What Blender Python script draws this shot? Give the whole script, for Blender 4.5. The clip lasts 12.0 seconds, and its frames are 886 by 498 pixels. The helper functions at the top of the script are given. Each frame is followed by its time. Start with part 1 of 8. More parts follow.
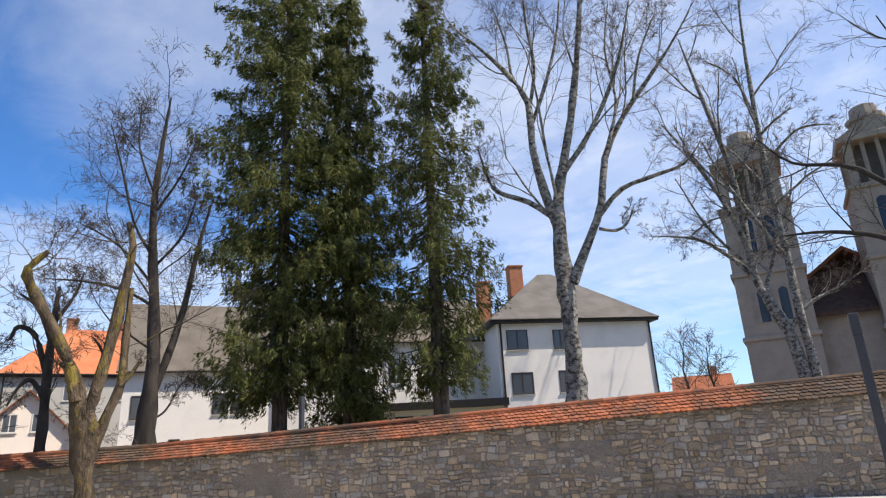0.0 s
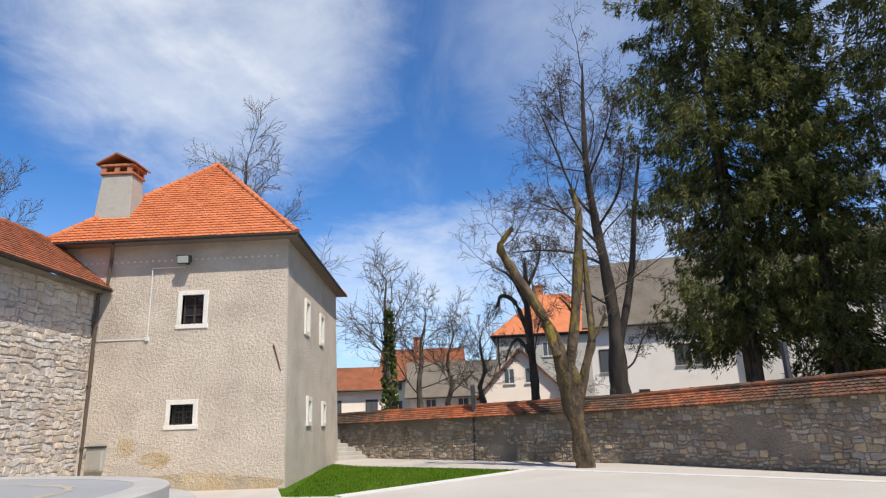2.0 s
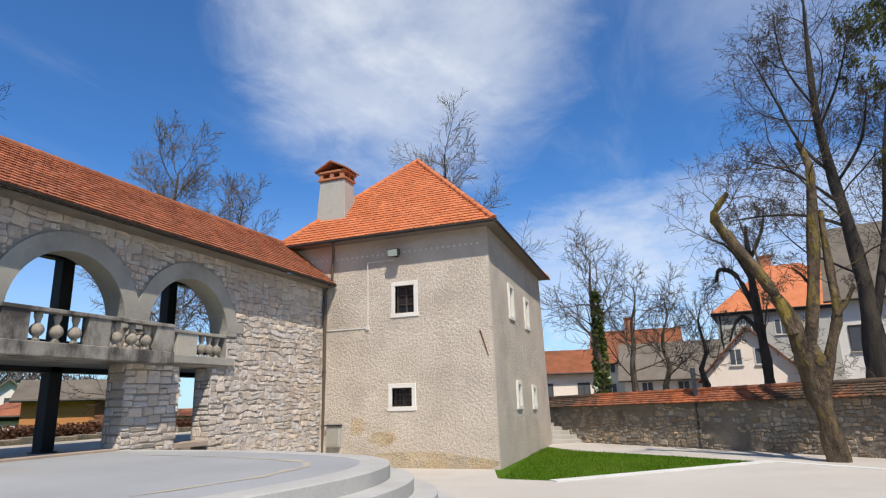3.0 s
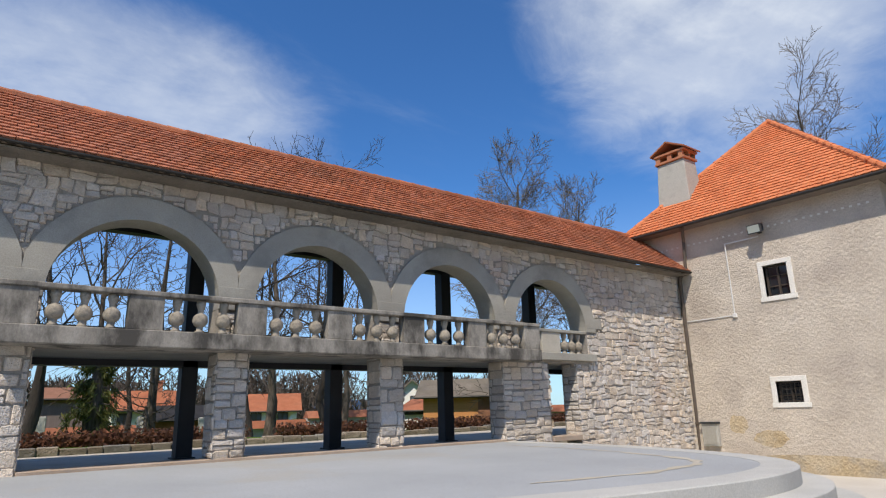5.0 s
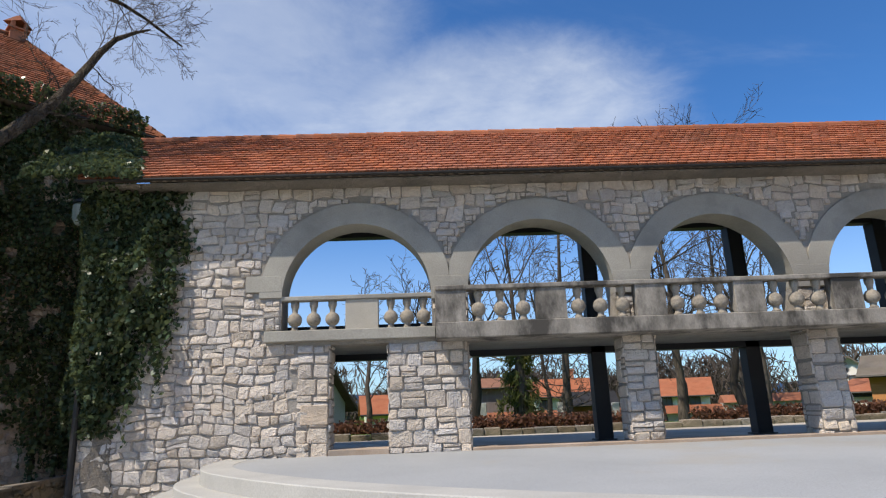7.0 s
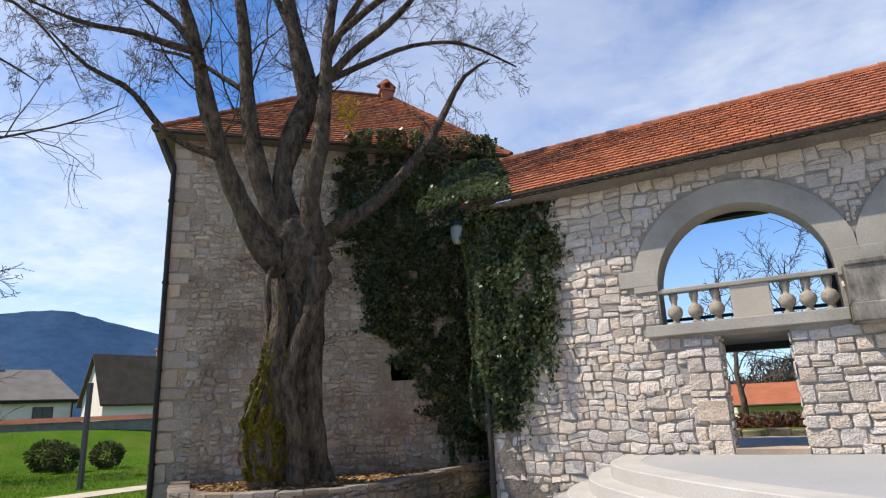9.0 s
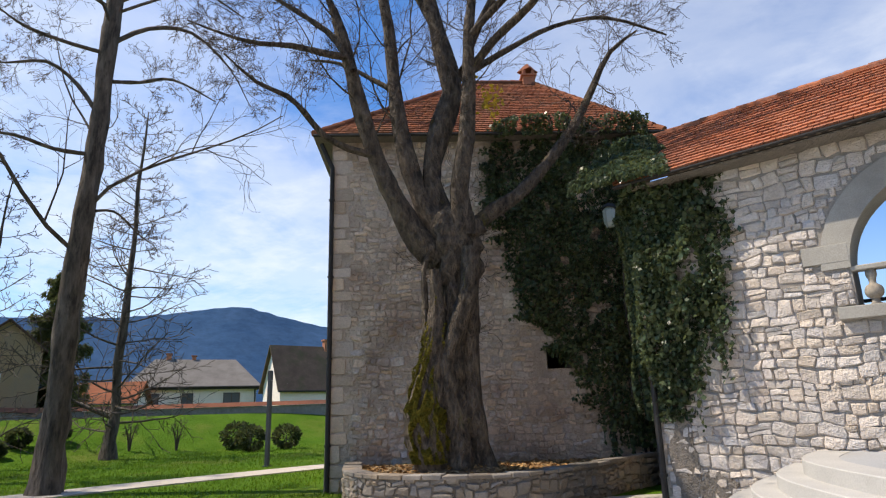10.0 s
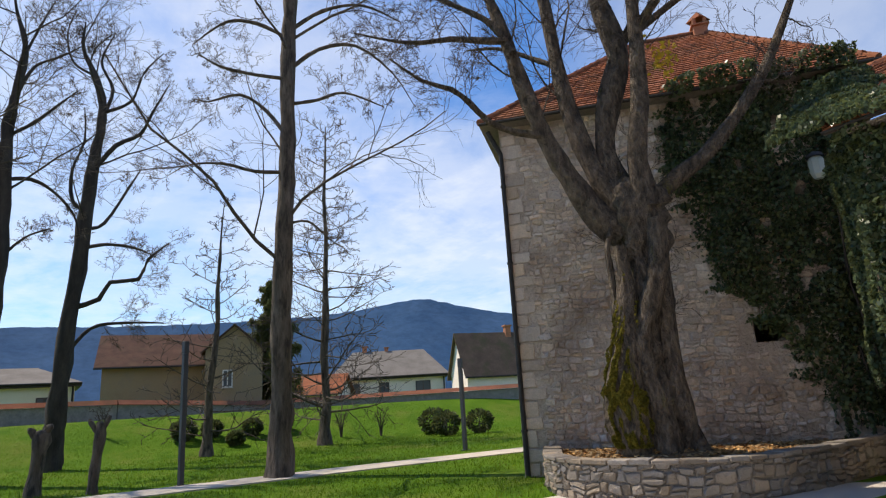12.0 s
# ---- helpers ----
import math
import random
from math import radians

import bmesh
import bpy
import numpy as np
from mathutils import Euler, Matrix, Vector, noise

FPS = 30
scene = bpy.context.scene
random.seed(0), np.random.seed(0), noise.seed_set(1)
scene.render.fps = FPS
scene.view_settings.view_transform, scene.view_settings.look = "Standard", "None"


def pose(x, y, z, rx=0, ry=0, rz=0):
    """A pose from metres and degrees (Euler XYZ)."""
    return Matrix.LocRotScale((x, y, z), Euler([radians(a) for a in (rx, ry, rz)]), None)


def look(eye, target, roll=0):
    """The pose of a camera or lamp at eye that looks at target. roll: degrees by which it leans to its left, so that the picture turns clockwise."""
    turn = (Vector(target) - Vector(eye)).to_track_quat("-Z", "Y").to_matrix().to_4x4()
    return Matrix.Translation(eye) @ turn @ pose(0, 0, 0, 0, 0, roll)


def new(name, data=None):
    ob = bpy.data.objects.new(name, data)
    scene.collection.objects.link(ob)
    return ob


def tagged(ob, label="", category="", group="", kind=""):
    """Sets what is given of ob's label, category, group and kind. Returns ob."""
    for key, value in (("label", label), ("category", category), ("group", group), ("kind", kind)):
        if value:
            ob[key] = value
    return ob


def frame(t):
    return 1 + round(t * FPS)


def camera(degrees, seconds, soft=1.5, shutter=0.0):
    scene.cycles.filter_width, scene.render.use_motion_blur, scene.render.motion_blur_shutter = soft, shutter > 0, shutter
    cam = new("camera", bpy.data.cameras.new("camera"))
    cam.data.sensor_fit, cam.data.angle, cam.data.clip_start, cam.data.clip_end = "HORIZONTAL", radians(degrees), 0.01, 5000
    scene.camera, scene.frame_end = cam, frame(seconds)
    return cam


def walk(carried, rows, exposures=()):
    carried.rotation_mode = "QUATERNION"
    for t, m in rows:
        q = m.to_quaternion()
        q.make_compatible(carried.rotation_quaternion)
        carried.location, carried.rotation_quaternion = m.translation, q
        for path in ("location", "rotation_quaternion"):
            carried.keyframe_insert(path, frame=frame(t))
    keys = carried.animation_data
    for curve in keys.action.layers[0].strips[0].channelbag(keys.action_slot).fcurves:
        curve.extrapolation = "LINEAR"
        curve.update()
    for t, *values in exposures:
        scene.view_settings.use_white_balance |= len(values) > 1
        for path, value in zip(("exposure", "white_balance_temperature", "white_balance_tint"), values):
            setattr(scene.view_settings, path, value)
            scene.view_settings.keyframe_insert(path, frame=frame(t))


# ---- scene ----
cam = camera(71.51, 12.0, soft=1.2)
PATH = [
    (0.0, pose(-0.610, -0.099, 1.786, 107.31, 3.05, -127.74)),
    (0.5, pose(-0.168, -0.067, 1.805, 107.75, 3.65, -115.94)),
    (1.0, pose(0.027, 0.018, 1.811, 107.87, 3.70, -108.55)),
    (1.5, pose(0.007, -0.001, 1.808, 106.94, 2.82, -98.38)),
    (2.0, pose(0.200, 0.004, 1.834, 104.83, 2.13, -87.71)),
    (2.5, pose(0.386, 0.003, 1.892, 104.07, 1.68, -78.43)),
    (3.0, pose(0.486, -0.054, 1.880, 103.90, 1.61, -68.57)),
    (3.5, pose(0.538, -0.033, 1.895, 103.67, 2.16, -60.43)),
    (3.7, pose(0.614, 0.035, 1.828, 103.87, 2.39, -57.53)),
    (5.3, pose(0.573, 0.317, 1.834, 104.76, 1.83, -32.28)),
    (5.5, pose(0.585, 0.328, 1.760, 105.01, 2.37, -29.26)),
    (6.0, pose(0.541, 0.442, 1.709, 105.19, 2.82, -20.77)),
    (6.5, pose(0.558, 0.522, 1.741, 104.88, 1.97, -10.79)),
    (7.0, pose(0.552, 0.549, 1.770, 104.44, 2.09, -1.24)),
    (7.2, pose(0.470, 0.598, 1.750, 104.16, 2.46, 3.15)),
    (8.8, pose(-0.044, 0.369, 1.892, 104.74, 2.45, 26.16)),
    (9.0, pose(-0.097, 0.376, 1.894, 104.75, 2.37, 29.62)),
    (9.5, pose(-0.189, 0.366, 1.878, 104.66, 1.82, 37.24)),
    (10.0, pose(-0.261, 0.356, 1.865, 104.28, 1.57, 43.23)),
    (10.5, pose(-0.340, 0.356, 1.856, 103.91, 1.75, 48.30)),
    (11.0, pose(-0.421, 0.360, 1.854, 103.71, 1.87, 51.82)),
    (11.5, pose(-0.451, 0.310, 1.868, 103.46, 1.74, 53.52)),
    (12.0, pose(-0.493, 0.281, 1.911, 103.49, 3.38, 59.79)),
]
# clouds: yaw, pitch, half width, half height, softness, density
CLOUDS = (
    (-66, 35, 13, 14, 0.8, 0.86),
    (-97, 9, 30, 9, 0.6, 0.70),
    (-122, 36, 11, 13, 0.7, 0.52),
    (-108, 35, 13, 13, 0.9, 0.36),
    (-5, 26, 16, 7, 0.8, 0.62),
    (22, 31, 18, 11, 0.8, 0.56),
    (-150, 22, 24, 18, 0.7, 0.6),
    (62, 14, 22, 12, 0.7, 0.74),
    (88, 24, 26, 24, 0.7, 0.64),
)
SKY_TINT = (0.37, 0.80, 1.24, 1)
SKY_STRENGTH = 0.122
CLOUD_WHITE = (6.1, 6.8, 7.7)
walk(cam, PATH, exposures=((0.0, 0.50, 7200, 13), (1.2, 0.38, 7150, 12), (2.5, 0.20, 7050, 11), (5.5, 0.12, 7000, 11), (7.2, 0.24, 7050, 11), (9.0, 0.50, 7300, 13), (10.5, 0.50, 7450, 13), (12.0, 0.42, 7550, 13)))

# ---- world and sun ----
SUN = Vector((-0.80, -0.58, 1.42)).normalized()
world = bpy.data.worlds.new("world")
scene.world = world
world.use_nodes = True
wn, wl = world.node_tree.nodes, world.node_tree.links
wn.clear()


def wnode(kind, **values):
    n = wn.new(kind)
    for key, value in values.items():
        n.inputs[key].default_value = value
    return n


sky = wn.new("ShaderNodeTexSky")
sky.sky_type, sky.sun_disc = "NISHITA", False
sky.sun_elevation = math.asin(SUN.z)
sky.sun_rotation = math.atan2(SUN.x, SUN.y)
sky.altitude, sky.air_density, sky.dust_density, sky.ozone_density = 400, 1.0, 0.3, 3.0
coord = wn.new("ShaderNodeTexCoord")
sep = wn.new("ShaderNodeSeparateXYZ")
wl.new(coord.outputs["Generated"], sep.inputs[0])


def wmath(op, a, b=None, clamp=False):
    n = wn.new("ShaderNodeMath")
    n.operation, n.use_clamp = op, clamp
    for slot, v in ((0, a), (1, b)):
        if v is None:
            continue
        if isinstance(v, (int, float)):
            n.inputs[slot].default_value = v
        else:
            wl.new(v, n.inputs[slot])
    return n.outputs[0]


# clouds lie on a flat sheet high above: direction / height
up = wmath("MAXIMUM", wmath("ADD", sep.outputs["Z"], 0.12), 0.02)
flat = wn.new("ShaderNodeCombineXYZ")
wl.new(wmath("DIVIDE", sep.outputs["X"], up), flat.inputs[0])
wl.new(wmath("DIVIDE", sep.outputs["Y"], up), flat.inputs[1])


def wnoise(scale, detail, rough, stretch=(1, 1, 1), shift=(0, 0, 0), turn=0.0, distortion=0.0):
    m = wn.new("ShaderNodeMapping")
    m.inputs["Scale"].default_value, m.inputs["Location"].default_value = stretch, shift
    m.inputs["Rotation"].default_value = (0, 0, turn)
    wl.new(flat.outputs[0], m.inputs[0])
    n = wnode("ShaderNodeTexNoise", Scale=scale, Detail=detail, Roughness=rough, Distortion=distortion)
    wl.new(m.outputs[0], n.inputs["Vector"])
    return n.outputs["Fac"]


def wramp(value, lo, hi):
    n = wnode("ShaderNodeMapRange", **{"From Min": lo, "From Max": hi})
    n.interpolation_type = "SMOOTHSTEP"
    wl.new(value, n.inputs["Value"])
    return n.outputs["Result"]


fine = wnoise(2.6, 9, 0.62, distortion=0.35)
edge_noise = wnoise(3.4, 10, 0.66, shift=(5.3, 2.2, 0), distortion=0.5)


def cloud_bank(yaw, pitch, wide, high, soft):
    """How much a direction belongs to the cloud bank round this yaw and pitch (degrees)."""
    d = Vector((-math.sin(radians(yaw)) * math.cos(radians(pitch)), math.cos(radians(yaw)) * math.cos(radians(pitch)), math.sin(radians(pitch))))
    side = Vector((math.cos(radians(yaw)), math.sin(radians(yaw)), 0))
    over = side.cross(d)
    total = None
    for axis, size in ((side, wide), (over, high)):
        n = wn.new("ShaderNodeVectorMath")
        n.operation = "DOT_PRODUCT"
        wl.new(coord.outputs["Generated"], n.inputs[0])
        n.inputs[1].default_value = axis
        sq = wmath("POWER", wmath("ABSOLUTE", wmath("DIVIDE", n.outputs["Value"], math.sin(radians(size)))), 2.0)
        total = sq if total is None else wmath("ADD", total, sq)
    n = wn.new("ShaderNodeVectorMath")
    n.operation = "DOT_PRODUCT"
    wl.new(coord.outputs["Generated"], n.inputs[0])
    n.inputs[1].default_value = d
    front = wmath("GREATER_THAN", n.outputs["Value"], 0.0)
    total = wmath("ADD", total, wmath("MULTIPLY", wmath("SUBTRACT", edge_noise, 0.5), 1.5))
    return wmath("MULTIPLY", wramp(total, 1.0 + soft, 1.0 - soft), front)


streak = wnoise(1.5, 8, 0.6, stretch=(0.55, 1.6, 1), turn=radians(25), shift=(3.1, 0.7, 0), distortion=0.5)
puff = wnoise(7.0, 6, 0.6, shift=(1.7, 4.2, 0))
banks = None
for bank in CLOUDS:
    b = cloud_bank(*bank[:5])
    b = wmath("MULTIPLY", b, bank[5])
    banks = b if banks is None else wmath("MAXIMUM", banks, b)
veil = wmath("MULTIPLY", wramp(fine, -0.05, 0.62), banks)
ripple = wmath("MULTIPLY", wramp(wmath("ADD", wmath("MULTIPLY", streak, 0.6), wmath("MULTIPLY", puff, 0.4)), 0.45, 0.66), banks)
thin = wmath("MULTIPLY", wramp(streak, 0.50, 0.85), 0.22)
cover = wmath("MAXIMUM", wmath("MAXIMUM", wmath("ADD", wmath("MULTIPLY", veil, 0.75), wmath("MULTIPLY", ripple, 0.28), True), thin), wmath("MULTIPLY", wramp(sep.outputs["Z"], 0.36, 0.0), 0.42))
blend = wn.new("ShaderNodeMixRGB")
wl.new(wmath("MULTIPLY", cover, 0.92), blend.inputs[0])
deep = wn.new("ShaderNodeMixRGB")
deep.blend_type, deep.inputs[0].default_value, deep.inputs[2].default_value = "MULTIPLY", 1.0, SKY_TINT
wl.new(sky.outputs[0], deep.inputs[1])
wl.new(deep.outputs[0], blend.inputs[1])
blend.inputs[2].default_value = (*CLOUD_WHITE, 1)
bg = wnode("ShaderNodeBackground", Strength=SKY_STRENGTH)
wl.new(blend.outputs[0], bg.inputs[0])
wout = wn.new("ShaderNodeOutputWorld")
wl.new(bg.outputs[0], wout.inputs[0])

sun = new("sun", bpy.data.lights.new("sun", "SUN"))
sun.data.energy, sun.data.angle, sun.data.color = 4.2, radians(0.53), (1.0, 0.95, 0.87)
sun.matrix_world = look((-40, -30, 60), Vector((-40, -30, 60)) - SUN)

# ---- materials ----


def surface(name, a, b, scale=3.0, rough=0.85, bump=0.3, grain=60.0, stain=None, stain_scale=0.6, stain_at=(0.5, 0.7), island=0.0, each=0.0, metal=0.0, stretch=(1, 1, 1), relief=None, dist=0.01):
    """Two mottled colours with a fine grain, optional stains, and a tone of its own for each loose piece (island) or object (each)."""
    m = bpy.data.materials.new(name)
    m.use_nodes = True
    nodes, links = m.node_tree.nodes, m.node_tree.links
    p = nodes["Principled BSDF"]
    p.inputs["Roughness"].default_value, p.inputs["Metallic"].default_value = rough, metal
    p.inputs["Specular IOR Level"].default_value = 0.3
    tc = nodes.new("ShaderNodeTexCoord")
    mp = nodes.new("ShaderNodeMapping")
    mp.inputs["Scale"].default_value = stretch
    links.new(tc.outputs["Object"], mp.inputs[0])

    def tex(s, detail=5, r=0.6):
        n = nodes.new("ShaderNodeTexNoise")
        n.inputs["Scale"].default_value, n.inputs["Detail"].default_value, n.inputs["Roughness"].default_value = s, detail, r
        links.new(mp.outputs[0], n.inputs["Vector"])
        return n.outputs["Fac"]

    def mix(f, c1, c2, kind="MIX"):
        n = nodes.new("ShaderNodeMixRGB")
        n.blend_type = kind
        for slot, v in ((0, f), (1, c1), (2, c2)):
            if hasattr(v, "is_linked"):
                links.new(v, n.inputs[slot])
            elif isinstance(v, (int, float)):
                n.inputs[slot].default_value = v if slot == 0 else (v, v, v, 1)
            else:
                n.inputs[slot].default_value = (*v, 1)
        return n.outputs[0]

    def ramp(v, lo, hi, to=(0, 1)):
        n = nodes.new("ShaderNodeMapRange")
        n.inputs["From Min"].default_value, n.inputs["From Max"].default_value = lo, hi
        n.inputs["To Min"].default_value, n.inputs["To Max"].default_value = to
        links.new(v, n.inputs["Value"])
        return n.outputs["Result"]

    big, small = tex(scale), tex(grain, 3, 0.7)
    col = mix(ramp(big, 0.32, 0.68), a, b)
    col = mix(1.0, col, ramp(small, 0.25, 0.75, (0.80, 1.16)), "MULTIPLY")
    if stain:
        col = mix(ramp(tex(stain_scale, 6, 0.65), *stain_at), col, stain)
    if island or each:
        g = nodes.new("ShaderNodeNewGeometry").outputs["Random Per Island"] if island else nodes.new("ShaderNodeObjectInfo").outputs["Random"]
        k = island or each
        col = mix(1.0, col, ramp(g, 0, 1, (1 - k, 1 + k)), "MULTIPLY")
        w = nodes.new("ShaderNodeMath")
        w.operation = "MULTIPLY"
        w.inputs[1].default_value = 7.31
        links.new(g, w.inputs[0])
        w2 = nodes.new("ShaderNodeMath")
        w2.operation = "FRACT"
        links.new(w.outputs[0], w2.inputs[0])
        hue = mix(w2.outputs[0], (1 + 0.45 * k, 1.0, 1 - 0.6 * k), (1 - 0.2 * k, 1.0, 1 + 0.3 * k))
        col = mix(1.0, col, hue, "MULTIPLY")
    links.new(col, p.inputs["Base Color"])
    if bump:
        h = small
        if relief:
            w = nodes.new("ShaderNodeMath")
            w.operation = "MULTIPLY_ADD"
            links.new(tex(relief, 4, 0.6), w.inputs[0])
            w.inputs[1].default_value = 2.0
            links.new(small, w.inputs[2])
            h = w.outputs[0]
        bn = nodes.new("ShaderNodeBump")
        bn.inputs["Strength"].default_value, bn.inputs["Distance"].default_value = bump, dist
        links.new(h, bn.inputs["Height"])
        links.new(bn.outputs[0], p.inputs["Normal"])
    return m


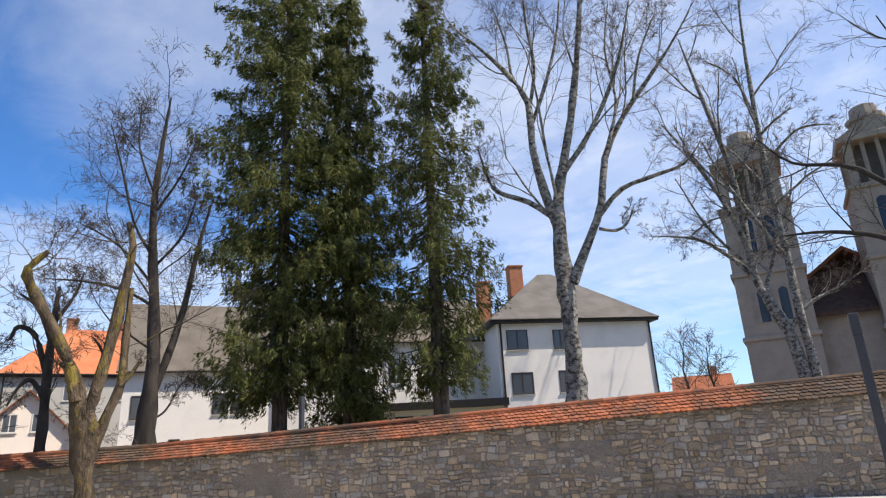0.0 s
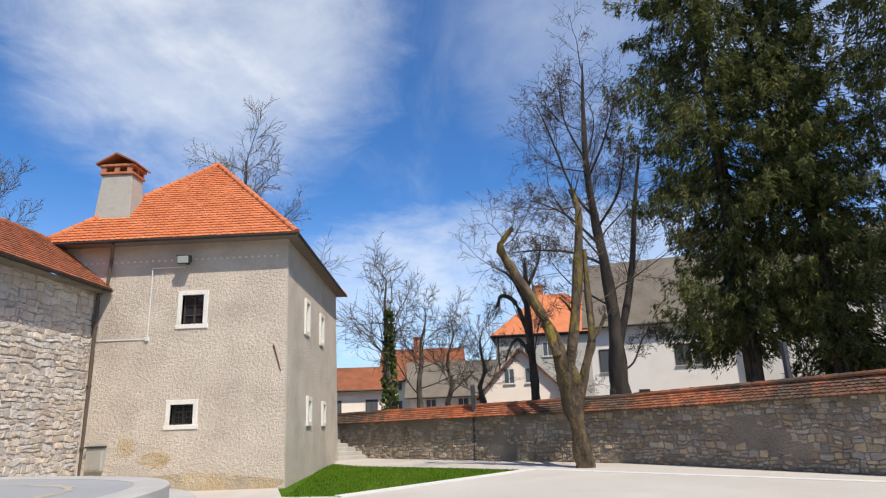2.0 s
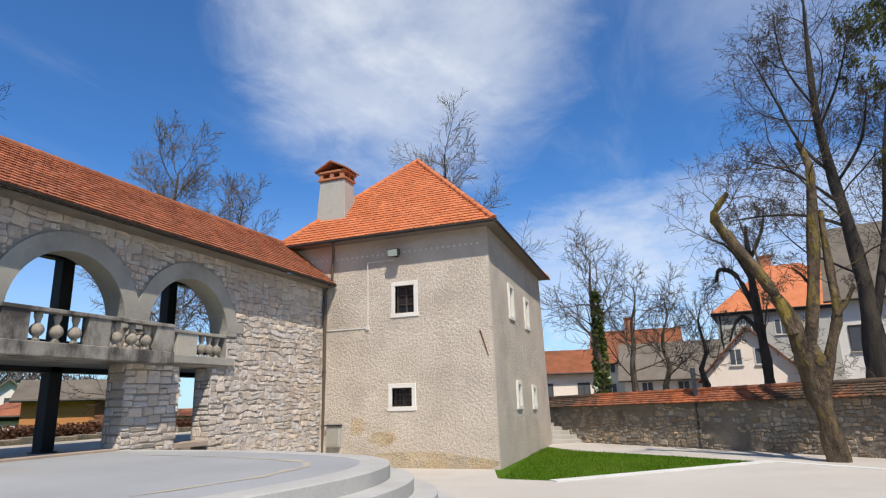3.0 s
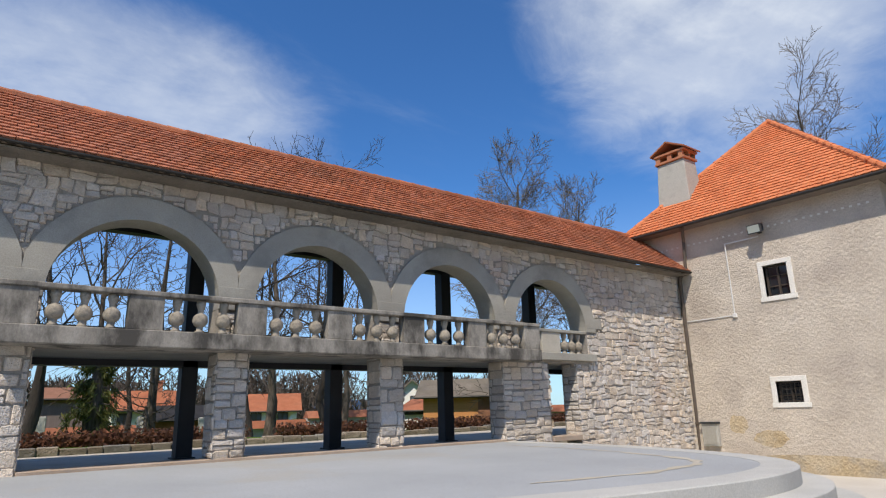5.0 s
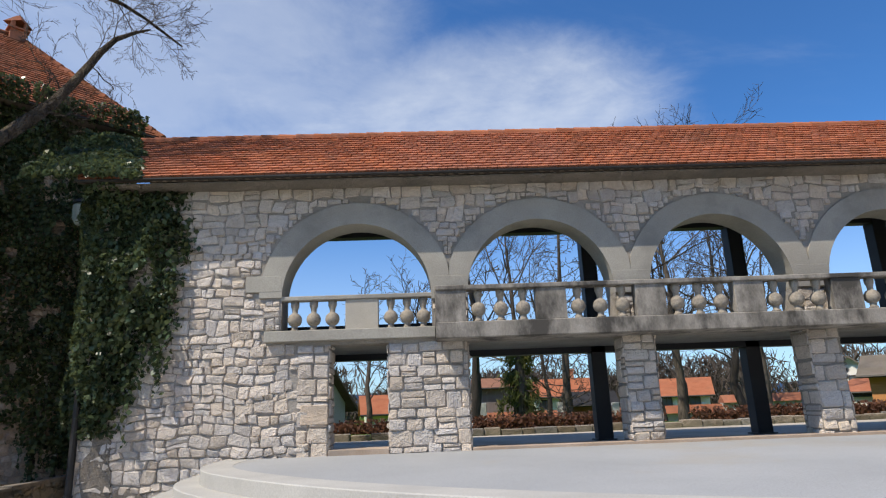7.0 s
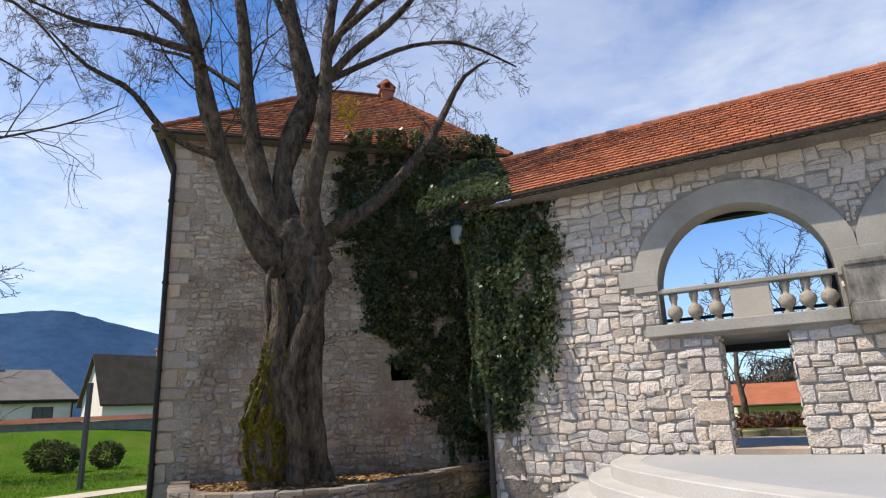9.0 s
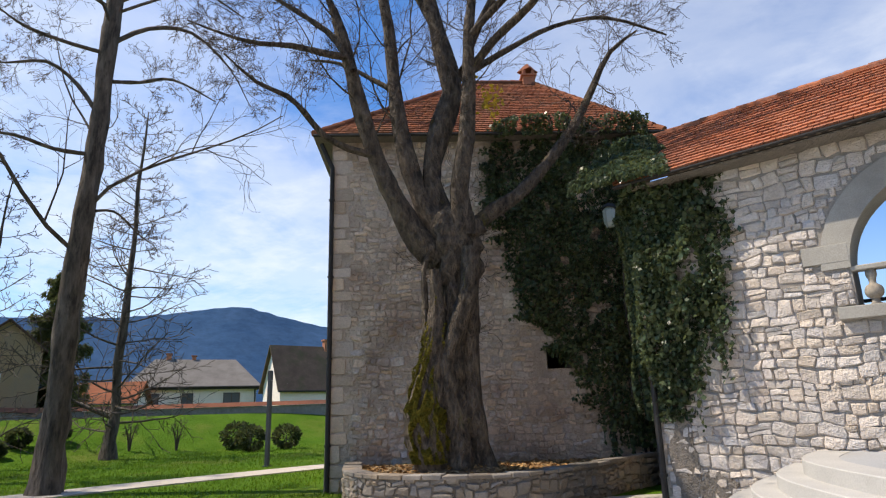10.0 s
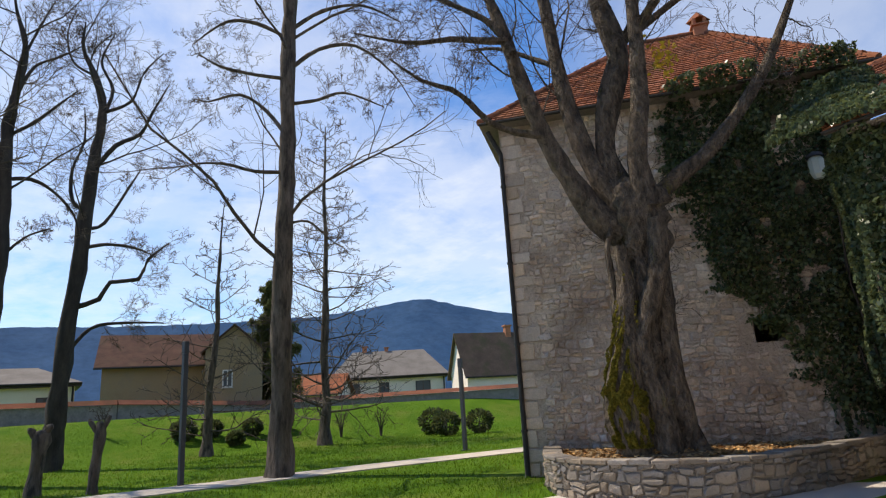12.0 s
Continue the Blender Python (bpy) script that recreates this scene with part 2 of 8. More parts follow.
M = dict(
    paving=surface("paving", (0.47, 0.435, 0.385), (0.55, 0.515, 0.46), 0.5, 0.85, 0.15, 90, (0.40, 0.36, 0.31), 0.25, (0.5, 0.75)),
    kerb=surface("kerb_stone", (0.60, 0.59, 0.56), (0.68, 0.67, 0.64), 1.5, 0.8, 0.15, 70),
    stage=surface("stage_slab", (0.31, 0.32, 0.325), (0.38, 0.39, 0.395), 0.35, 0.75, 0.1, 60, (0.36, 0.32, 0.26), 0.3, (0.55, 0.75)),
    stage_rim=surface("stage_rim", (0.39, 0.38, 0.355), (0.48, 0.47, 0.435), 0.9, 0.8, 0.2, 60, (0.31, 0.295, 0.26), 0.5, (0.55, 0.8)),
    grass=surface("grass", (0.058, 0.135, 0.009), (0.092, 0.18, 0.015), 0.7, 0.95, 0.9, 26, (0.13, 0.155, 0.03), 0.35, (0.5, 0.75), relief=6.0, dist=0.06),
    grass_blade=surface("grass_blade", (0.07, 0.15, 0.010), (0.125, 0.225, 0.018), 0.6, 0.8, 0.0, 5, (0.24, 0.21, 0.08), 0.8, (0.58, 0.8), island=0.35),
    meadow=surface("meadow", (0.055, 0.095, 0.022), (0.085, 0.12, 0.035), 0.05, 0.95, 0.6, 8, (0.13, 0.11, 0.06), 0.02, (0.5, 0.7)),
    mortar=surface("mortar", (0.27, 0.242, 0.205), (0.38, 0.345, 0.30), 2.0, 0.95, 0.6, 40, relief=9.0, dist=0.03),
    stone=surface("rubble_stone", (0.52, 0.465, 0.41), (0.67, 0.61, 0.545), 3.0, 0.92, 1.0, 30, (0.47, 0.37, 0.32), 0.45, (0.52, 0.74), each=0.15, relief=7.0, dist=0.03),
    stone_field=surface("rubble_stone_field", (0.52, 0.465, 0.41), (0.67, 0.61, 0.545), 3.0, 0.92, 1.0, 30, (0.47, 0.37, 0.32), 0.45, (0.52, 0.74), island=0.15, relief=7.0, dist=0.03),
    concrete=surface("cast_concrete", (0.31, 0.29, 0.25), (0.39, 0.37, 0.32), 1.2, 0.85, 0.25, 50, (0.20, 0.195, 0.175), 0.8, (0.50, 0.75)),
    weathered=surface("weathered_concrete", (0.22, 0.20, 0.17), (0.37, 0.34, 0.295), 3.0, 0.9, 0.6, 45, (0.07, 0.064, 0.056), 1.9, (0.44, 0.62), stretch=(1, 1, 0.5)),
    baluster=surface("cast_baluster", (0.30, 0.26, 0.205), (0.42, 0.37, 0.295), 5.0, 0.9, 0.5, 60, (0.10, 0.09, 0.075), 4.0, (0.46, 0.66)),
    pedestal=surface("pale_cast_concrete", (0.42, 0.385, 0.32), (0.49, 0.45, 0.38), 1.5, 0.85, 0.2, 50, (0.36, 0.33, 0.28), 1.0, (0.5, 0.75)),
    threshold=surface("worn_threshold", (0.36, 0.27, 0.20), (0.46, 0.36, 0.28), 2.0, 0.9, 0.4, 40, (0.28, 0.24, 0.20), 1.5, (0.5, 0.7)),
    steel=surface("painted_steel", (0.022, 0.023, 0.026), (0.03, 0.031, 0.034), 2.0, 0.5, 0.05, 60),
    timber=surface("dark_timber", (0.05, 0.038, 0.028), (0.08, 0.06, 0.045), 3.0, 0.8, 0.4, 30, stretch=(0.2, 1, 1)),
    render_e=surface("lime_render", (0.55, 0.475, 0.39), (0.64, 0.56, 0.465), 0.9, 0.95, 0.8, 34, (0.43, 0.365, 0.305), 0.55, (0.50, 0.74), relief=11.0, dist=0.035),
    plinth=surface("worn_plinth", (0.58, 0.48, 0.34), (0.48, 0.36, 0.21), 1.6, 0.95, 0.9, 20, (0.42, 0.36, 0.28), 1.2, (0.48, 0.66), relief=4.0, dist=0.06),
    window_stone=surface("window_stone", (0.72, 0.69, 0.62), (0.78, 0.75, 0.69), 4.0, 0.85, 0.25, 60),
    rough_w=surface("old_rubble_render", (0.50, 0.41, 0.33), (0.64, 0.54, 0.44), 1.4, 0.95, 1.0, 15, (0.33, 0.255, 0.20), 0.5, (0.48, 0.66), relief=3.5, dist=0.08),
    tile_new=surface("new_clay_tile", (0.54, 0.165, 0.065), (0.61, 0.21, 0.09), 1.2, 0.8, 0.25, 40, (0.42, 0.125, 0.05), 0.9, (0.55, 0.8), island=0.10),
    tile_old=surface("aged_clay_tile", (0.33, 0.12, 0.068), (0.41, 0.165, 0.095), 1.4, 0.85, 0.3, 40, (0.27, 0.12, 0.075), 0.8, (0.5, 0.75), island=0.20),
    tile_each=surface("aged_clay_tile_piece", (0.33, 0.12, 0.068), (0.41, 0.165, 0.095), 1.4, 0.85, 0.3, 40, (0.27, 0.12, 0.075), 0.8, (0.5, 0.75), each=0.20),
    tile_dark=surface("mossy_clay_tile", (0.24, 0.092, 0.055), (0.32, 0.13, 0.076), 1.0, 0.9, 0.3, 40, (0.15, 0.085, 0.055), 0.6, (0.45, 0.7), island=0.22),
    tile_yard=surface("yard_coping_tile", (0.42, 0.135, 0.062), (0.30, 0.115, 0.065), 0.5, 0.9, 0.3, 40, (0.10, 0.07, 0.05), 0.30, (0.42, 0.56), island=0.28),
    stone_dark=surface("planter_stone", (0.19, 0.168, 0.14), (0.31, 0.272, 0.226), 2.2, 0.95, 0.8, 30, (0.19, 0.175, 0.155), 0.8, (0.5, 0.7), each=0.22, relief=7.0, dist=0.03),
    tile_grey=surface("grey_roofing", (0.15, 0.135, 0.115), (0.21, 0.19, 0.165), 0.8, 0.9, 0.3, 20, island=0.12),
    gutter=surface("dark_sheet_metal", (0.03, 0.028, 0.026), (0.05, 0.046, 0.042), 3.0, 0.55, 0.1, 40, metal=0.3),
    pipe_brown=surface("brown_downpipe", (0.09, 0.07, 0.055), (0.12, 0.095, 0.075), 4.0, 0.5, 0.1, 50),
    brick_red=surface("chimney_brick", (0.42, 0.16, 0.085), (0.50, 0.22, 0.12), 3.0, 0.9, 0.4, 30, (0.30, 0.14, 0.09), 2.0, (0.5, 0.7)),
    plaster_grey=surface("grey_plaster", (0.40, 0.385, 0.34), (0.47, 0.45, 0.40), 1.5, 0.95, 0.7, 30, (0.31, 0.30, 0.27), 1.5, (0.5, 0.7)),
    wall_white=surface("white_house_paint", (0.84, 0.80, 0.74), (0.88, 0.84, 0.78), 0.5, 0.9, 0.2, 30, (0.66, 0.64, 0.58), 0.3, (0.5, 0.8)),
    wall_rose=surface("warm_white_paint", (0.88, 0.77, 0.67), (0.91, 0.81, 0.71), 0.5, 0.9, 0.2, 30, (0.70, 0.62, 0.54), 0.3, (0.5, 0.8)),
    wall_cream=surface("cream_house_paint", (0.72, 0.69, 0.52), (0.77, 0.74, 0.58), 0.5, 0.9, 0.2, 30),
    wall_tan=surface("tan_house_paint", (0.30, 0.21, 0.125), (0.36, 0.26, 0.16), 0.5, 0.9, 0.3, 20, (0.24, 0.19, 0.14), 0.5, (0.5, 0.7)),
    wall_grey=surface("grey_house_paint", (0.44, 0.43, 0.38), (0.52, 0.50, 0.45), 0.5, 0.9, 0.3, 20),
    wood_warm=surface("varnished_boards", (0.50, 0.21, 0.075), (0.58, 0.27, 0.10), 2.0, 0.7, 0.3, 25, stretch=(0.3, 1, 5)),
    wood_red=surface("reddish_boards", (0.22, 0.10, 0.055), (0.28, 0.135, 0.08), 2.0, 0.8, 0.3, 25),
    wood_grey=surface("weathered_boards", (0.17, 0.14, 0.12), (0.23, 0.19, 0.165), 2.0, 0.9, 0.4, 20, stretch=(4, 4, 0.4)),
    wood_pale=surface("pale_window_wood", (0.66, 0.65, 0.62), (0.72, 0.71, 0.68), 4.0, 0.6, 0.1, 50),
    wood_brown=surface("brown_window_wood", (0.06, 0.045, 0.035), (0.09, 0.07, 0.055), 4.0, 0.6, 0.1, 50),
    bwall=surface("yard_wall_stone", (0.29, 0.25, 0.205), (0.44, 0.385, 0.315), 1.3, 0.95, 1.0, 24, (0.19, 0.168, 0.138), 0.6, (0.50, 0.72), island=0.32, relief=5.0, dist=0.04),
    bmortar=surface("yard_wall_render", (0.22, 0.19, 0.155), (0.33, 0.285, 0.235), 1.1, 0.95, 1.0, 26, (0.18, 0.162, 0.135), 0.6, (0.50, 0.72), relief=6.0, dist=0.07),
    crack=surface("water_mark", (0.40, 0.35, 0.27), (0.46, 0.42, 0.35), 2.0, 0.9, 0.1, 40),
    soil=surface("leaf_litter", (0.16, 0.095, 0.05), (0.24, 0.15, 0.08), 6.0, 0.95, 0.9, 30, (0.10, 0.075, 0.045), 2.0, (0.5, 0.7)),
    bark=surface("grey_brown_bark", (0.06, 0.048, 0.037), (0.17, 0.138, 0.108), 5.0, 0.95, 1.0, 16, (0.035, 0.028, 0.022), 7.0, (0.48, 0.66), stretch=(1, 1, 0.25), dist=0.05),
    bark_dark=surface("dark_bark", (0.028, 0.024, 0.021), (0.07, 0.058, 0.048), 3.0, 0.95, 0.8, 18, stretch=(1, 1, 0.3), dist=0.03),
    bark_lichen=surface("lichen_bark", (0.045, 0.034, 0.025), (0.165, 0.12, 0.075), 3.0, 0.95, 1.0, 9, (0.23, 0.17, 0.04), 1.6, (0.53, 0.64), stretch=(1, 1, 0.5), relief=3.0, dist=0.10),
    bark_birch=surface("birch_bark", (0.22, 0.195, 0.165), (0.42, 0.39, 0.345), 2.0, 0.85, 0.8, 14, (0.05, 0.042, 0.036), 4.5, (0.44, 0.60), stretch=(1, 1, 1.3), dist=0.04),
    bark_moss=surface("mossy_bark", (0.05, 0.039, 0.029), (0.205, 0.16, 0.115), 7.0, 0.95, 1.0, 14, (0.15, 0.135, 0.03), 1.5, (0.60, 0.70), stretch=(1, 1, 0.45), relief=7.0, dist=0.16),
    twig=surface("twig", (0.062, 0.049, 0.039), (0.10, 0.08, 0.063), 1.0, 0.9, 0.0, 10),
    twig_pale=surface("pale_twig", (0.15, 0.122, 0.092), (0.22, 0.18, 0.14), 1.0, 0.9, 0.0, 10),
    twig_red=surface("birch_twig", (0.085, 0.062, 0.052), (0.13, 0.10, 0.085), 1.0, 0.9, 0.0, 10),
    needle=surface("spruce_needles", (0.082, 0.104, 0.034), (0.162, 0.18, 0.062), 0.5, 0.75, 0.0, 3, island=0.45),
    ivy=surface("ivy_leaves", (0.056, 0.084, 0.042), (0.12, 0.165, 0.082), 1.0, 0.30, 0.0, 5, island=0.5),
    shrub=surface("shrub_leaves", (0.05, 0.07, 0.028), (0.10, 0.125, 0.05), 1.0, 0.7, 0.0, 5, island=0.4),
    shrub_light=surface("fresh_ivy_leaves", (0.08, 0.12, 0.03), (0.13, 0.18, 0.05), 1.0, 0.6, 0.0, 5, island=0.4),
    hedge=surface("brown_hedge_leaves", (0.115, 0.05, 0.032), (0.17, 0.085, 0.055), 1.0, 0.85, 0.0, 5, island=0.4),
    moss=surface("moss", (0.085, 0.082, 0.016), (0.19, 0.165, 0.03), 5.0, 0.95, 0.9, 30, island=0.3),
    blossom=surface("yellow_leaves", (0.55, 0.38, 0.04), (0.62, 0.45, 0.06), 3.0, 0.7, 0.0, 5, island=0.3),
    leaf_dry=surface("dry_leaves", (0.26, 0.16, 0.075), (0.40, 0.27, 0.13), 3.0, 0.85, 0.0, 5, island=0.5),
    # darker church stone, stands in for shade inside the belfry
    church_dark=surface("painted_belfry_shade", (0.10, 0.09, 0.08), (0.14, 0.12, 0.10), 0.5, 0.9, 0.3, 6),
    tile_moss=surface("mossy_brown_tile", (0.11, 0.072, 0.05), (0.17, 0.112, 0.076), 1.2, 0.95, 0.6, 12, (0.09, 0.085, 0.04), 0.7, (0.5, 0.7)),
    tile_brown=surface("brown_clay_tile", (0.065, 0.039, 0.031), (0.11, 0.062, 0.046), 1.4, 0.9, 0.3, 12, (0.09, 0.06, 0.042), 0.5, (0.5, 0.7)),
    bwall_far=surface("lawn_wall_stone", (0.22, 0.21, 0.20), (0.32, 0.30, 0.28), 3.0, 0.95, 0.8, 10),
    rough_stone=surface("tower_rubble", (0.56, 0.465, 0.38), (0.71, 0.61, 0.51), 1.4, 0.95, 1.0, 15, (0.34, 0.25, 0.195), 0.5, (0.48, 0.66), island=0.18, relief=5.0, dist=0.05),
    quoin=surface("quoin_stone", (0.50, 0.42, 0.345), (0.62, 0.53, 0.44), 1.5, 0.92, 0.8, 26, (0.40, 0.35, 0.30), 1.2, (0.5, 0.7), each=0.2, relief=5.0, dist=0.03),
    church=surface("church_stone", (0.27, 0.215, 0.17), (0.36, 0.29, 0.235), 0.5, 0.9, 0.4, 6, (0.30, 0.26, 0.22), 0.3, (0.5, 0.75)),
    # distance haze is put into the hills' blue base colour
    hill=surface("hazed_far_forest", (0.022, 0.060, 0.125), (0.036, 0.082, 0.155), 0.012, 1.0, 0.0, 0.05),
    rust=surface("rusty_iron", (0.12, 0.055, 0.03), (0.18, 0.08, 0.04), 5.0, 0.9, 0.3, 40),
    lamp_grey=surface("lamp_housing", (0.03, 0.03, 0.032), (0.045, 0.045, 0.048), 3.0, 0.5, 0.05, 40),
    post=surface("anthracite_post", (0.045, 0.048, 0.055), (0.06, 0.064, 0.072), 2.0, 0.45, 0.05, 40),
    gravel=surface("terrace_gravel", (0.42, 0.375, 0.31), (0.50, 0.45, 0.38), 1.5, 0.9, 0.3, 50, (0.33, 0.29, 0.24), 0.4, (0.5, 0.7)),
    stair=surface("stair_stone", (0.40, 0.38, 0.34), (0.48, 0.46, 0.42), 1.5, 0.9, 0.3, 40, (0.3, 0.28, 0.25), 0.8, (0.5, 0.75)),
)


def leafy(m, share):
    """Lets a share of the light through a leaf's thin blade."""
    nodes, links = m.node_tree.nodes, m.node_tree.links
    p, end = nodes["Principled BSDF"], nodes["Material Output"]
    tr = nodes.new("ShaderNodeBsdfTranslucent")
    links.new(p.inputs["Base Color"].links[0].from_socket, tr.inputs["Color"])
    mx = nodes.new("ShaderNodeMixShader")
    mx.inputs[0].default_value = share
    links.new(p.outputs[0], mx.inputs[1])
    links.new(tr.outputs[0], mx.inputs[2])
    links.new(mx.outputs[0], end.inputs["Surface"])


for leaf in ("needle", "ivy", "shrub", "shrub_light", "grass_blade", "hedge", "blossom"):
    leafy(M[leaf], 0.42)


def plain(name, colour, rough, metal=0.0, glass=False):
    m = bpy.data.materials.new(name)
    m.use_nodes = True
    p = m.node_tree.nodes["Principled BSDF"]
    p.inputs["Base Color"].default_value, p.inputs["Roughness"].default_value, p.inputs["Metallic"].default_value = (*colour, 1), rough, metal
    return m


M["pane"] = plain("window_pane", (0.02, 0.024, 0.03), 0.06)
# lighter copy of the pane; the sky's reflection is put into its colour
M["pane_far"] = plain("sky_tinted_far_pane", (0.10, 0.115, 0.13), 0.08)
M["lens"] = plain("lamp_lens", (0.35, 0.40, 0.36), 0.12)

# ---- building helpers ----


def mesh_of(name, verts, faces, material, smooth=False):
    me = bpy.data.meshes.new(name)
    verts = np.asarray(verts, dtype=np.float32).reshape(-1, 3)
    if isinstance(faces, np.ndarray):
        k = faces.shape[1]
        me.vertices.add(len(verts))
        me.vertices.foreach_set("co", verts.ravel())
        me.loops.add(faces.size)
        me.loops.foreach_set("vertex_index", faces.astype(np.int32).ravel())
        me.polygons.add(len(faces))
        me.polygons.foreach_set("loop_start", np.arange(0, faces.size, k, dtype=np.int32))
        me.update(calc_edges=True)
    else:
        me.from_pydata(verts.tolist(), [], faces)
    if smooth:
        me.shade_smooth()
    me.materials.append(material)
    return me


def grown(name, verts, faces, material, parent=None, label="", smooth=False):
    ob = new(name, mesh_of(name, verts, faces, material, smooth))
    ob.parent = parent
    return tagged(ob, label)


def part(name, bm, material, parent=None, label="", smooth=False):
    me = bpy.data.meshes.new(name)
    bmesh.ops.recalc_face_normals(bm, faces=bm.faces)
    bm.to_mesh(me)
    bm.free()
    if smooth:
        me.shade_smooth()
    me.materials.append(material)
    ob = new(name, me)
    ob.parent = parent
    return tagged(ob, label)


def thing(name, label, category, at=(0, 0, 0), turn=0.0, group=""):
    ob = new(name)
    ob.empty_display_size = 0.2
    ob.matrix_world = pose(*at, 0, 0, turn)
    return tagged(ob, label, category, group)


def box(bm, x0, x1, y0, y1, z0, z1, bevel=0.0):
    c = [(x0, y0, z0), (x1, y0, z0), (x1, y1, z0), (x0, y1, z0), (x0, y0, z1), (x1, y0, z1), (x1, y1, z1), (x0, y1, z1)]
    return hexa(bm, c, bevel)


def hexa(bm, c, bevel=0.0):
    v = [bm.verts.new(p) for p in c]
    f = [bm.faces.new([v[i] for i in q]) for q in ((0, 3, 2, 1), (4, 5, 6, 7), (0, 1, 5, 4), (1, 2, 6, 5), (2, 3, 7, 6), (3, 0, 4, 7))]
    if bevel:
        edges = {e for q in f for e in q.edges}
        bmesh.ops.bevel(bm, geom=list(edges), offset=bevel, segments=1, affect="EDGES")
    return bm


def boxed(name, dims, material, parent=None, label="", bevel=0.0):
    return part(name, box(bmesh.new(), *dims, bevel), material, parent, label)


def tube(bm, a, b, r0, r1=None, sides=10, caps=True):
    a, b = Vector(a), Vector(b)
    r1 = r0 if r1 is None else r1
    q = (b - a).to_track_quat("Z", "Y")
    rings = []
    for p, r in ((a, r0), (b, r1)):
        rings.append([bm.verts.new(p + q @ Vector((r * math.cos(t), r * math.sin(t), 0))) for t in (2 * math.pi * i / sides for i in range(sides))])
    for i in range(sides):
        j = (i + 1) % sides
        bm.faces.new((rings[0][i], rings[0][j], rings[1][j], rings[1][i]))
    if caps:
        bm.faces.new(rings[0][::-1])
        bm.faces.new(rings[1])
    return bm


def lathe(bm, profile, sides=14, centre=(0, 0)):
    rings = []
    for r, z in profile:
        rings.append([bm.verts.new((centre[0] + r * math.cos(t), centre[1] + r * math.sin(t), z)) for t in (2 * math.pi * i / sides for i in range(sides))])
    for a, b in zip(rings, rings[1:]):
        for i in range(sides):
            j = (i + 1) % sides
            bm.faces.new((a[i], a[j], b[j], b[i]))
    bm.faces.new(rings[0][::-1])
    bm.faces.new(rings[-1])
    return bm


def prism(bm, outline, axis, lo, hi):
    """An outline of (u, z) points drawn along x or y from lo to hi."""
    put = (lambda u, w, z: (w, u, z)) if axis == "x" else (lambda u, w, z: (u, w, z))
    a, b = [[bm.verts.new(put(u, w, z)) for u, z in outline] for w in (lo, hi)]
    n = len(outline)
    for i in range(n):
        bm.faces.new((a[i], a[(i + 1) % n], b[(i + 1) % n], b[i]))
    bm.faces.new(a[::-1])
    bm.faces.new(b)
    return bm


def stone_shape(rng, w, h, lift):
    """A rough squared stone face: eight uneven points round, a slightly smaller tilted top; origin in its middle, facing -y."""
    out = []
    n = 8
    for sx, sz in ((1, 0), (1, 1), (0, 1), (-1, 1), (-1, 0), (-1, -1), (0, -1), (1, -1)):
        if sx and sz:
            c = rng.uniform(0.80, 1.0)
            out.append((sx * w / 2 * c, sz * h / 2 * (1.80 - c) * rng.uniform(0.98, 1.1)) if rng.random() < 0.3 else (sx * w / 2 * rng.uniform(0.88, 1.0), sz * h / 2 * rng.uniform(0.88, 1.0)))
        else:
            out.append((sx * w / 2 * rng.uniform(0.96, 1.03) + (1 - abs(sx)) * rng.uniform(-0.2, 0.2) * w, sz * h / 2 * rng.uniform(0.96, 1.03) + (1 - abs(sz)) * rng.uniform(-0.2, 0.2) * h))
    m = min(0.016, 0.12 * min(w, h))
    tx, tz = rng.uniform(-0.4, 0.4) * lift, rng.uniform(-0.4, 0.4) * lift
    verts = [(x, 0.0, z) for x, z in out]
    verts += [(x * (1 - 2 * m / w), -max(0.003, lift + tx * 2 * x / w + tz * 2 * z / h + rng.uniform(-0.15, 0.15) * lift), z * (1 - 2 * m / h)) for x, z in out]
    verts.append((rng.uniform(-0.15, 0.15) * w, -lift * rng.uniform(0.9, 1.3), rng.uniform(-0.15, 0.15) * h))
    faces = [(i, (i + 1) % n, n + (i + 1) % n, n + i) for i in range(n)]
    faces += [(n + i, n + (i + 1) % n, 2 * n) for i in range(n)]
    return verts, faces


def courses(rng, x0, x1, z0, z1, wide=(0.2, 0.5), high=(0.12, 0.24), joint=0.018):
    """Rough courses: (x, z, width, height) of each stone, some courses split in two."""
    z = z0
    while z < z1 - 0.05:
        h = min(rng.uniform(*high), z1 - z)
        x = x0 + rng.uniform(-0.1, 0)
        while x < x1 - 0.03:
            w = rng.uniform(*wide) * (0.75 if h < 0.15 else 1)
            w = min(w, x1 - x)
            if w > 0.05:
                sag = 0.06 * noise.noise(Vector((x * 0.7, z * 1.1, 4.0))) + 0.02 * noise.noise(Vector((x * 3.0, z * 2.0, 8.0)))
                if h > 0.17 and rng.random() < 0.36:
                    k = rng.uniform(0.4, 0.6)
                    yield x + w / 2, z + sag + h * k / 2, w - joint, h * k - joint
                    yield x + w / 2, z + sag + h * (1 + k) / 2, w - joint, h * (1 - k) - joint
                else:
                    yield x + w / 2, z + sag + h / 2 + rng.uniform(-0.015, 0.015), w - joint, h - joint + rng.uniform(-0.015, 0.015)
            x += w
        z += h


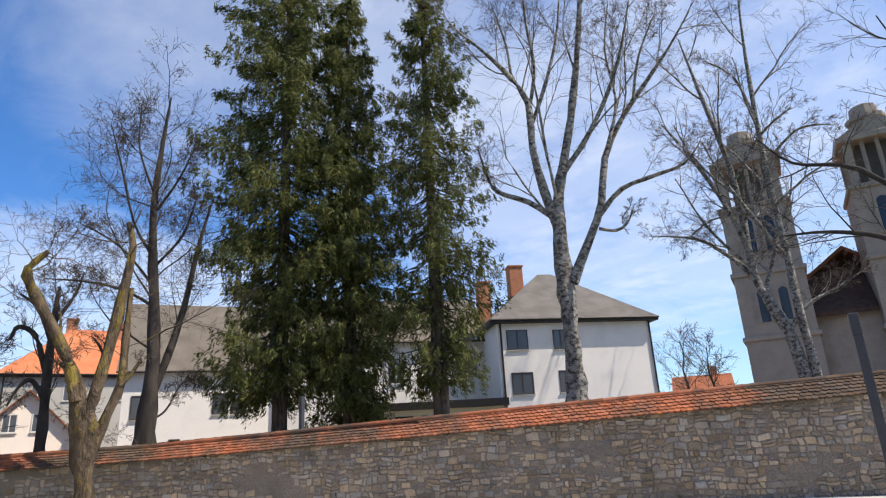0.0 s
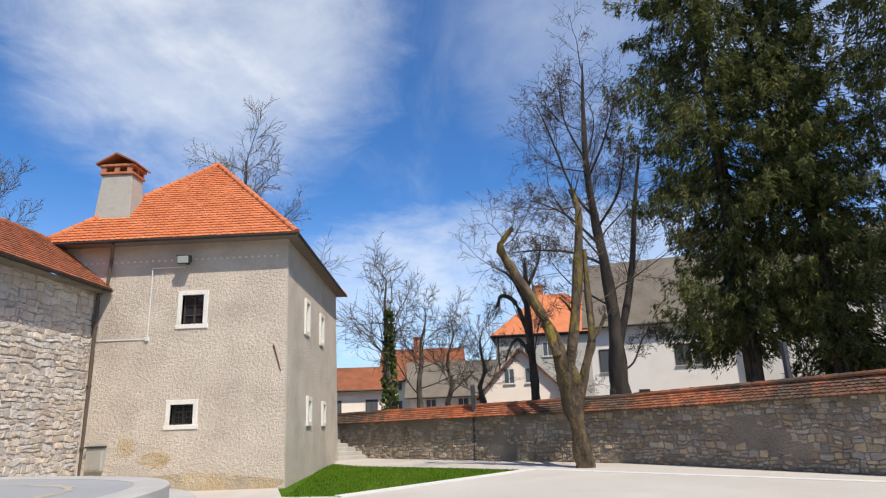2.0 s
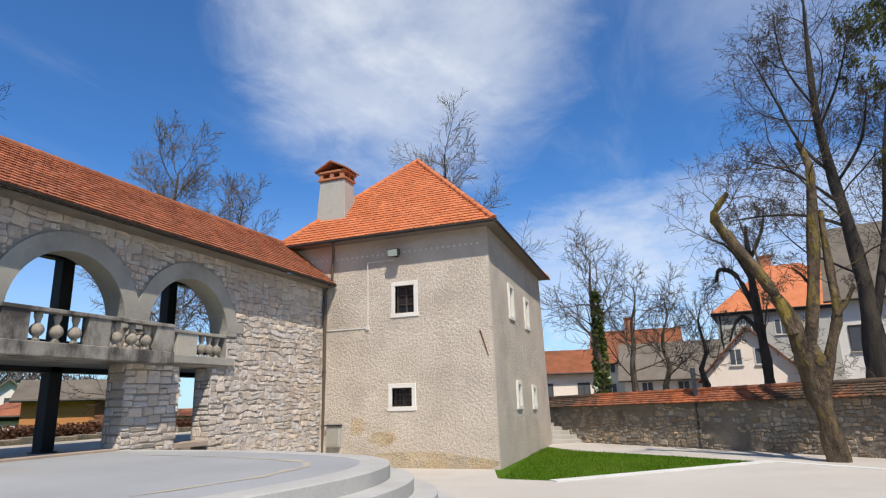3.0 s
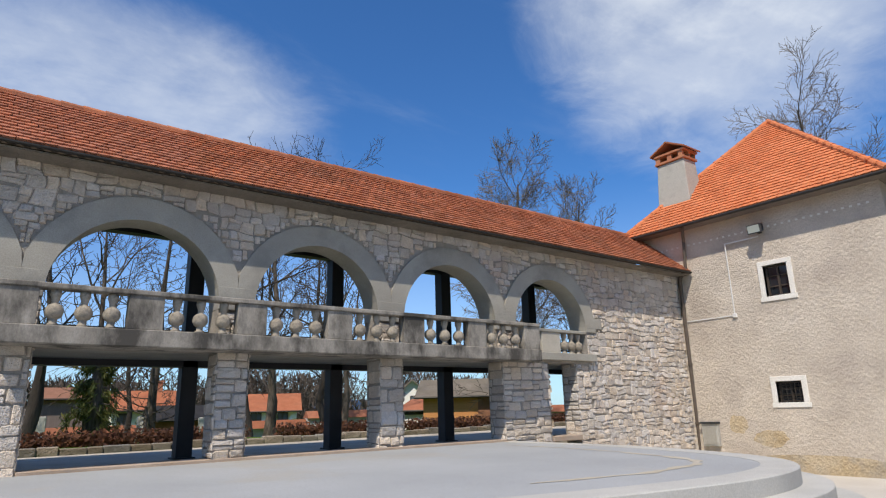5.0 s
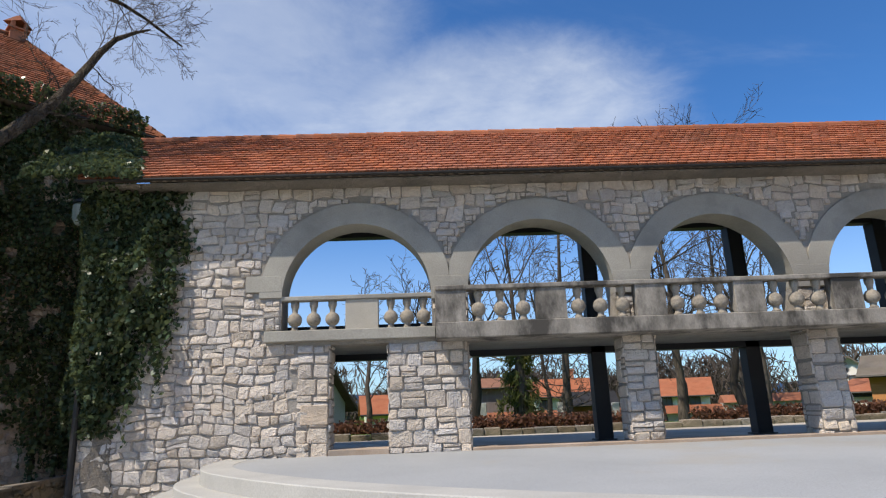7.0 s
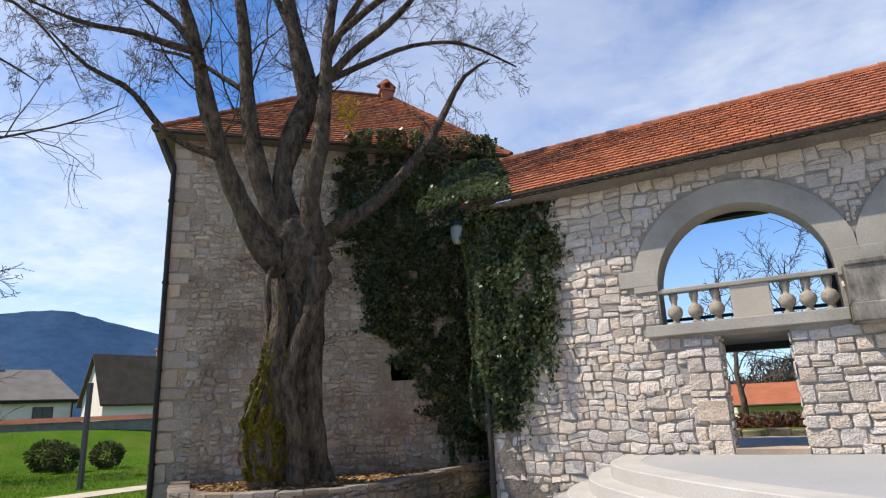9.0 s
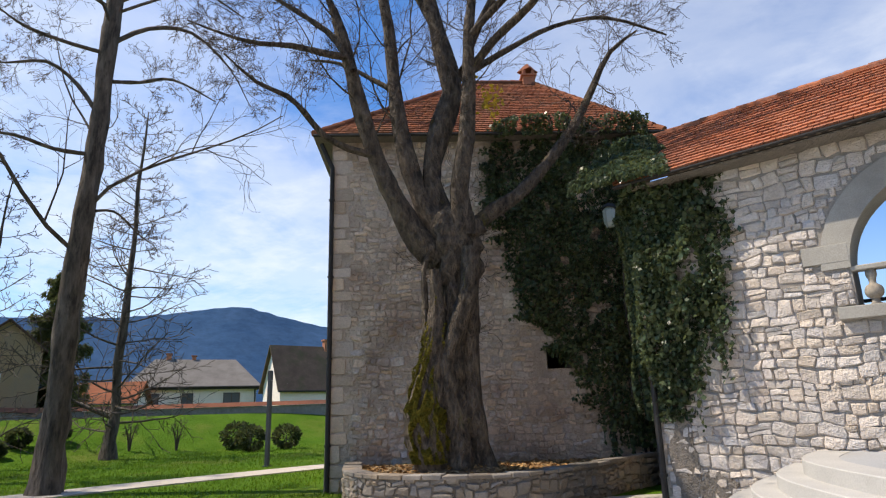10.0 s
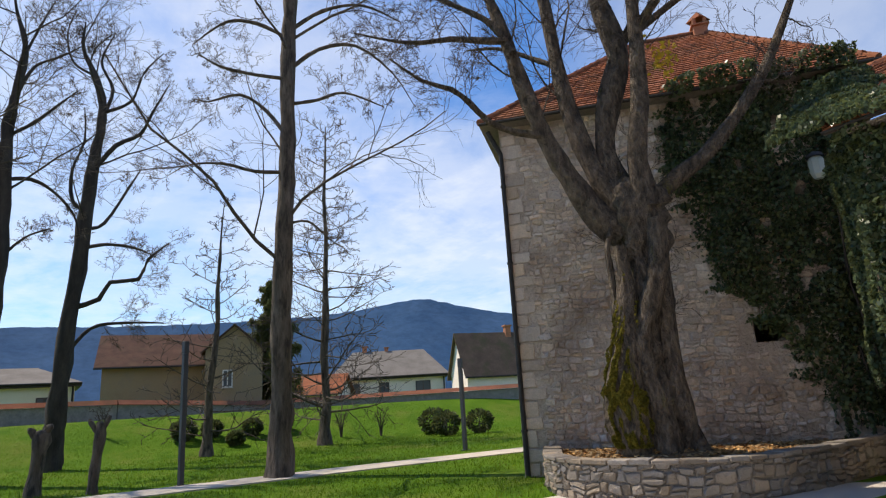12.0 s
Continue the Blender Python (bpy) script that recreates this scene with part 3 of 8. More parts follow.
def warped(v, x, z, amount=1.0):
    """Bends a stone's outline with the wandering joints of its wall."""
    out = []
    for a, y, b in v:
        p = Vector(((x + a) * 2.6, (z + b) * 2.9, 1.7))
        q = Vector(((x + a) * 6.5, (z + b) * 7.5, 5.2))
        out.append((a + amount * (0.058 * noise.noise(p) + 0.024 * noise.noise(q)), y, b + amount * (0.060 * noise.noise(p + Vector((0, 0, 9))) + 0.024 * noise.noise(q + Vector((0, 0, 9))))))
    return out


class Field:
    """Many small pieces gathered into one mesh."""

    def __init__(self):
        self.v, self.f = [], []

    def add(self, verts, faces, m=None):
        o = len(self.v)
        self.v += [tuple(m @ Vector(p)) for p in verts] if m is not None else verts
        self.f += [tuple(i + o for i in q) for q in faces]

    def done(self, name, material, parent=None, label="", smooth=False):
        ob = grown(name, self.v, self.f, material, parent, label, smooth)
        ob["kind"] = "stuff"
        return ob


def tile_mesh(w, h, thick=0.022, round_end=True):
    """A flat clay tile lying on a slope: x across, y up the slope, z out of it."""
    pts = [(-w / 2, h), (-w / 2, 0.03), (-w / 4, 0.004), (0, -0.006), (w / 4, 0.004), (w / 2, 0.03), (w / 2, h)] if round_end else [(-w / 2, h), (-w / 2, 0), (w / 2, 0), (w / 2, h)]
    n = len(pts)
    top = [(x, y, thick * (1.9 - 1.7 * y / h)) for x, y in pts]
    low = [(x, y, thick * (0.9 - 1.7 * y / h) - 0.02 * (y < h * 0.5)) for x, y in pts]
    faces = [tuple(range(n))] + [(i, i + n, i + n + 1, i + 1) for i in range(n - 1)]
    return top + low, faces


def tiles(polygon, origin, u, v, wide=0.19, rise=0.16, jitter=0.006, seed=1):
    """Poses of the tiles that cover a slope: polygon in (u, v) metres, u along the eave, v up the slope."""
    rng = random.Random(seed)
    origin, u, v = Vector(origin), Vector(u).normalized(), Vector(v).normalized()
    w = u.cross(v)
    base = Matrix((u, v, w)).transposed().to_4x4()
    top = max(p[1] for p in polygon)
    row = 0
    while row * rise < top - 0.05:
        y = row * rise
        xs = []
        n = len(polygon)
        for i in range(n):
            (xa, ya), (xb, yb) = polygon[i], polygon[(i + 1) % n]
            yy = y + rise * 0.4
            if (ya - yy) * (yb - yy) < 0:
                xs.append(xa + (xb - xa) * (yy - ya) / (yb - ya))
        if len(xs) == 2:
            a, b = sorted(xs)
            x = a + wide / 2 - (wide / 2 if row % 2 else 0)
            while x < b:
                if x > a - 0.01:
                    p = origin + u * (x + rng.uniform(-jitter, jitter)) + v * (y + rng.uniform(-jitter, jitter)) + w * rng.uniform(0, 0.006)
                    yield Matrix.Translation(p) @ base @ pose(0, 0, 0, rng.uniform(-0.8, 0.8), rng.uniform(-0.8, 0.8), rng.uniform(-1.2, 1.2)), x
                x += wide
        row += 1


def tiled(name, polygon, origin, u, v, material, parent, wide=0.19, rise=0.16, seed=1, pieces=None, piece_material=None, round_end=True):
    """Covers a slope with tiles: those in the stretch pieces (u from, to) as objects of their own, the rest joined."""
    verts, faces = tile_mesh(wide - 0.006, rise * 1.35, round_end=round_end)
    field, shared, count = Field(), None, 0
    for m, x in tiles(polygon, origin, u, v, wide, rise, seed=seed):
        if pieces and pieces[0] <= x < pieces[1] and count < 300:
            if shared is None:
                shared = mesh_of("tile", verts, faces, piece_material)
            ob = new("tile", shared)
            ob.parent, ob.matrix_basis = parent, m
            count += 1
        else:
            field.add(verts, faces, m)
    return field.done(name, material, parent)


def ridge_caps(bm, a, b, r=0.1, step=0.36):
    """A row of half-round ridge tiles from a to b."""
    a, b = Vector(a), Vector(b)
    n = max(1, round((b - a).length / step))
    q = (b - a).to_track_quat("Y", "Z")
    for k in range(n):
        p0, p1 = a + (b - a) * (k / n), a + (b - a) * ((k + 1.12) / n)
        rings = []
        for p, rr in ((p0, r * 1.08), (p1, r * 0.92)):
            rings.append([bm.verts.new(p + q @ Vector((rr * math.cos(t), 0, rr * math.sin(t) - 0.02))) for t in (math.pi * (-0.08 + 1.16 * i / 6) for i in range(7))])
        for i in range(6):
            bm.faces.new((rings[0][i], rings[0][i + 1], rings[1][i + 1], rings[1][i]))
        bm.faces.new(rings[0])
    return bm

for dull in ("grass", "grass_blade", "meadow", "hill", "tile_brown", "tile_dark", "tile_grey", "tile_old", "soil", "moss"):
    M[dull].node_tree.nodes["Principled BSDF"].inputs["Specular IOR Level"].default_value = 0.05

# bare town ground added unseen past the yard wall against green bounce; lawn here
gn, gl = M["grass"].node_tree.nodes, M["grass"].node_tree.links
town_line = gn.new("ShaderNodeVectorMath")
town_line.operation = "DOT_PRODUCT"
gl.new(gn.new("ShaderNodeTexCoord").outputs["Object"], town_line.inputs[0])
town_line.inputs[1].default_value = (0.731, -0.682, 0)
town_edge = gn.new("ShaderNodeMapRange")
town_edge.inputs["From Min"].default_value, town_edge.inputs["From Max"].default_value = 18.2, 21.0
gl.new(town_line.outputs["Value"], town_edge.inputs["Value"])
town_mix = gn.new("ShaderNodeMixRGB")
lawn_colour = gn["Principled BSDF"].inputs["Base Color"].links[0].from_socket
gl.new(town_edge.outputs["Result"], town_mix.inputs[0])
gl.new(lawn_colour, town_mix.inputs[1])
town_mix.inputs[2].default_value = (0.24, 0.205, 0.165, 1)
gl.new(town_mix.outputs[0], gn["Principled BSDF"].inputs["Base Color"])

# ---- ground ----


def smooth(t):
    t = min(1.0, max(0.0, t))
    return t * t * (3 - 2 * t)


YARD = [(3.7, -19.55), (14.6, -11.1), (21.4, -5.6), (28.3, 4.0), (31.6, 8.6)]


def beyond_yard(x, y):
    """Metres past the yard wall's line."""
    (ax, ay), (bx, by) = YARD[0], YARD[-1]
    nx, ny = (by - ay), -(bx - ax)
    k = math.hypot(nx, ny)
    return ((x - ax) * nx + (y - ay) * ny) / k


def level(x, y):
    """The height of the ground."""
    h = 0.0
    h = max(h, 1.02 * smooth((y - 11.2) / 0.5) * smooth((x + 5.4) / 0.6) * (1 - 0.85 * smooth((y - 20) / 26)))
    west = smooth((-29.5 - x) / 9.0) * 1.75
    h = max(h, west * smooth((40 - abs(y - 6)) / 12))
    h = max(h, 1.45 * smooth((beyond_yard(x, y) - 3.3) / 1.5))
    return h


def ground_sheet():
    near = np.arange(-50, 50.1, 0.8)
    far = np.array([55, 62, 72, 85, 105, 140, 200, 320, 550, 1000, 2000, 3600.0])
    line = np.concatenate([-far[::-1], near, far])
    xs, ys = np.meshgrid(line, line, indexing="ij")
    zs = np.array([[level(x, y) for y in line] for x in line])
    zs = zs - 0.012
    n = len(line)
    verts = np.stack([xs, ys, zs], -1).reshape(-1, 3)
    i = np.arange(n - 1)[:, None] * n + np.arange(n - 1)[None, :]
    i = i.ravel()
    ob = grown("ground", verts, np.stack([i, i + n, i + n + 1, i + 1], -1), M["grass"], smooth=True)
    return tagged(ob, "green lawn ground with short spring grass", "ground", kind="structure")


ground_sheet()


def flat_sheet(name, outline, z, thick, material, label, category):
    bm = bmesh.new()
    a = [bm.verts.new((x, y, z)) for x, y in outline]
    b = [bm.verts.new((x, y, z - thick)) for x, y in outline]
    bm.faces.new(a)
    n = len(a)
    for i in range(n):
        bm.faces.new((a[i], b[i], b[(i + 1) % n], a[(i + 1) % n]))
    return tagged(part(name, bm, material, None, label), label, category, kind="structure")


flat_sheet("pavement", [(-10.5, -30), (4.5, -30), (4.0, -19.75), (14.45, -11.4), (21.1, -6.0), (27.6, 3.3), (31, 8.4), (28.2, 9.0), (26.2, 5.6), (24.2, 4.2), (22.3, 0.8), (20.5, -1.8), (17.8, 1.05), (15.6, 3.1), (15.9, 4.6), (17.9, 5.3), (17.9, 11.0), (-5.0, 11.0), (-6.0, 13.4), (-10.0, 8.6)], 0.0, 0.3, M["paving"], "pale beige concrete paving of the courtyard", "pavement")


def strip(name, a, b, width, z, high, material, label, category="kerb"):
    a, b = Vector(a), Vector(b)
    d = (b - a).normalized()
    n = Vector((-d.y, d.x)) * width / 2
    pts = [a - n, b - n, b + n, a + n]
    bm = bmesh.new()
    lo, hi = [[bm.verts.new((p.x, p.y, h)) for p in pts] for h in (z - 0.2, z + high)]
    bm.faces.new(hi)
    for i in range(4):
        bm.faces.new((lo[i], lo[(i + 1) % 4], hi[(i + 1) % 4], hi[i]))
    return tagged(part(name, bm, material, None, label), label, category, kind="structure")


strip("kerb", (15.5, 3.15), (20.5, -1.9), 0.30, 0.0, 0.03, M["kerb"], "pale stone kerb strip edging the grass wedge")
strip("kerb", (20.6, -2.0), (14.7, -9.2), 0.30, 0.0, 0.012, M["kerb"], "pale stone strip along the yard wall")
flat_sheet("path", [(-19.2, -12), (-17.9, -12), (-17.8, 0), (-17.75, 8), (-17.4, 13.6), (-16.6, 20), (-17.9, 20), (-18.7, 13.6), (-19.1, 8), (-19.15, 0)], 0.02, 0.2, M["gravel"], "pale concrete footpath through the lawn", "path")
flat_sheet("terrace", [(-4.9, 11.5), (30, 11.5), (30, 18.6), (-6.0, 16.4)], 1.03, 0.3, M["gravel"], "pale gravel terrace behind the arcade", "terrace")

# ---- stage with round steps ----
SZ = 1.08
STAGE = [(-2.75, 10.98), (-2.62, 9.56), (-1.88, 8.28), (-0.3, 6.6), (1.9, 5.1), (4.0, 4.2), (5.8, 3.75), (7.2, 3.62), (8.4, 3.85), (9.3, 4.5), (9.95, 5.7), (10.45, 7.5), (10.6, 9.3), (10.6, 10.98)]


def stage_line(out, per=8):
    """The stage's rounded outline, moved outward by so many metres."""
    pts = [Vector(p) for p in STAGE]
    fine = []
    for i in range(len(pts) - 1):
        p0, p1, p2, p3 = pts[max(i - 1, 0)], pts[i], pts[i + 1], pts[min(i + 2, len(pts) - 1)]
        for q in range(per):
            t = q / per
            fine.append(0.5 * (2 * p1 + (p2 - p0) * t + (2 * p0 - 5 * p1 + 4 * p2 - p3) * t * t + (3 * p1 - 3 * p2 + p3 - p0) * t ** 3))
    fine.append(pts[-1])
    line = []
    for i, q in enumerate(fine):
        d = (fine[min(i + 1, len(fine) - 1)] - fine[max(i - 1, 0)]).normalized()
        side = Vector((d.y, -d.x)) if 0 < i < len(fine) - 1 else Vector((-1.0 if i == 0 else 1.0, 0.0))
        line.append(q - side * -out if 0 < i < len(fine) - 1 else q + side * out)
    return line


def stage_band(bm, o0, o1, z0, z1):
    """A step that follows the outline from o0 to o1 metres outside it, with a worn nosing."""
    soft = 0.012
    a, b, c = stage_line(o0), stage_line(o1 - soft), stage_line(o1)
    rows = [[bm.verts.new((q.x, q.y, z)) for q in line] for line, z in ((a, z0), (a, z1), (b, z1), (c, z1 - soft), (c, z0))]
    for r0, r1 in zip(rows, rows[1:]):
        for i in range(len(r0) - 1):
            bm.faces.new((r0[i], r0[i + 1], r1[i + 1], r1[i]))
    return bm


stage = thing("stage", "round grey concrete open-air stage with steps before the arcade", "stage", (0, 0, 0))
bm = bmesh.new()
bm.faces.new([bm.verts.new((q.x, q.y, SZ)) for q in stage_line(-0.42)])
part("stage_floor", bm, M["stage"], stage, "smooth grey stage floor")
bm = bmesh.new()
mark = stage_line(-1.15)[44:100]
rows = []
for side in (-1, 1):
    row = []
    for i, q in enumerate(mark):
        d = (mark[min(i + 1, len(mark) - 1)] - mark[max(i - 1, 0)]).normalized()
        w = side * (0.015 + 0.20 * abs(noise.noise(Vector((i * 0.17, side * 3.0, 0)))) + 0.06 * abs(noise.noise(Vector((i * 0.6, side, 5)))))
        row.append(bm.verts.new((q.x + d.y * w, q.y - d.x * w, SZ + 0.004)))
    rows.append(row)
for i in range(len(mark) - 1):
    bm.faces.new((rows[0][i], rows[0][i + 1], rows[1][i + 1], rows[1][i]))
part("water_mark", bm, M["crack"], stage, "curved tan water mark on the stage floor")
part("rim", stage_band(bmesh.new(), -0.42, 0.0, SZ - 0.2, SZ + 0.004), M["stage_rim"], stage, "pale concrete rim")
for k in range(1, 6):
    part("step", stage_band(bmesh.new(), -0.05 + 0.32 * (k - 1), 0.32 * k, -0.05, SZ - 0.18 * k), M["stage_rim"], stage, "pale concrete step")

# ---- arcade ----
ARCH = [-0.63 + 3.18 * k for k in range(5)]
AR, AO, SPRING = 1.28, 1.66, 3.68
WY0, WY1 = 11.0, 11.5
BAYS = [(-1.09, -0.11), (1.24, 3.87), (4.41, 7.07), (7.62, 10.36), (11.87, 12.90)]
FLOOR_Z, LINTEL, SILL = 1.02, 2.86, 3.08
WX0, WX1, WTOP = -5.04, 18.0, 5.72


def arcade_wall():
    cuts = {WX0, WX1}
    for a, b in BAYS:
        cuts |= {a, b}
    for c in ARCH:
        cuts |= {c + AR * math.cos(math.pi * i / 20) for i in range(21)}
    cuts = sorted(cuts)
    cuts = [c for i, c in enumerate(cuts) if i == 0 or c - cuts[i - 1] > 1e-4]
    bm = bmesh.new()

    def arch_at(x):
        for c in ARCH:
            if abs(x - c) < AR + 1e-5:
                return SPRING + math.sqrt(max(0, AR * AR - (x - c) ** 2))
        return None

    for a, b in zip(cuts, cuts[1:]):
        m = (a + b) / 2
        spans = []
        low = LINTEL if any(p < m < q for p, q in BAYS) else -0.1
        if arch_at(m) is None:
            spans.append((low, low, WTOP, WTOP))
        else:
            spans.append((low, low, SILL, SILL))
            spans.append((arch_at(a), arch_at(b), WTOP, WTOP))
        for za, zb, ta, tb in spans:
            hexa(bm, [(a, WY0, za), (b, WY0, zb), (b, WY1, zb), (a, WY1, za), (a, WY0, ta), (b, WY0, tb), (b, WY1, tb), (a, WY1, ta)])
    return bm


wall_arcade = tagged(part("wall_arcade", arcade_wall(), M["mortar"]), "rubble stone arcade wall with five round arches", "wall", kind="structure")


def arch_ring(bm, c, left_half, right_half):
    n = 28
    cols = []
    for i in range(n + 1):
        t = math.pi * (1 - i / n)
        row = []
        for r in (AR - 0.004, AO):
            x, z = r * math.cos(t), r * math.sin(t)
            x = max(-left_half, min(right_half, x))
            row.append((c + x, SPRING + z))
        cols.append(row)
    vs = [[[bm.verts.new((x, y, z)) for y in (WY0 - 0.042, WY1 + 0.02)] for x, z in row] for row in cols]
    for a, b in zip(vs, vs[1:]):
        for k in (0, 1):
            bm.faces.new((a[0][k], a[1][k], b[1][k], b[0][k]))
        bm.faces.new((a[0][0], b[0][0], b[0][1], a[0][1]))
        bm.faces.new((a[1][0], a[1][1], b[1][1], b[1][0]))
    return bm


for k, c in enumerate(ARCH):
    ob = part("arch_surround", arch_ring(bmesh.new(), c, AO if k == 0 else 1.588, AO if k == 4 else 1.588), M["concrete"], wall_arcade, "smooth grey concrete arch surround")
for x0, x1 in ((-2.52, ARCH[0] - AR + 0.004), (ARCH[4] + AR - 0.004, 14.0), *((a + AR - 0.004, b - AR + 0.004) for a, b in zip(ARCH, ARCH[1:]))):
    boxed("impost", (x0, x1, WY0 - 0.046, WY1 + 0.025, SPRING + 0.1, SPRING + 0.38) if x1 - x0 < 0.7 and (x0 < -2 or x1 > 13.9) else (x0, x1, WY0 - 0.045, WY1 + 0.025, SPRING - 0.1, SPRING + 0.3), M["concrete"], wall_arcade, "grey concrete impost block", 0.008)
# flush sills and the projecting balcony
gallery = thing("balcony", "long weathered concrete balcony with bulbous balusters under the arches", "balcony", (0, 0, 0))
BX0, BX1, BY = 0.70, 11.10, 10.42
boxed("slab", (BX0, BX1, BY, WY0 + 0.1, 2.84, 3.10), M["weathered"], gallery, "grey concrete slab streaked with damp", 0.015)
boxed("gallery_floor", (WX0 + 0.2, WX1, WY1, 13.55, 2.86, 3.06), M["concrete"], gallery)
for x0, x1 in ((-2.16, BX0 - 0.004), (BX1 + 0.004, 13.60)):
    boxed("sill", (x0, x1, WY0 - 0.13, WY0 + 0.2, 2.92, 3.10), M["concrete"], gallery, "smooth grey concrete sill", 0.01)


def baluster_mesh():
    prof = [(0.072, 0.0), (0.072, 0.03), (0.05, 0.05), (0.055, 0.085)]
    for i in range(9):
        t = math.pi * (0.13 + 0.74 * i / 8)
        prof.append((0.122 * math.sin(t), 0.205 - 0.122 * math.cos(t)))
    prof += [(0.045, 0.335), (0.05, 0.38), (0.072, 0.44), (0.072, 0.52)]
    return lathe(bmesh.new(), prof, 16)


first = part("baluster", baluster_mesh(), M["baluster"], gallery, "pale cast baluster with a round belly", True)
shared_baluster = first.data
first.matrix_basis = pose(-1.70, WY0 + 0.1, 3.10)


def rail_run(x0, x1, y, panels, top, deep, pattern, clean=False):
    boxed("rail", (x0, x1, y - deep / 2, y + deep / 2, top - 0.075, top), M["concrete"] if clean else M["weathered"], gallery, "smooth grey coping rail" if clean else "weathered grey coping rail", 0.012)
    for a, b in panels:
        boxed("pedestal", (a, b, y - deep / 2 + 0.03, y + deep / 2 - 0.03, 3.10, top - 0.075), M["pedestal"] if clean else M["weathered"], gallery, "pale smooth concrete pedestal" if clean else "flat concrete pedestal with dark water stains", 0.008)
    for x in pattern:
        ob = new("baluster", shared_baluster)
        ob.parent = gallery
        ob.matrix_basis = pose(x, y, 3.10, 0, 0, 37 * x)


run = []
pan = []
inner = BX1 - BX0
cell = (inner - 0.5) / 6
for k in range(7):
    pan.append((BX0 + k * cell, BX0 + k * cell + 0.5))
for k in range(6):
    a, b = BX0 + k * cell + 0.5, BX0 + (k + 1) * cell
    run += [a + (b - a) * q for q in (0.18, 0.5, 0.82)]
rail_run(BX0, BX1, BY + 0.14, pan, 3.70, 0.26, run)
rail_run(-1.93, BX0 - 0.01, WY0 + 0.1, [(-0.83, -0.27)], 3.70, 0.22, [-1.38, -1.06, -0.06, 0.22, 0.50], True)
rail_run(BX1 + 0.01, 13.40, WY0 + 0.1, [(11.75, 12.40)], 3.70, 0.22, [11.30, 11.54, 12.62, 12.88, 13.15], True)
part("return_rail", box(bmesh.new(), BX0, BX0 + 0.22, BY + 0.28, WY0, 3.10, 3.69, 0.01), M["weathered"], gallery)
part("return_rail", box(bmesh.new(), BX1 - 0.22, BX1, BY + 0.28, WY0, 3.10, 3.69, 0.01), M["weathered"], gallery)

# steel posts and beams behind
for x in (0.82, 4.0, 7.18, 10.36, 13.54):
    post = thing("steel_post", "dark painted square steel post behind the arcade", "post", (x, 13.2, 0.9), group="posts behind the arcade")
    boxed("shaft", (-0.15, 0.15, -0.15, 0.15, 0.1, 4.65), M["steel"], post, "", 0.01)
    boxed("foot_plate", (-0.2, 0.2, -0.2, 0.2, 0.1, 0.16), M["steel"], post)
tagged(boxed("beam", (WX0 + 0.3, WX1 - 0.1, 13.05, 13.35, 2.74, 2.86), M["steel"]), "long dark steel beam below the gallery floor", "beam", kind="structure")
tagged(boxed("beam", (WX0 + 0.3, WX1 - 0.1, 13.08, 13.32, 5.30, 5.55), M["steel"]), "dark steel eaves beam behind the arcade", "beam", kind="structure")
tagged(boxed("handrail", (WX0 + 0.3, WX1 - 0.1, 13.3, 13.36, 3.42, 3.48), M["steel"]), "dark rail along the open back of the gallery", "rail", kind="structure")
boxed("threshold", (1.24, 10.36, 10.95, 11.4, 1.0, 1.13), M["threshold"], None, "worn pale stone threshold under the arcade", 0.01)["kind"] = "structure"
boxed("threshold", (-1.09, -0.11, 10.95, 11.4, 1.0, 1.17), M["threshold"], None, "stone door sill in the arcade", 0.01)["kind"] = "structure"
boxed("threshold", (11.87, 12.90, 10.95, 11.4, 1.0, 1.12), M["threshold"], None, "stone door sill in the arcade", 0.01)["kind"] = "structure"

# arcade roof
EY, EZ, RY, RZ = 10.50, 5.73, 12.45, 7.31
slope = math.hypot(RY - EY, RZ - EZ)
roof = thing("arcade_roof", "long pitched roof of aged red clay tiles over the arcade", "roof", (0, 0, 0))
roof["kind"] = "structure"
RX0, RX1 = -5.3, 19.0
bm = bmesh.new()
prism(bm, [(EY + 0.02, EZ - 0.04), (RY, RZ - 0.05), (14.40, EZ - 0.04), (14.40, EZ - 0.07), (RY, RZ - 0.11), (EY + 0.02, EZ - 0.07)], "x", RX0, RX1)
part("roof_deck", bm, M["timber"], roof)
bm = bmesh.new()
ridge_caps(bm, (RX0, RY, RZ), (RX1, RY, RZ), 0.10)
part("ridge_tiles", bm, M["tile_old"], roof, "half-round clay ridge tiles")
bm = bmesh.new()
prism(bm, [(EY - 0.07, EZ - 0.02), (EY + 0.0, EZ - 0.02), (EY + 0.0, EZ - 0.045), (EY - 0.025, EZ - 0.06), (EY - 0.045, EZ - 0.06), (EY - 0.07, EZ - 0.045)], "x", RX0, 18.0 - 0.1)
part("gutter", bm, M["gutter"], roof, "dark metal gutter")
boxed("soffit", (WX0, 17.9, EY + 0.05, 11.02, EZ - 0.10, EZ - 0.075), M["bmortar"], roof, "rough plastered eave soffit")

# ---- east tower ----
EZE, EAP = 7.15, Vector((21.5, 9.0, 11.15))
EC = [(18.0, 5.22), (27.3, 5.73), (27.3, 12.8), (18.0, 12.3)]
BATTER = 0.15


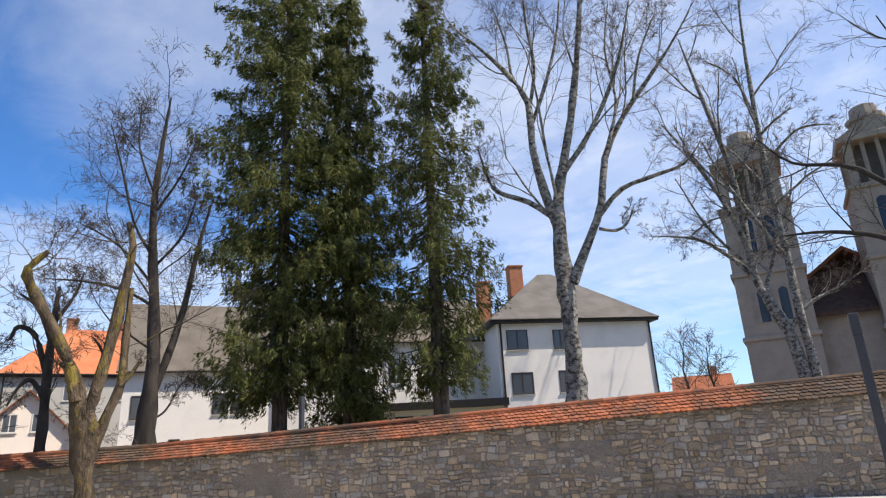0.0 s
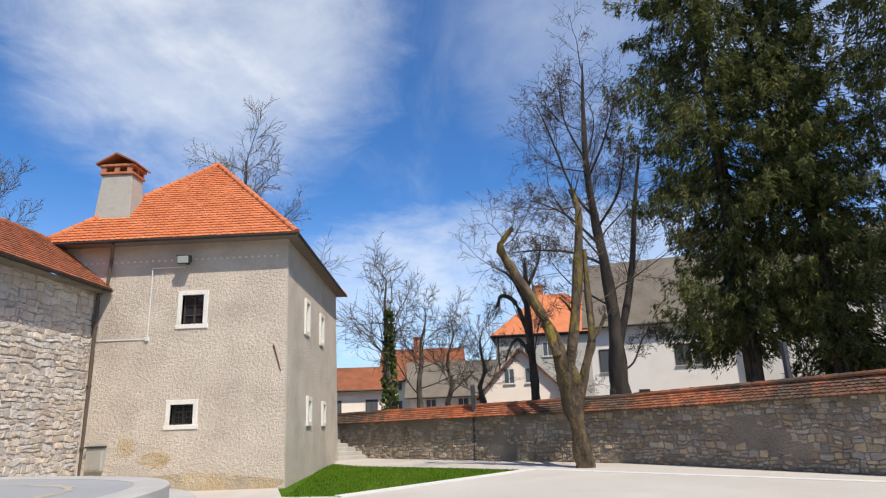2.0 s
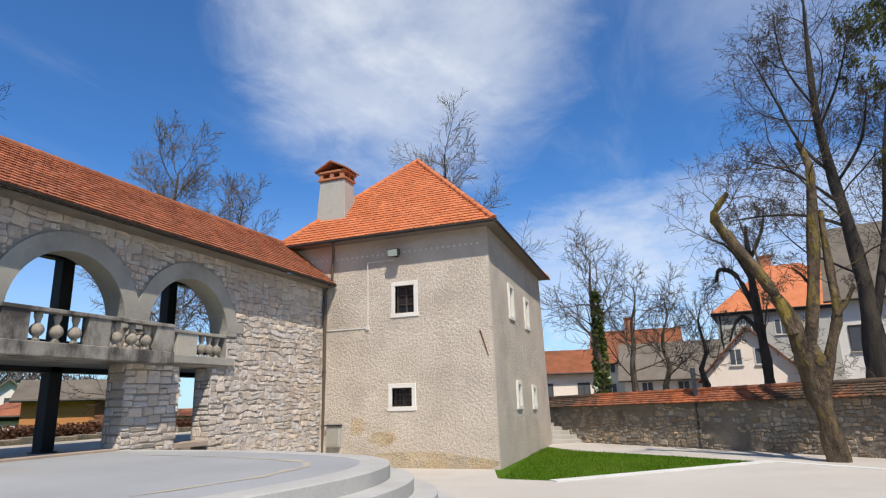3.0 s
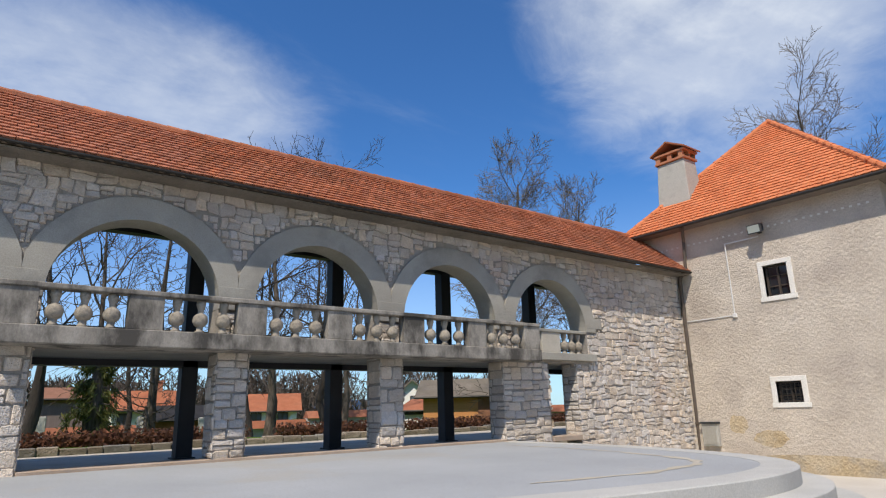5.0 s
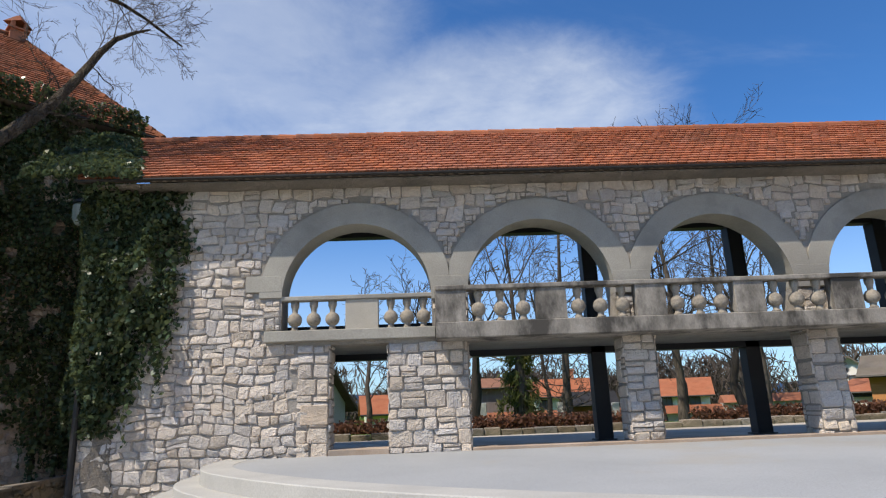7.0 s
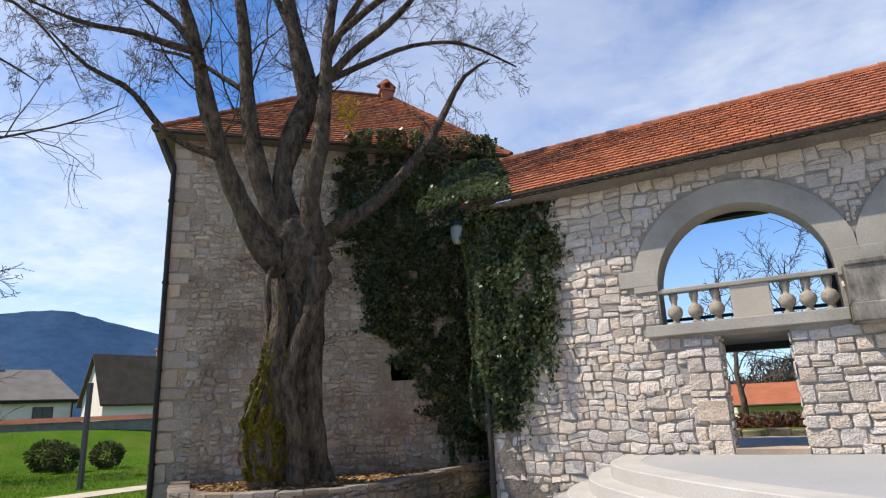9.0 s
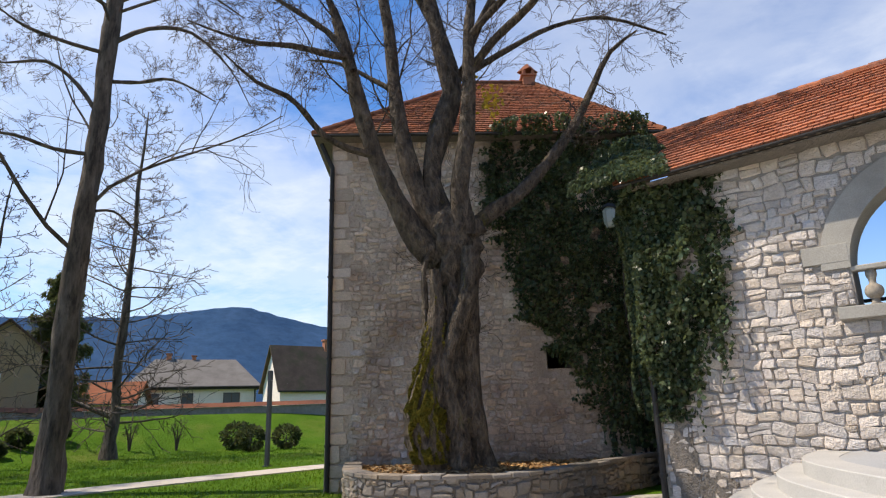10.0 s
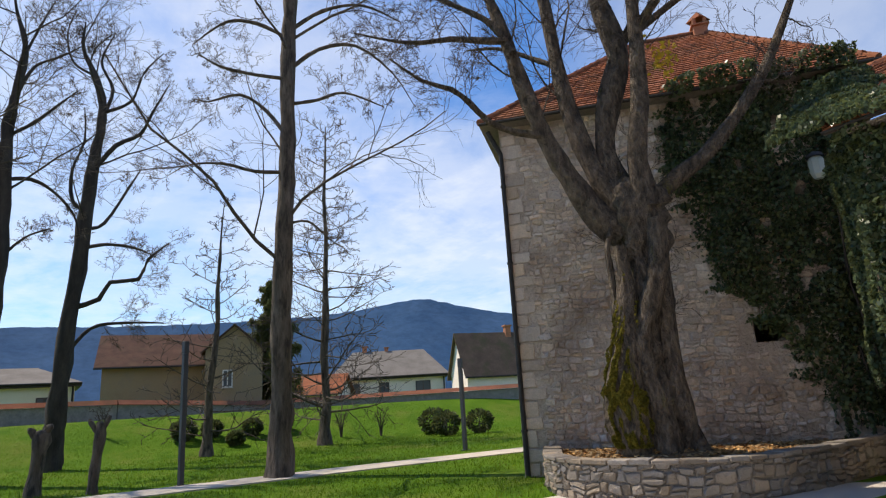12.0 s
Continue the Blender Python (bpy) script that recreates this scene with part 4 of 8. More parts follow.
def wall_ring(bm, corners, z0, z1, thick, batter=0.0):
    n = len(corners)
    mid = Vector((sum(c[0] for c in corners) / n, sum(c[1] for c in corners) / n))
    rows = []
    for z, grow in ((z0, batter), (z1, 0.0)):
        o, i = [], []
        for c in corners:
            d = (Vector(c) - mid).normalized()
            p, q = Vector(c) + d * grow * 1.4, Vector(c) - d * thick * 1.4
            o.append(bm.verts.new((p.x, p.y, z)))
            i.append(bm.verts.new((q.x, q.y, z)))
        rows.append((o, i))
    for k in range(n):
        j = (k + 1) % n
        bm.faces.new((rows[0][0][k], rows[0][0][j], rows[1][0][j], rows[1][0][k]))
        bm.faces.new((rows[0][1][j], rows[0][1][k], rows[1][1][k], rows[1][1][j]))
        bm.faces.new((rows[1][0][k], rows[1][0][j], rows[1][1][j], rows[1][1][k]))
    return bm


def cut_openings(ob, holes):
    """Cuts boxes clean through a wall."""
    bm = bmesh.new()
    for h in holes:
        hexa(bm, h)
    bmesh.ops.recalc_face_normals(bm, faces=bm.faces)
    me = bpy.data.meshes.new("cutter")
    bm.to_mesh(me)
    bm.free()
    cutter = bpy.data.objects.new("cutter", me)
    scene.collection.objects.link(cutter)
    mod = ob.modifiers.new("openings", "BOOLEAN")
    mod.object, mod.operation, mod.solver = cutter, "DIFFERENCE", "EXACT"
    bpy.context.view_layer.update()
    done = bpy.data.meshes.new_from_object(ob.evaluated_get(bpy.context.evaluated_depsgraph_get()))
    ob.modifiers.clear()
    ob.data = done
    bpy.data.objects.remove(cutter)


tower = thing("east_tower", "square beige rendered tower house with a red tiled hip roof", "tower", (0, 0, 0))
body = part("wall", wall_ring(bmesh.new(), EC, -0.3, EZE, 0.45, BATTER), M["render_e"], tower, "uneven beige lime render")
# openings: face, along from-to, z from-to
FRONT = [(7.68, 8.33, 4.60, 5.47), (7.77, 8.43, 1.76, 2.31)]
SIDE = [(20.55, 21.05, 4.62, 5.58), (23.3, 23.85, 4.55, 5.50), (20.85, 21.3, 1.68, 2.35), (23.65, 24.1, 1.62, 2.25)]


def side_y(x):
    return 5.22 + (x - 18.0) * 0.4 / 7.3


holes = []
for a, b, z0, z1 in FRONT:
    holes.append([(17.5, a, z0), (18.9, a, z0), (18.9, b, z0), (17.5, b, z0), (17.5, a, z1), (18.9, a, z1), (18.9, b, z1), (17.5, b, z1)])
for a, b, z0, z1 in SIDE:
    y = side_y(a)
    holes.append([(a, y - 0.5, z0), (b, y - 0.5, z0), (b, y + 0.9, z0), (a, y + 0.9, z0), (a, y - 0.5, z1), (b, y - 0.5, z1), (b, y + 0.9, z1), (a, y + 0.9, z1)])
cut_openings(body, holes)


def window(parent, m, w, h, frame_w, bars, wood, surround=True, depth=0.16, muntins=(1, 2)):
    """A deep-set window; m places it: x across, z up from the sill's middle, facing -y."""
    win = new("window")
    win.parent, win.matrix_basis = parent, m
    win.empty_display_size = 0.1
    if surround:
        bm = bmesh.new()
        f = frame_w
        for d in ((-w / 2 - f, -w / 2, 0, h), (w / 2, w / 2 + f, 0, h), (-w / 2 - f, w / 2 + f, h, h + f), (-w / 2 - f - 0.03, w / 2 + f + 0.03, -f, 0)):
            box(bm, d[0], d[1], -0.045, depth, d[2], d[3], 0.008)
        part("surround", bm, M["window_stone"], win, "pale dressed stone surround")
    boxed("pane", (-w / 2, w / 2, depth + 0.02, depth + 0.03, 0, h), M["pane"], win)
    bm = bmesh.new()
    t = 0.05
    for d in ((-w / 2, -w / 2 + t, 0, h), (w / 2 - t, w / 2, 0, h), (-w / 2 + t, w / 2 - t, 0, t), (-w / 2 + t, w / 2 - t, h - t, h), (-t / 2, t / 2, t, h - t)):
        box(bm, d[0], d[1], depth - 0.03, depth + 0.018, d[2], d[3])
    for k in range(1, muntins[1] + 1):
        z = h * k / (muntins[1] + 1)
        for s in (-1, 1):
            box(bm, min(s * t / 2, s * (w / 2 - t)), max(s * t / 2, s * (w / 2 - t)), depth - 0.02, depth + 0.016, z - 0.015, z + 0.015)
    part("frame", bm, wood, win)
    if bars:
        bm = bmesh.new()
        for k in range(1, bars + 1):
            x = -w / 2 + w * k / (bars + 1)
            tube(bm, (x, depth * 0.4, 0), (x, depth * 0.4, h), 0.012, sides=6)
        for k in range(1, bars):
            z = h * k / bars
            tube(bm, (-w / 2, depth * 0.4, z), (w / 2, depth * 0.4, z), 0.011, sides=6)
        part("grille", bm, M["gutter"], win, "black iron window grille")
    return win


for (a, b, z0, z1), bars in zip(FRONT, (0, 5)):
    window(tower, pose(18.0 - BATTER / 7.45 * (EZE - z0), (a + b) / 2, z0, 0, 0, -90), b - a, z1 - z0, 0.13, bars, M["wood_brown"])
for (a, b, z0, z1), bars in zip(SIDE, (0, 0, 3, 3)):
    window(tower, pose((a + b) / 2, side_y((a + b) / 2) - BATTER / 7.45 * (EZE - z0), z0, 0, 0, math.degrees(math.atan2(0.4, 7.3))), b - a, z1 - z0, 0.13, bars, M["wood_pale"] if bars == 0 else M["wood_brown"])


def hip_roof(parent, corners, z, apex_a, apex_b, over, material, seed, wide=0.19, rise=0.17, visible=(0, 1, 2, 3), deck=0.04):
    """A hipped roof: corners in order, apex_a above side 3-0, apex_b above side 1-2."""
    n = len(corners)
    mid = sum((Vector((*c, 0)) for c in corners), Vector()) / n
    out = []
    for k in range(n):
        c = Vector((*corners[k], z))
        out.append(c + (c - Vector((mid.x, mid.y, z))).normalized() * over * 1.4)
    tops = [apex_a, apex_b, apex_b, apex_a]
    bm = bmesh.new()
    lo = [bm.verts.new(p + Vector((0, 0, -0.03))) for p in out]
    inn = [bm.verts.new(p + Vector((0, 0, -0.03 - deck))) for p in out]
    a, b = bm.verts.new(apex_a - Vector((0, 0, 0.03))), bm.verts.new(apex_b - Vector((0, 0, 0.03)))
    for k in range(4):
        j = (k + 1) % 4
        t0, t1 = (a, b)[tops[k] == apex_b and apex_a != apex_b], (a, b)[tops[j] == apex_b and apex_a != apex_b]
        bm.faces.new((lo[k], lo[j], t1, t0) if t0 != t1 else (lo[k], lo[j], t0))
        bm.faces.new((lo[k], inn[k], inn[j], lo[j]))
    bm.faces.new(inn)
    part("roof_deck", bm, M["wood_grey"], parent)
    for k in visible:
        j = (k + 1) % 4
        o, u = out[k], (out[j] - out[k])
        length = u.length
        u = u.normalized()
        t0, t1 = tops[k] - o, tops[j] - o
        v = (t0 - u * t0.dot(u)).normalized()
        poly = [(0, 0), (length, 0), (t1.dot(u), t1.dot(v))] + ([(t0.dot(u), t0.dot(v))] if (t1 - t0).length > 0.01 else [])
        tiled("tiles", poly, o, u, v, material, parent, wide, rise, seed + k)
        bm = bmesh.new()
        d = v * 0
        side = u.cross(v).normalized()
        w = Vector((side.x, side.y, 0)).normalized()
        p, q = o + w * 0.05 - Vector((0, 0, 0.05)), out[j] + w * 0.05 - Vector((0, 0, 0.05))
        tube(bm, p, q, 0.045, sides=8)
        part("gutter", bm, M["gutter"], parent, "dark metal gutter")
    bm = bmesh.new()
    for k in range(4):
        ridge_caps(bm, out[k] + Vector((0, 0, 0.03)), tops[k] + Vector((0, 0, 0.03)), 0.10)
    if apex_a != apex_b:
        ridge_caps(bm, apex_a + Vector((0, 0, 0.03)), apex_b + Vector((0, 0, 0.03)), 0.10)
    part("ridge_tiles", bm, material, parent, "half-round clay ridge tiles")


troof = new("roof")
troof.parent = tower
tagged(troof, "bright orange-red flat clay tile hip roof")
hip_roof(troof, EC, EZE, EAP, EAP, 0.42, M["tile_new"], 11, visible=(0, 3))

# ---- west tower: turned by half a right angle ----
WL, WD = Vector((-12.55, 9.45)), 0.70710678
WS = 8.3


def wface(s, out=0.0):
    """The point s metres along the west tower's court face, out metres in front of it."""
    return Vector((WL.x + WD * (s + out), WL.y + WD * (s - out)))


WC = [tuple(wface(0)), tuple(wface(WS)), tuple(wface(WS, -7.4)), tuple(wface(0, -7.4))]
wtower = thing("west_tower", "old rubble stone tower with an aged red tile roof and ivy", "tower", (0, 0, 0))
wbody = part("wall", wall_ring(bmesh.new(), WC, -0.3, 8.75, 0.6, 0.06), M["rough_w"], wtower, "rough grey-brown rubble masonry")


def wbox(s0, s1, o0, o1, z0, z1):
    pts = [wface(s0, o1), wface(s1, o1), wface(s1, o0), wface(s0, o0)]
    return [(p.x, p.y, z) for z in (z0, z1) for p in pts]


cut_openings(wbody, [wbox(5.28, 5.90, -1.2, 0.6, 2.66, 3.16)])
wroof = new("roof")
wroof.parent = wtower
tagged(wroof, "weathered dark red clay tile hip roof")
hip_roof(wroof, WC, 8.72, Vector((*wface(4.0, -3.3), 12.2)), Vector((*wface(6.0, -3.3), 12.2)), 0.42, M["tile_dark"], 31, visible=(0, 1))

# ---- court fixtures ----
# link wall closing the corner between arcade and west tower
tagged(part("wall_link", hexa(bmesh.new(), [(x, y, z) for z in (-0.2, 5.6) for x, y in ((-5.32, 11.3), (-5.06, 11.3), (-7.1, 15.6), (-7.36, 15.6))]), M["rough_w"]), "dark rubble wall between arcade and tower", "wall", kind="structure")

# chimney of the east tower
chim = thing("chimney", "plastered chimney with an open brick cap on the tower roof", "chimney", (18.95, 11.15, 0))
bm = bmesh.new()
hexa(bm, [(-0.42, -0.62, 7.6), (0.5, -0.62, 7.6), (0.5, 0.62, 7.6), (-0.42, 0.62, 7.6), (-0.30, -0.50, 9.75), (0.40, -0.50, 9.75), (0.40, 0.50, 9.75), (-0.30, 0.50, 9.75)], 0.02)
part("shaft", bm, M["plaster_grey"], chim, "grey rough plastered stack")
boxed("flashing", (-0.52, 0.55, -0.74, 0.70, 7.55, 8.02), M["tile_new"], chim, "reddish sheet flashing", 0.02)
bm = bmesh.new()
for x in (-0.34, 0.04, 0.36):
    for y in (-0.50, -0.08, 0.36):
        if not (x == 0.04 and y == -0.08):
            box(bm, x, x + 0.10, y, y + 0.16, 9.83, 10.02)
box(bm, -0.36, 0.46, -0.56, 0.56, 9.75, 9.83, 0.01)
box(bm, -0.38, 0.48, -0.58, 0.58, 10.02, 10.10, 0.01)
part("cap_bricks", bm, M["brick_red"], chim, "open red brick cap")
bm = bmesh.new()
prism(bm, [(-0.66, 10.08), (0.0, 10.42), (0.66, 10.08), (0.66, 10.13), (0.0, 10.48), (-0.66, 10.13)], "x", -0.45, 0.55)
part("cap_roof", bm, M["tile_old"], chim, "small tiled gable")

# chimney of the west tower
p = wface(5.95, -3.3)
wch = thing("chimney", "small red brick chimney pot on the west tower ridge", "chimney", (p.x, p.y, 12.0), 45)
boxed("shaft", (-0.2, 0.2, -0.2, 0.2, 0, 0.42), M["brick_red"], wch, "", 0.01)
bm = bmesh.new()
for x in (-0.2, 0.1):
    for y in (-0.2, 0.1):
        box(bm, x, x + 0.1, y, y + 0.1, 0.42, 0.6)
box(bm, -0.26, 0.26, -0.26, 0.26, 0.37, 0.42)
part("posts", bm, M["brick_red"], wch)
bm = bmesh.new()
lathe(bm, [(0.36, 0.6), (0.3, 0.66), (0.14, 0.82), (0.05, 0.9)], 4)
part("hood", bm, M["tile_dark"], wch)

# downpipes
pipe = thing("downpipe", "brown metal downpipe in the tower corner", "downpipe", (17.88, 10.86, 0))
bm = bmesh.new()
tube(bm, (0, 0, -0.1), (0, 0, 5.55), 0.055)
tube(bm, (0, 0, 5.55), (-0.02, -0.25, 5.85), 0.055)
tube(bm, (-0.02, -0.25, 5.85), (-0.02, -0.30, 6.7), 0.05)
tube(bm, (-0.02, -0.30, 6.7), (-0.35, -0.5, 7.05), 0.05)
part("pipe", bm, M["pipe_brown"], pipe)
for z in (1.2, 2.9, 4.6):
    part("bracket", tube(bmesh.new(), (0, 0, z), (0, 0, z + 0.05), 0.075), M["pipe_brown"], pipe)
p = wface(0.02, 0.10)
pipe = thing("downpipe", "black metal downpipe on the tower's corner", "downpipe", (p.x, p.y, 0))
bm = bmesh.new()
tube(bm, (0, 0, -0.1), (0, 0, 7.9), 0.06)
tube(bm, (0, 0, 7.9), (-0.15, -0.25, 8.55), 0.06)
part("pipe", bm, M["gutter"], pipe)
for z in (1.0, 3.0, 5.0, 7.0):
    part("bracket", tube(bmesh.new(), (0, 0, z), (0, 0, z + 0.05), 0.08), M["gutter"], pipe)
pipe = thing("downpipe", "dark downpipe beside the ivy", "downpipe", (-5.12, 10.92, 0))
part("pipe", tube(bmesh.new(), (0, 0, -0.2), (0.0, 0, 3.2), 0.055), M["gutter"], pipe)
for z in (0.6, 2.2):
    part("bracket", tube(bmesh.new(), (0, 0, z), (0, 0, z + 0.05), 0.075), M["gutter"], pipe)

# fixtures on the east tower
lamp = thing("floodlight", "grey square floodlight under the tower eave", "floodlight", (17.78, 8.25, 6.42), -90)
boxed("bracket", (-0.05, 0.05, 0.06, 0.28, 0.0, 0.05), M["lamp_grey"], lamp)
bm = bmesh.new()
hexa(bm, [(-0.19, -0.16, -0.06), (0.19, -0.16, -0.06), (0.16, 0.08, 0.04), (-0.16, 0.08, 0.04), (-0.19, -0.20, 0.20), (0.19, -0.20, 0.20), (0.16, 0.06, 0.24), (-0.16, 0.06, 0.24)], 0.01)
part("housing", bm, M["lamp_grey"], lamp)
bm = bmesh.new()
hexa(bm, [(-0.16, -0.176, -0.03), (0.16, -0.176, -0.03), (0.16, -0.165, -0.03), (-0.16, -0.165, -0.03), (-0.16, -0.208, 0.17), (0.16, -0.208, 0.17), (0.16, -0.19, 0.17), (-0.16, -0.19, 0.17)])
part("lens", bm, M["lens"], lamp, "greenish glass lens")
cable = thing("cable_duct", "thin white cable duct across the tower wall", "cable", (17.925, 9.3, 4.2))
bm = bmesh.new()
box(bm, -0.02, 0.0, -0.02, 1.5, 0.0, 0.03)
box(bm, -0.02, 0.0, -0.02, 0.01, 0.03, 2.15)
box(bm, -0.02, 0.0, -1.0, -0.02, 2.12, 2.15)
part("duct", bm, M["wood_pale"], cable)
part("junction", box(bmesh.new(), -0.05, 0.01, -0.07, 0.05, -0.05, 0.07, 0.01), M["wood_pale"], cable)
boxm = thing("meter_box", "grey metal box on the tower wall by the stage", "box", (17.86, 10.42, 0.60), -90)
boxed("case", (-0.24, 0.24, -0.12, 0.1, 0, 0.62), M["plaster_grey"], boxm, "", 0.01)
boxed("lid", (-0.27, 0.27, -0.17, 0.1, 0.62, 0.67), M["lamp_grey"], boxm, "", 0.01)
boxed("door", (-0.19, 0.19, -0.135, -0.118, 0.05, 0.56), M["concrete"], boxm, "grey sheet door")
sund = thing("iron_rod", "rusty iron rod fixed slanting on the tower wall", "rod", (17.92, 5.48, 3.54))
part("rod", tube(bmesh.new(), (0, 0.07, 0.35), (-0.03, -0.17, -0.40), 0.025, 0.012, 6), M["rust"], sund)
part("hook", tube(bmesh.new(), (0, 0.07, 0.3), (0.12, 0.07, 0.3), 0.02, 0.02, 6), M["rust"], sund)
fr = Field()
for i in range(34):
    y = 5.5 + i * 0.19
    fr.add(*[[(17.965, y, 6.55), (17.965, y + 0.07, 6.55), (17.965, y + 0.07, 6.6), (17.965, y, 6.6), (18.0, y, 6.55), (18.0, y + 0.07, 6.55), (18.0, y + 0.07, 6.6), (18.0, y, 6.6)], [(0, 1, 2, 3), (0, 4, 5, 1), (3, 2, 6, 7)]])
fr.done("frieze", M["window_stone"], tower, "row of small pale render studs")

# plinth patches where the render has fallen off
rng = random.Random(5)


def patch(name, y0, y1, z0, z1, material):
    n, pts = 22, []
    for i in range(n):
        t = 2 * math.pi * i / n
        k = 1 + 0.28 * noise.noise(Vector((math.cos(t) * 2 + y0 * 3, math.sin(t) * 2, 0.3)))
        pts.append(((y0 + y1) / 2 + (y1 - y0) / 2 * math.cos(t) * k, (z0 + z1) / 2 + (z1 - z0) / 2 * math.sin(t) * k))
    bm = bmesh.new()
    lean = lambda z: 18.0 - BATTER * (7.15 - z) / 7.45
    a = [bm.verts.new((lean(z) - 0.02, y, z)) for y, z in pts]
    b = [bm.verts.new((lean(z) + 0.03, y, z)) for y, z in pts]
    bm.faces.new(a)
    for i in range(n):
        bm.faces.new((a[i], b[i], b[(i + 1) % n], a[(i + 1) % n]))
    part(name, bm, material, tower, "fallen render showing ochre stone")


patch("bare_patch", 5.1, 9.6, -0.25, 0.46, M["plinth"])
patch("bare_patch", 8.3, 9.2, 0.62, 1.05, M["plinth"])
patch("bare_patch", 9.35, 9.85, 0.95, 1.45, M["plinth"])

# ---- yard wall with tiled coping ----
YTOP = [2.87, 2.42, 2.12, 1.93, 1.80]
YEAV = [2.40, 1.92, 1.68, 1.50, 1.40]
yard = thing("wall_yard", "long grey rubble yard wall with red tile coping", "wall", (0, 0, 0))
yard["kind"] = "structure"
rng = random.Random(21)
core, stones, coping, caps = bmesh.new(), Field(), Field(), bmesh.new()
tv, tf = tile_mesh(0.152, 0.16)
for k in range(4):
    a, b = Vector(YARD[k]), Vector(YARD[k + 1])
    d = (b - a).normalized()
    n = Vector((-d.y, d.x))
    length = (b - a).length
    half = 0.26
    z0, z1 = YEAV[k] + 0.05, YEAV[k + 1] + 0.05
    c = [(*(a + n * half), -0.2), (*(b + n * half), -0.2), (*(b - n * half), -0.2), (*(a - n * half), -0.2), (*(a + n * half), z0), (*(b + n * half), z1), (*(b - n * half), z1), (*(a - n * half), z0)]
    hexa(core, c)
    base = Matrix(((d.x, -n.x, 0, 0), (d.y, -n.y, 0, 0), (0, 0, 1, 0), (0, 0, 0, 1)))
    for x, z, w, h in courses(rng, 0, length, 0.0, max(z0, z1), (0.11, 0.36), (0.09, 0.22), 0.022):
        if z + h / 2 > z0 + (z1 - z0) * x / length - 0.02 or noise.noise(Vector((x * 0.5 + k * 9, z * 0.9, 3.0))) > 0.30 + rng.uniform(-0.25, 0.25):
            continue
        v, f = stone_shape(rng, w, h, rng.uniform(0.010, 0.038))
        v = warped(v, x + 40 * k, z, 1.3)
        p = a + d * x + n * half
        stones.add(v, f, Matrix.Translation((p.x, p.y, z)) @ base)
    # coping slope on the court side and behind
    for side in (1, -1):
        lo0, lo1 = Vector((*(a + n * side * 0.48), YEAV[k])), Vector((*(b + n * side * 0.48), YEAV[k + 1]))
        hi0, hi1 = Vector((*a, YTOP[k])), Vector((*b, YTOP[k + 1]))
        if side < 0:
            lo0, lo1, hi0, hi1 = lo1, lo0, hi1, hi0
        # seen from the court, u runs so that u x v points outward
        u = (lo0 - lo1).normalized()
        up = (hi1 - lo1)
        v = (up - u * up.dot(u)).normalized()
        poly = [(0, 0), ((lo0 - lo1).length, 0), ((lo0 - lo1).length, up.dot(v)), (0, up.dot(v))]
        for m, x in tiles(poly, lo1, u, v, 0.156, 0.115, 0.012, seed=50 + k * 2 + side):
            coping.add(tv, tf, m)
    hexa(core, [(*(a + n * 0.44), YEAV[k] - 0.01), (*(b + n * 0.44), YEAV[k + 1] - 0.01), (*(b - n * 0.44), YEAV[k + 1] - 0.01), (*(a - n * 0.44), YEAV[k] - 0.01), (*(a + n * 0.02), YTOP[k] - 0.04), (*(b + n * 0.02), YTOP[k + 1] - 0.04), (*(b - n * 0.02), YTOP[k + 1] - 0.04), (*(a - n * 0.02), YTOP[k] - 0.04)])
    ridge_caps(caps, (*a, YTOP[k] + 0.01), (*b, YTOP[k + 1] + 0.01), 0.09, 0.33)
part("core", core, M["bmortar"], yard, "grey lime render over rubble")
stones.done("stones", M["bwall"], yard)
coping.done("coping_tiles", M["tile_yard"], yard, "red and moss-darkened clay tiles")
part("ridge_tiles", caps, M["tile_yard"], yard)

# stairs at the far end of the court
stair = thing("garden_stairs", "grey stone steps rising beside the tower", "stairs", (27.6, 5.4, 0), 30)
for k in range(8):
    boxed("step", (0.42 * k, 0.42 * (k + 1) + (0.3 if k == 7 else 0.02), -1.0, 3.0, -0.1, 0.16 * (k + 1)), M["stair"], stair, "", 0.01)

# lamp posts
for x, y, h, lean in ((25.0, -0.2, 2.8, 0), (17.75, -8.8, 3.35, 0), (-19.2, 2.9, 3.85, 0), (-20.1, 12.5, 3.25, 0), (3.0, -11.3, 3.38, 0)):
    lp = thing("lamp_post", "slim anthracite square lamp post by the path", "lamp post", (x, y, 0), 20, group="court lamp posts")
    boxed("pole", (-0.065, 0.065, -0.065, 0.065, -0.1, h - 0.35), M["post"], lp, "", 0.006)
    boxed("lamp_head", (-0.07, 0.07, -0.07, 0.07, h - 0.345, h), M["post"], lp, "", 0.006)
    boxed("base_plate", (-0.12, 0.12, -0.12, 0.12, 0.0, 0.02), M["post"], lp)

# ---- planter ----
plant = thing("planter", "low curved rubble stone planter under the old tree", "planter", (0, 0, 0))
PZ = 0.66


EDGE = ((0.5, 0.15), (0.55, 0.9), (0.6, 1.6), (0.7, 2.2), (0.95, 2.75), (1.3, 3.2), (1.85, 3.5), (2.6, 3.7), (3.4, 3.75), (4.1, 3.55), (4.75, 3.1), (5.4, 2.5), (6.1, 1.8), (6.9, 1.0), (7.9, 0.1))


def planter_edge(t):
    """t from 0 to 1 round the planter's outer edge."""
    k = np.linspace(0, 1, len(EDGE))
    s, o = [float(np.interp(t, k, [e[i] for e in EDGE])) for i in (0, 1)]
    return wface(s, o)


N = 60
outer = [planter_edge(i / N) for i in range(N + 1)]
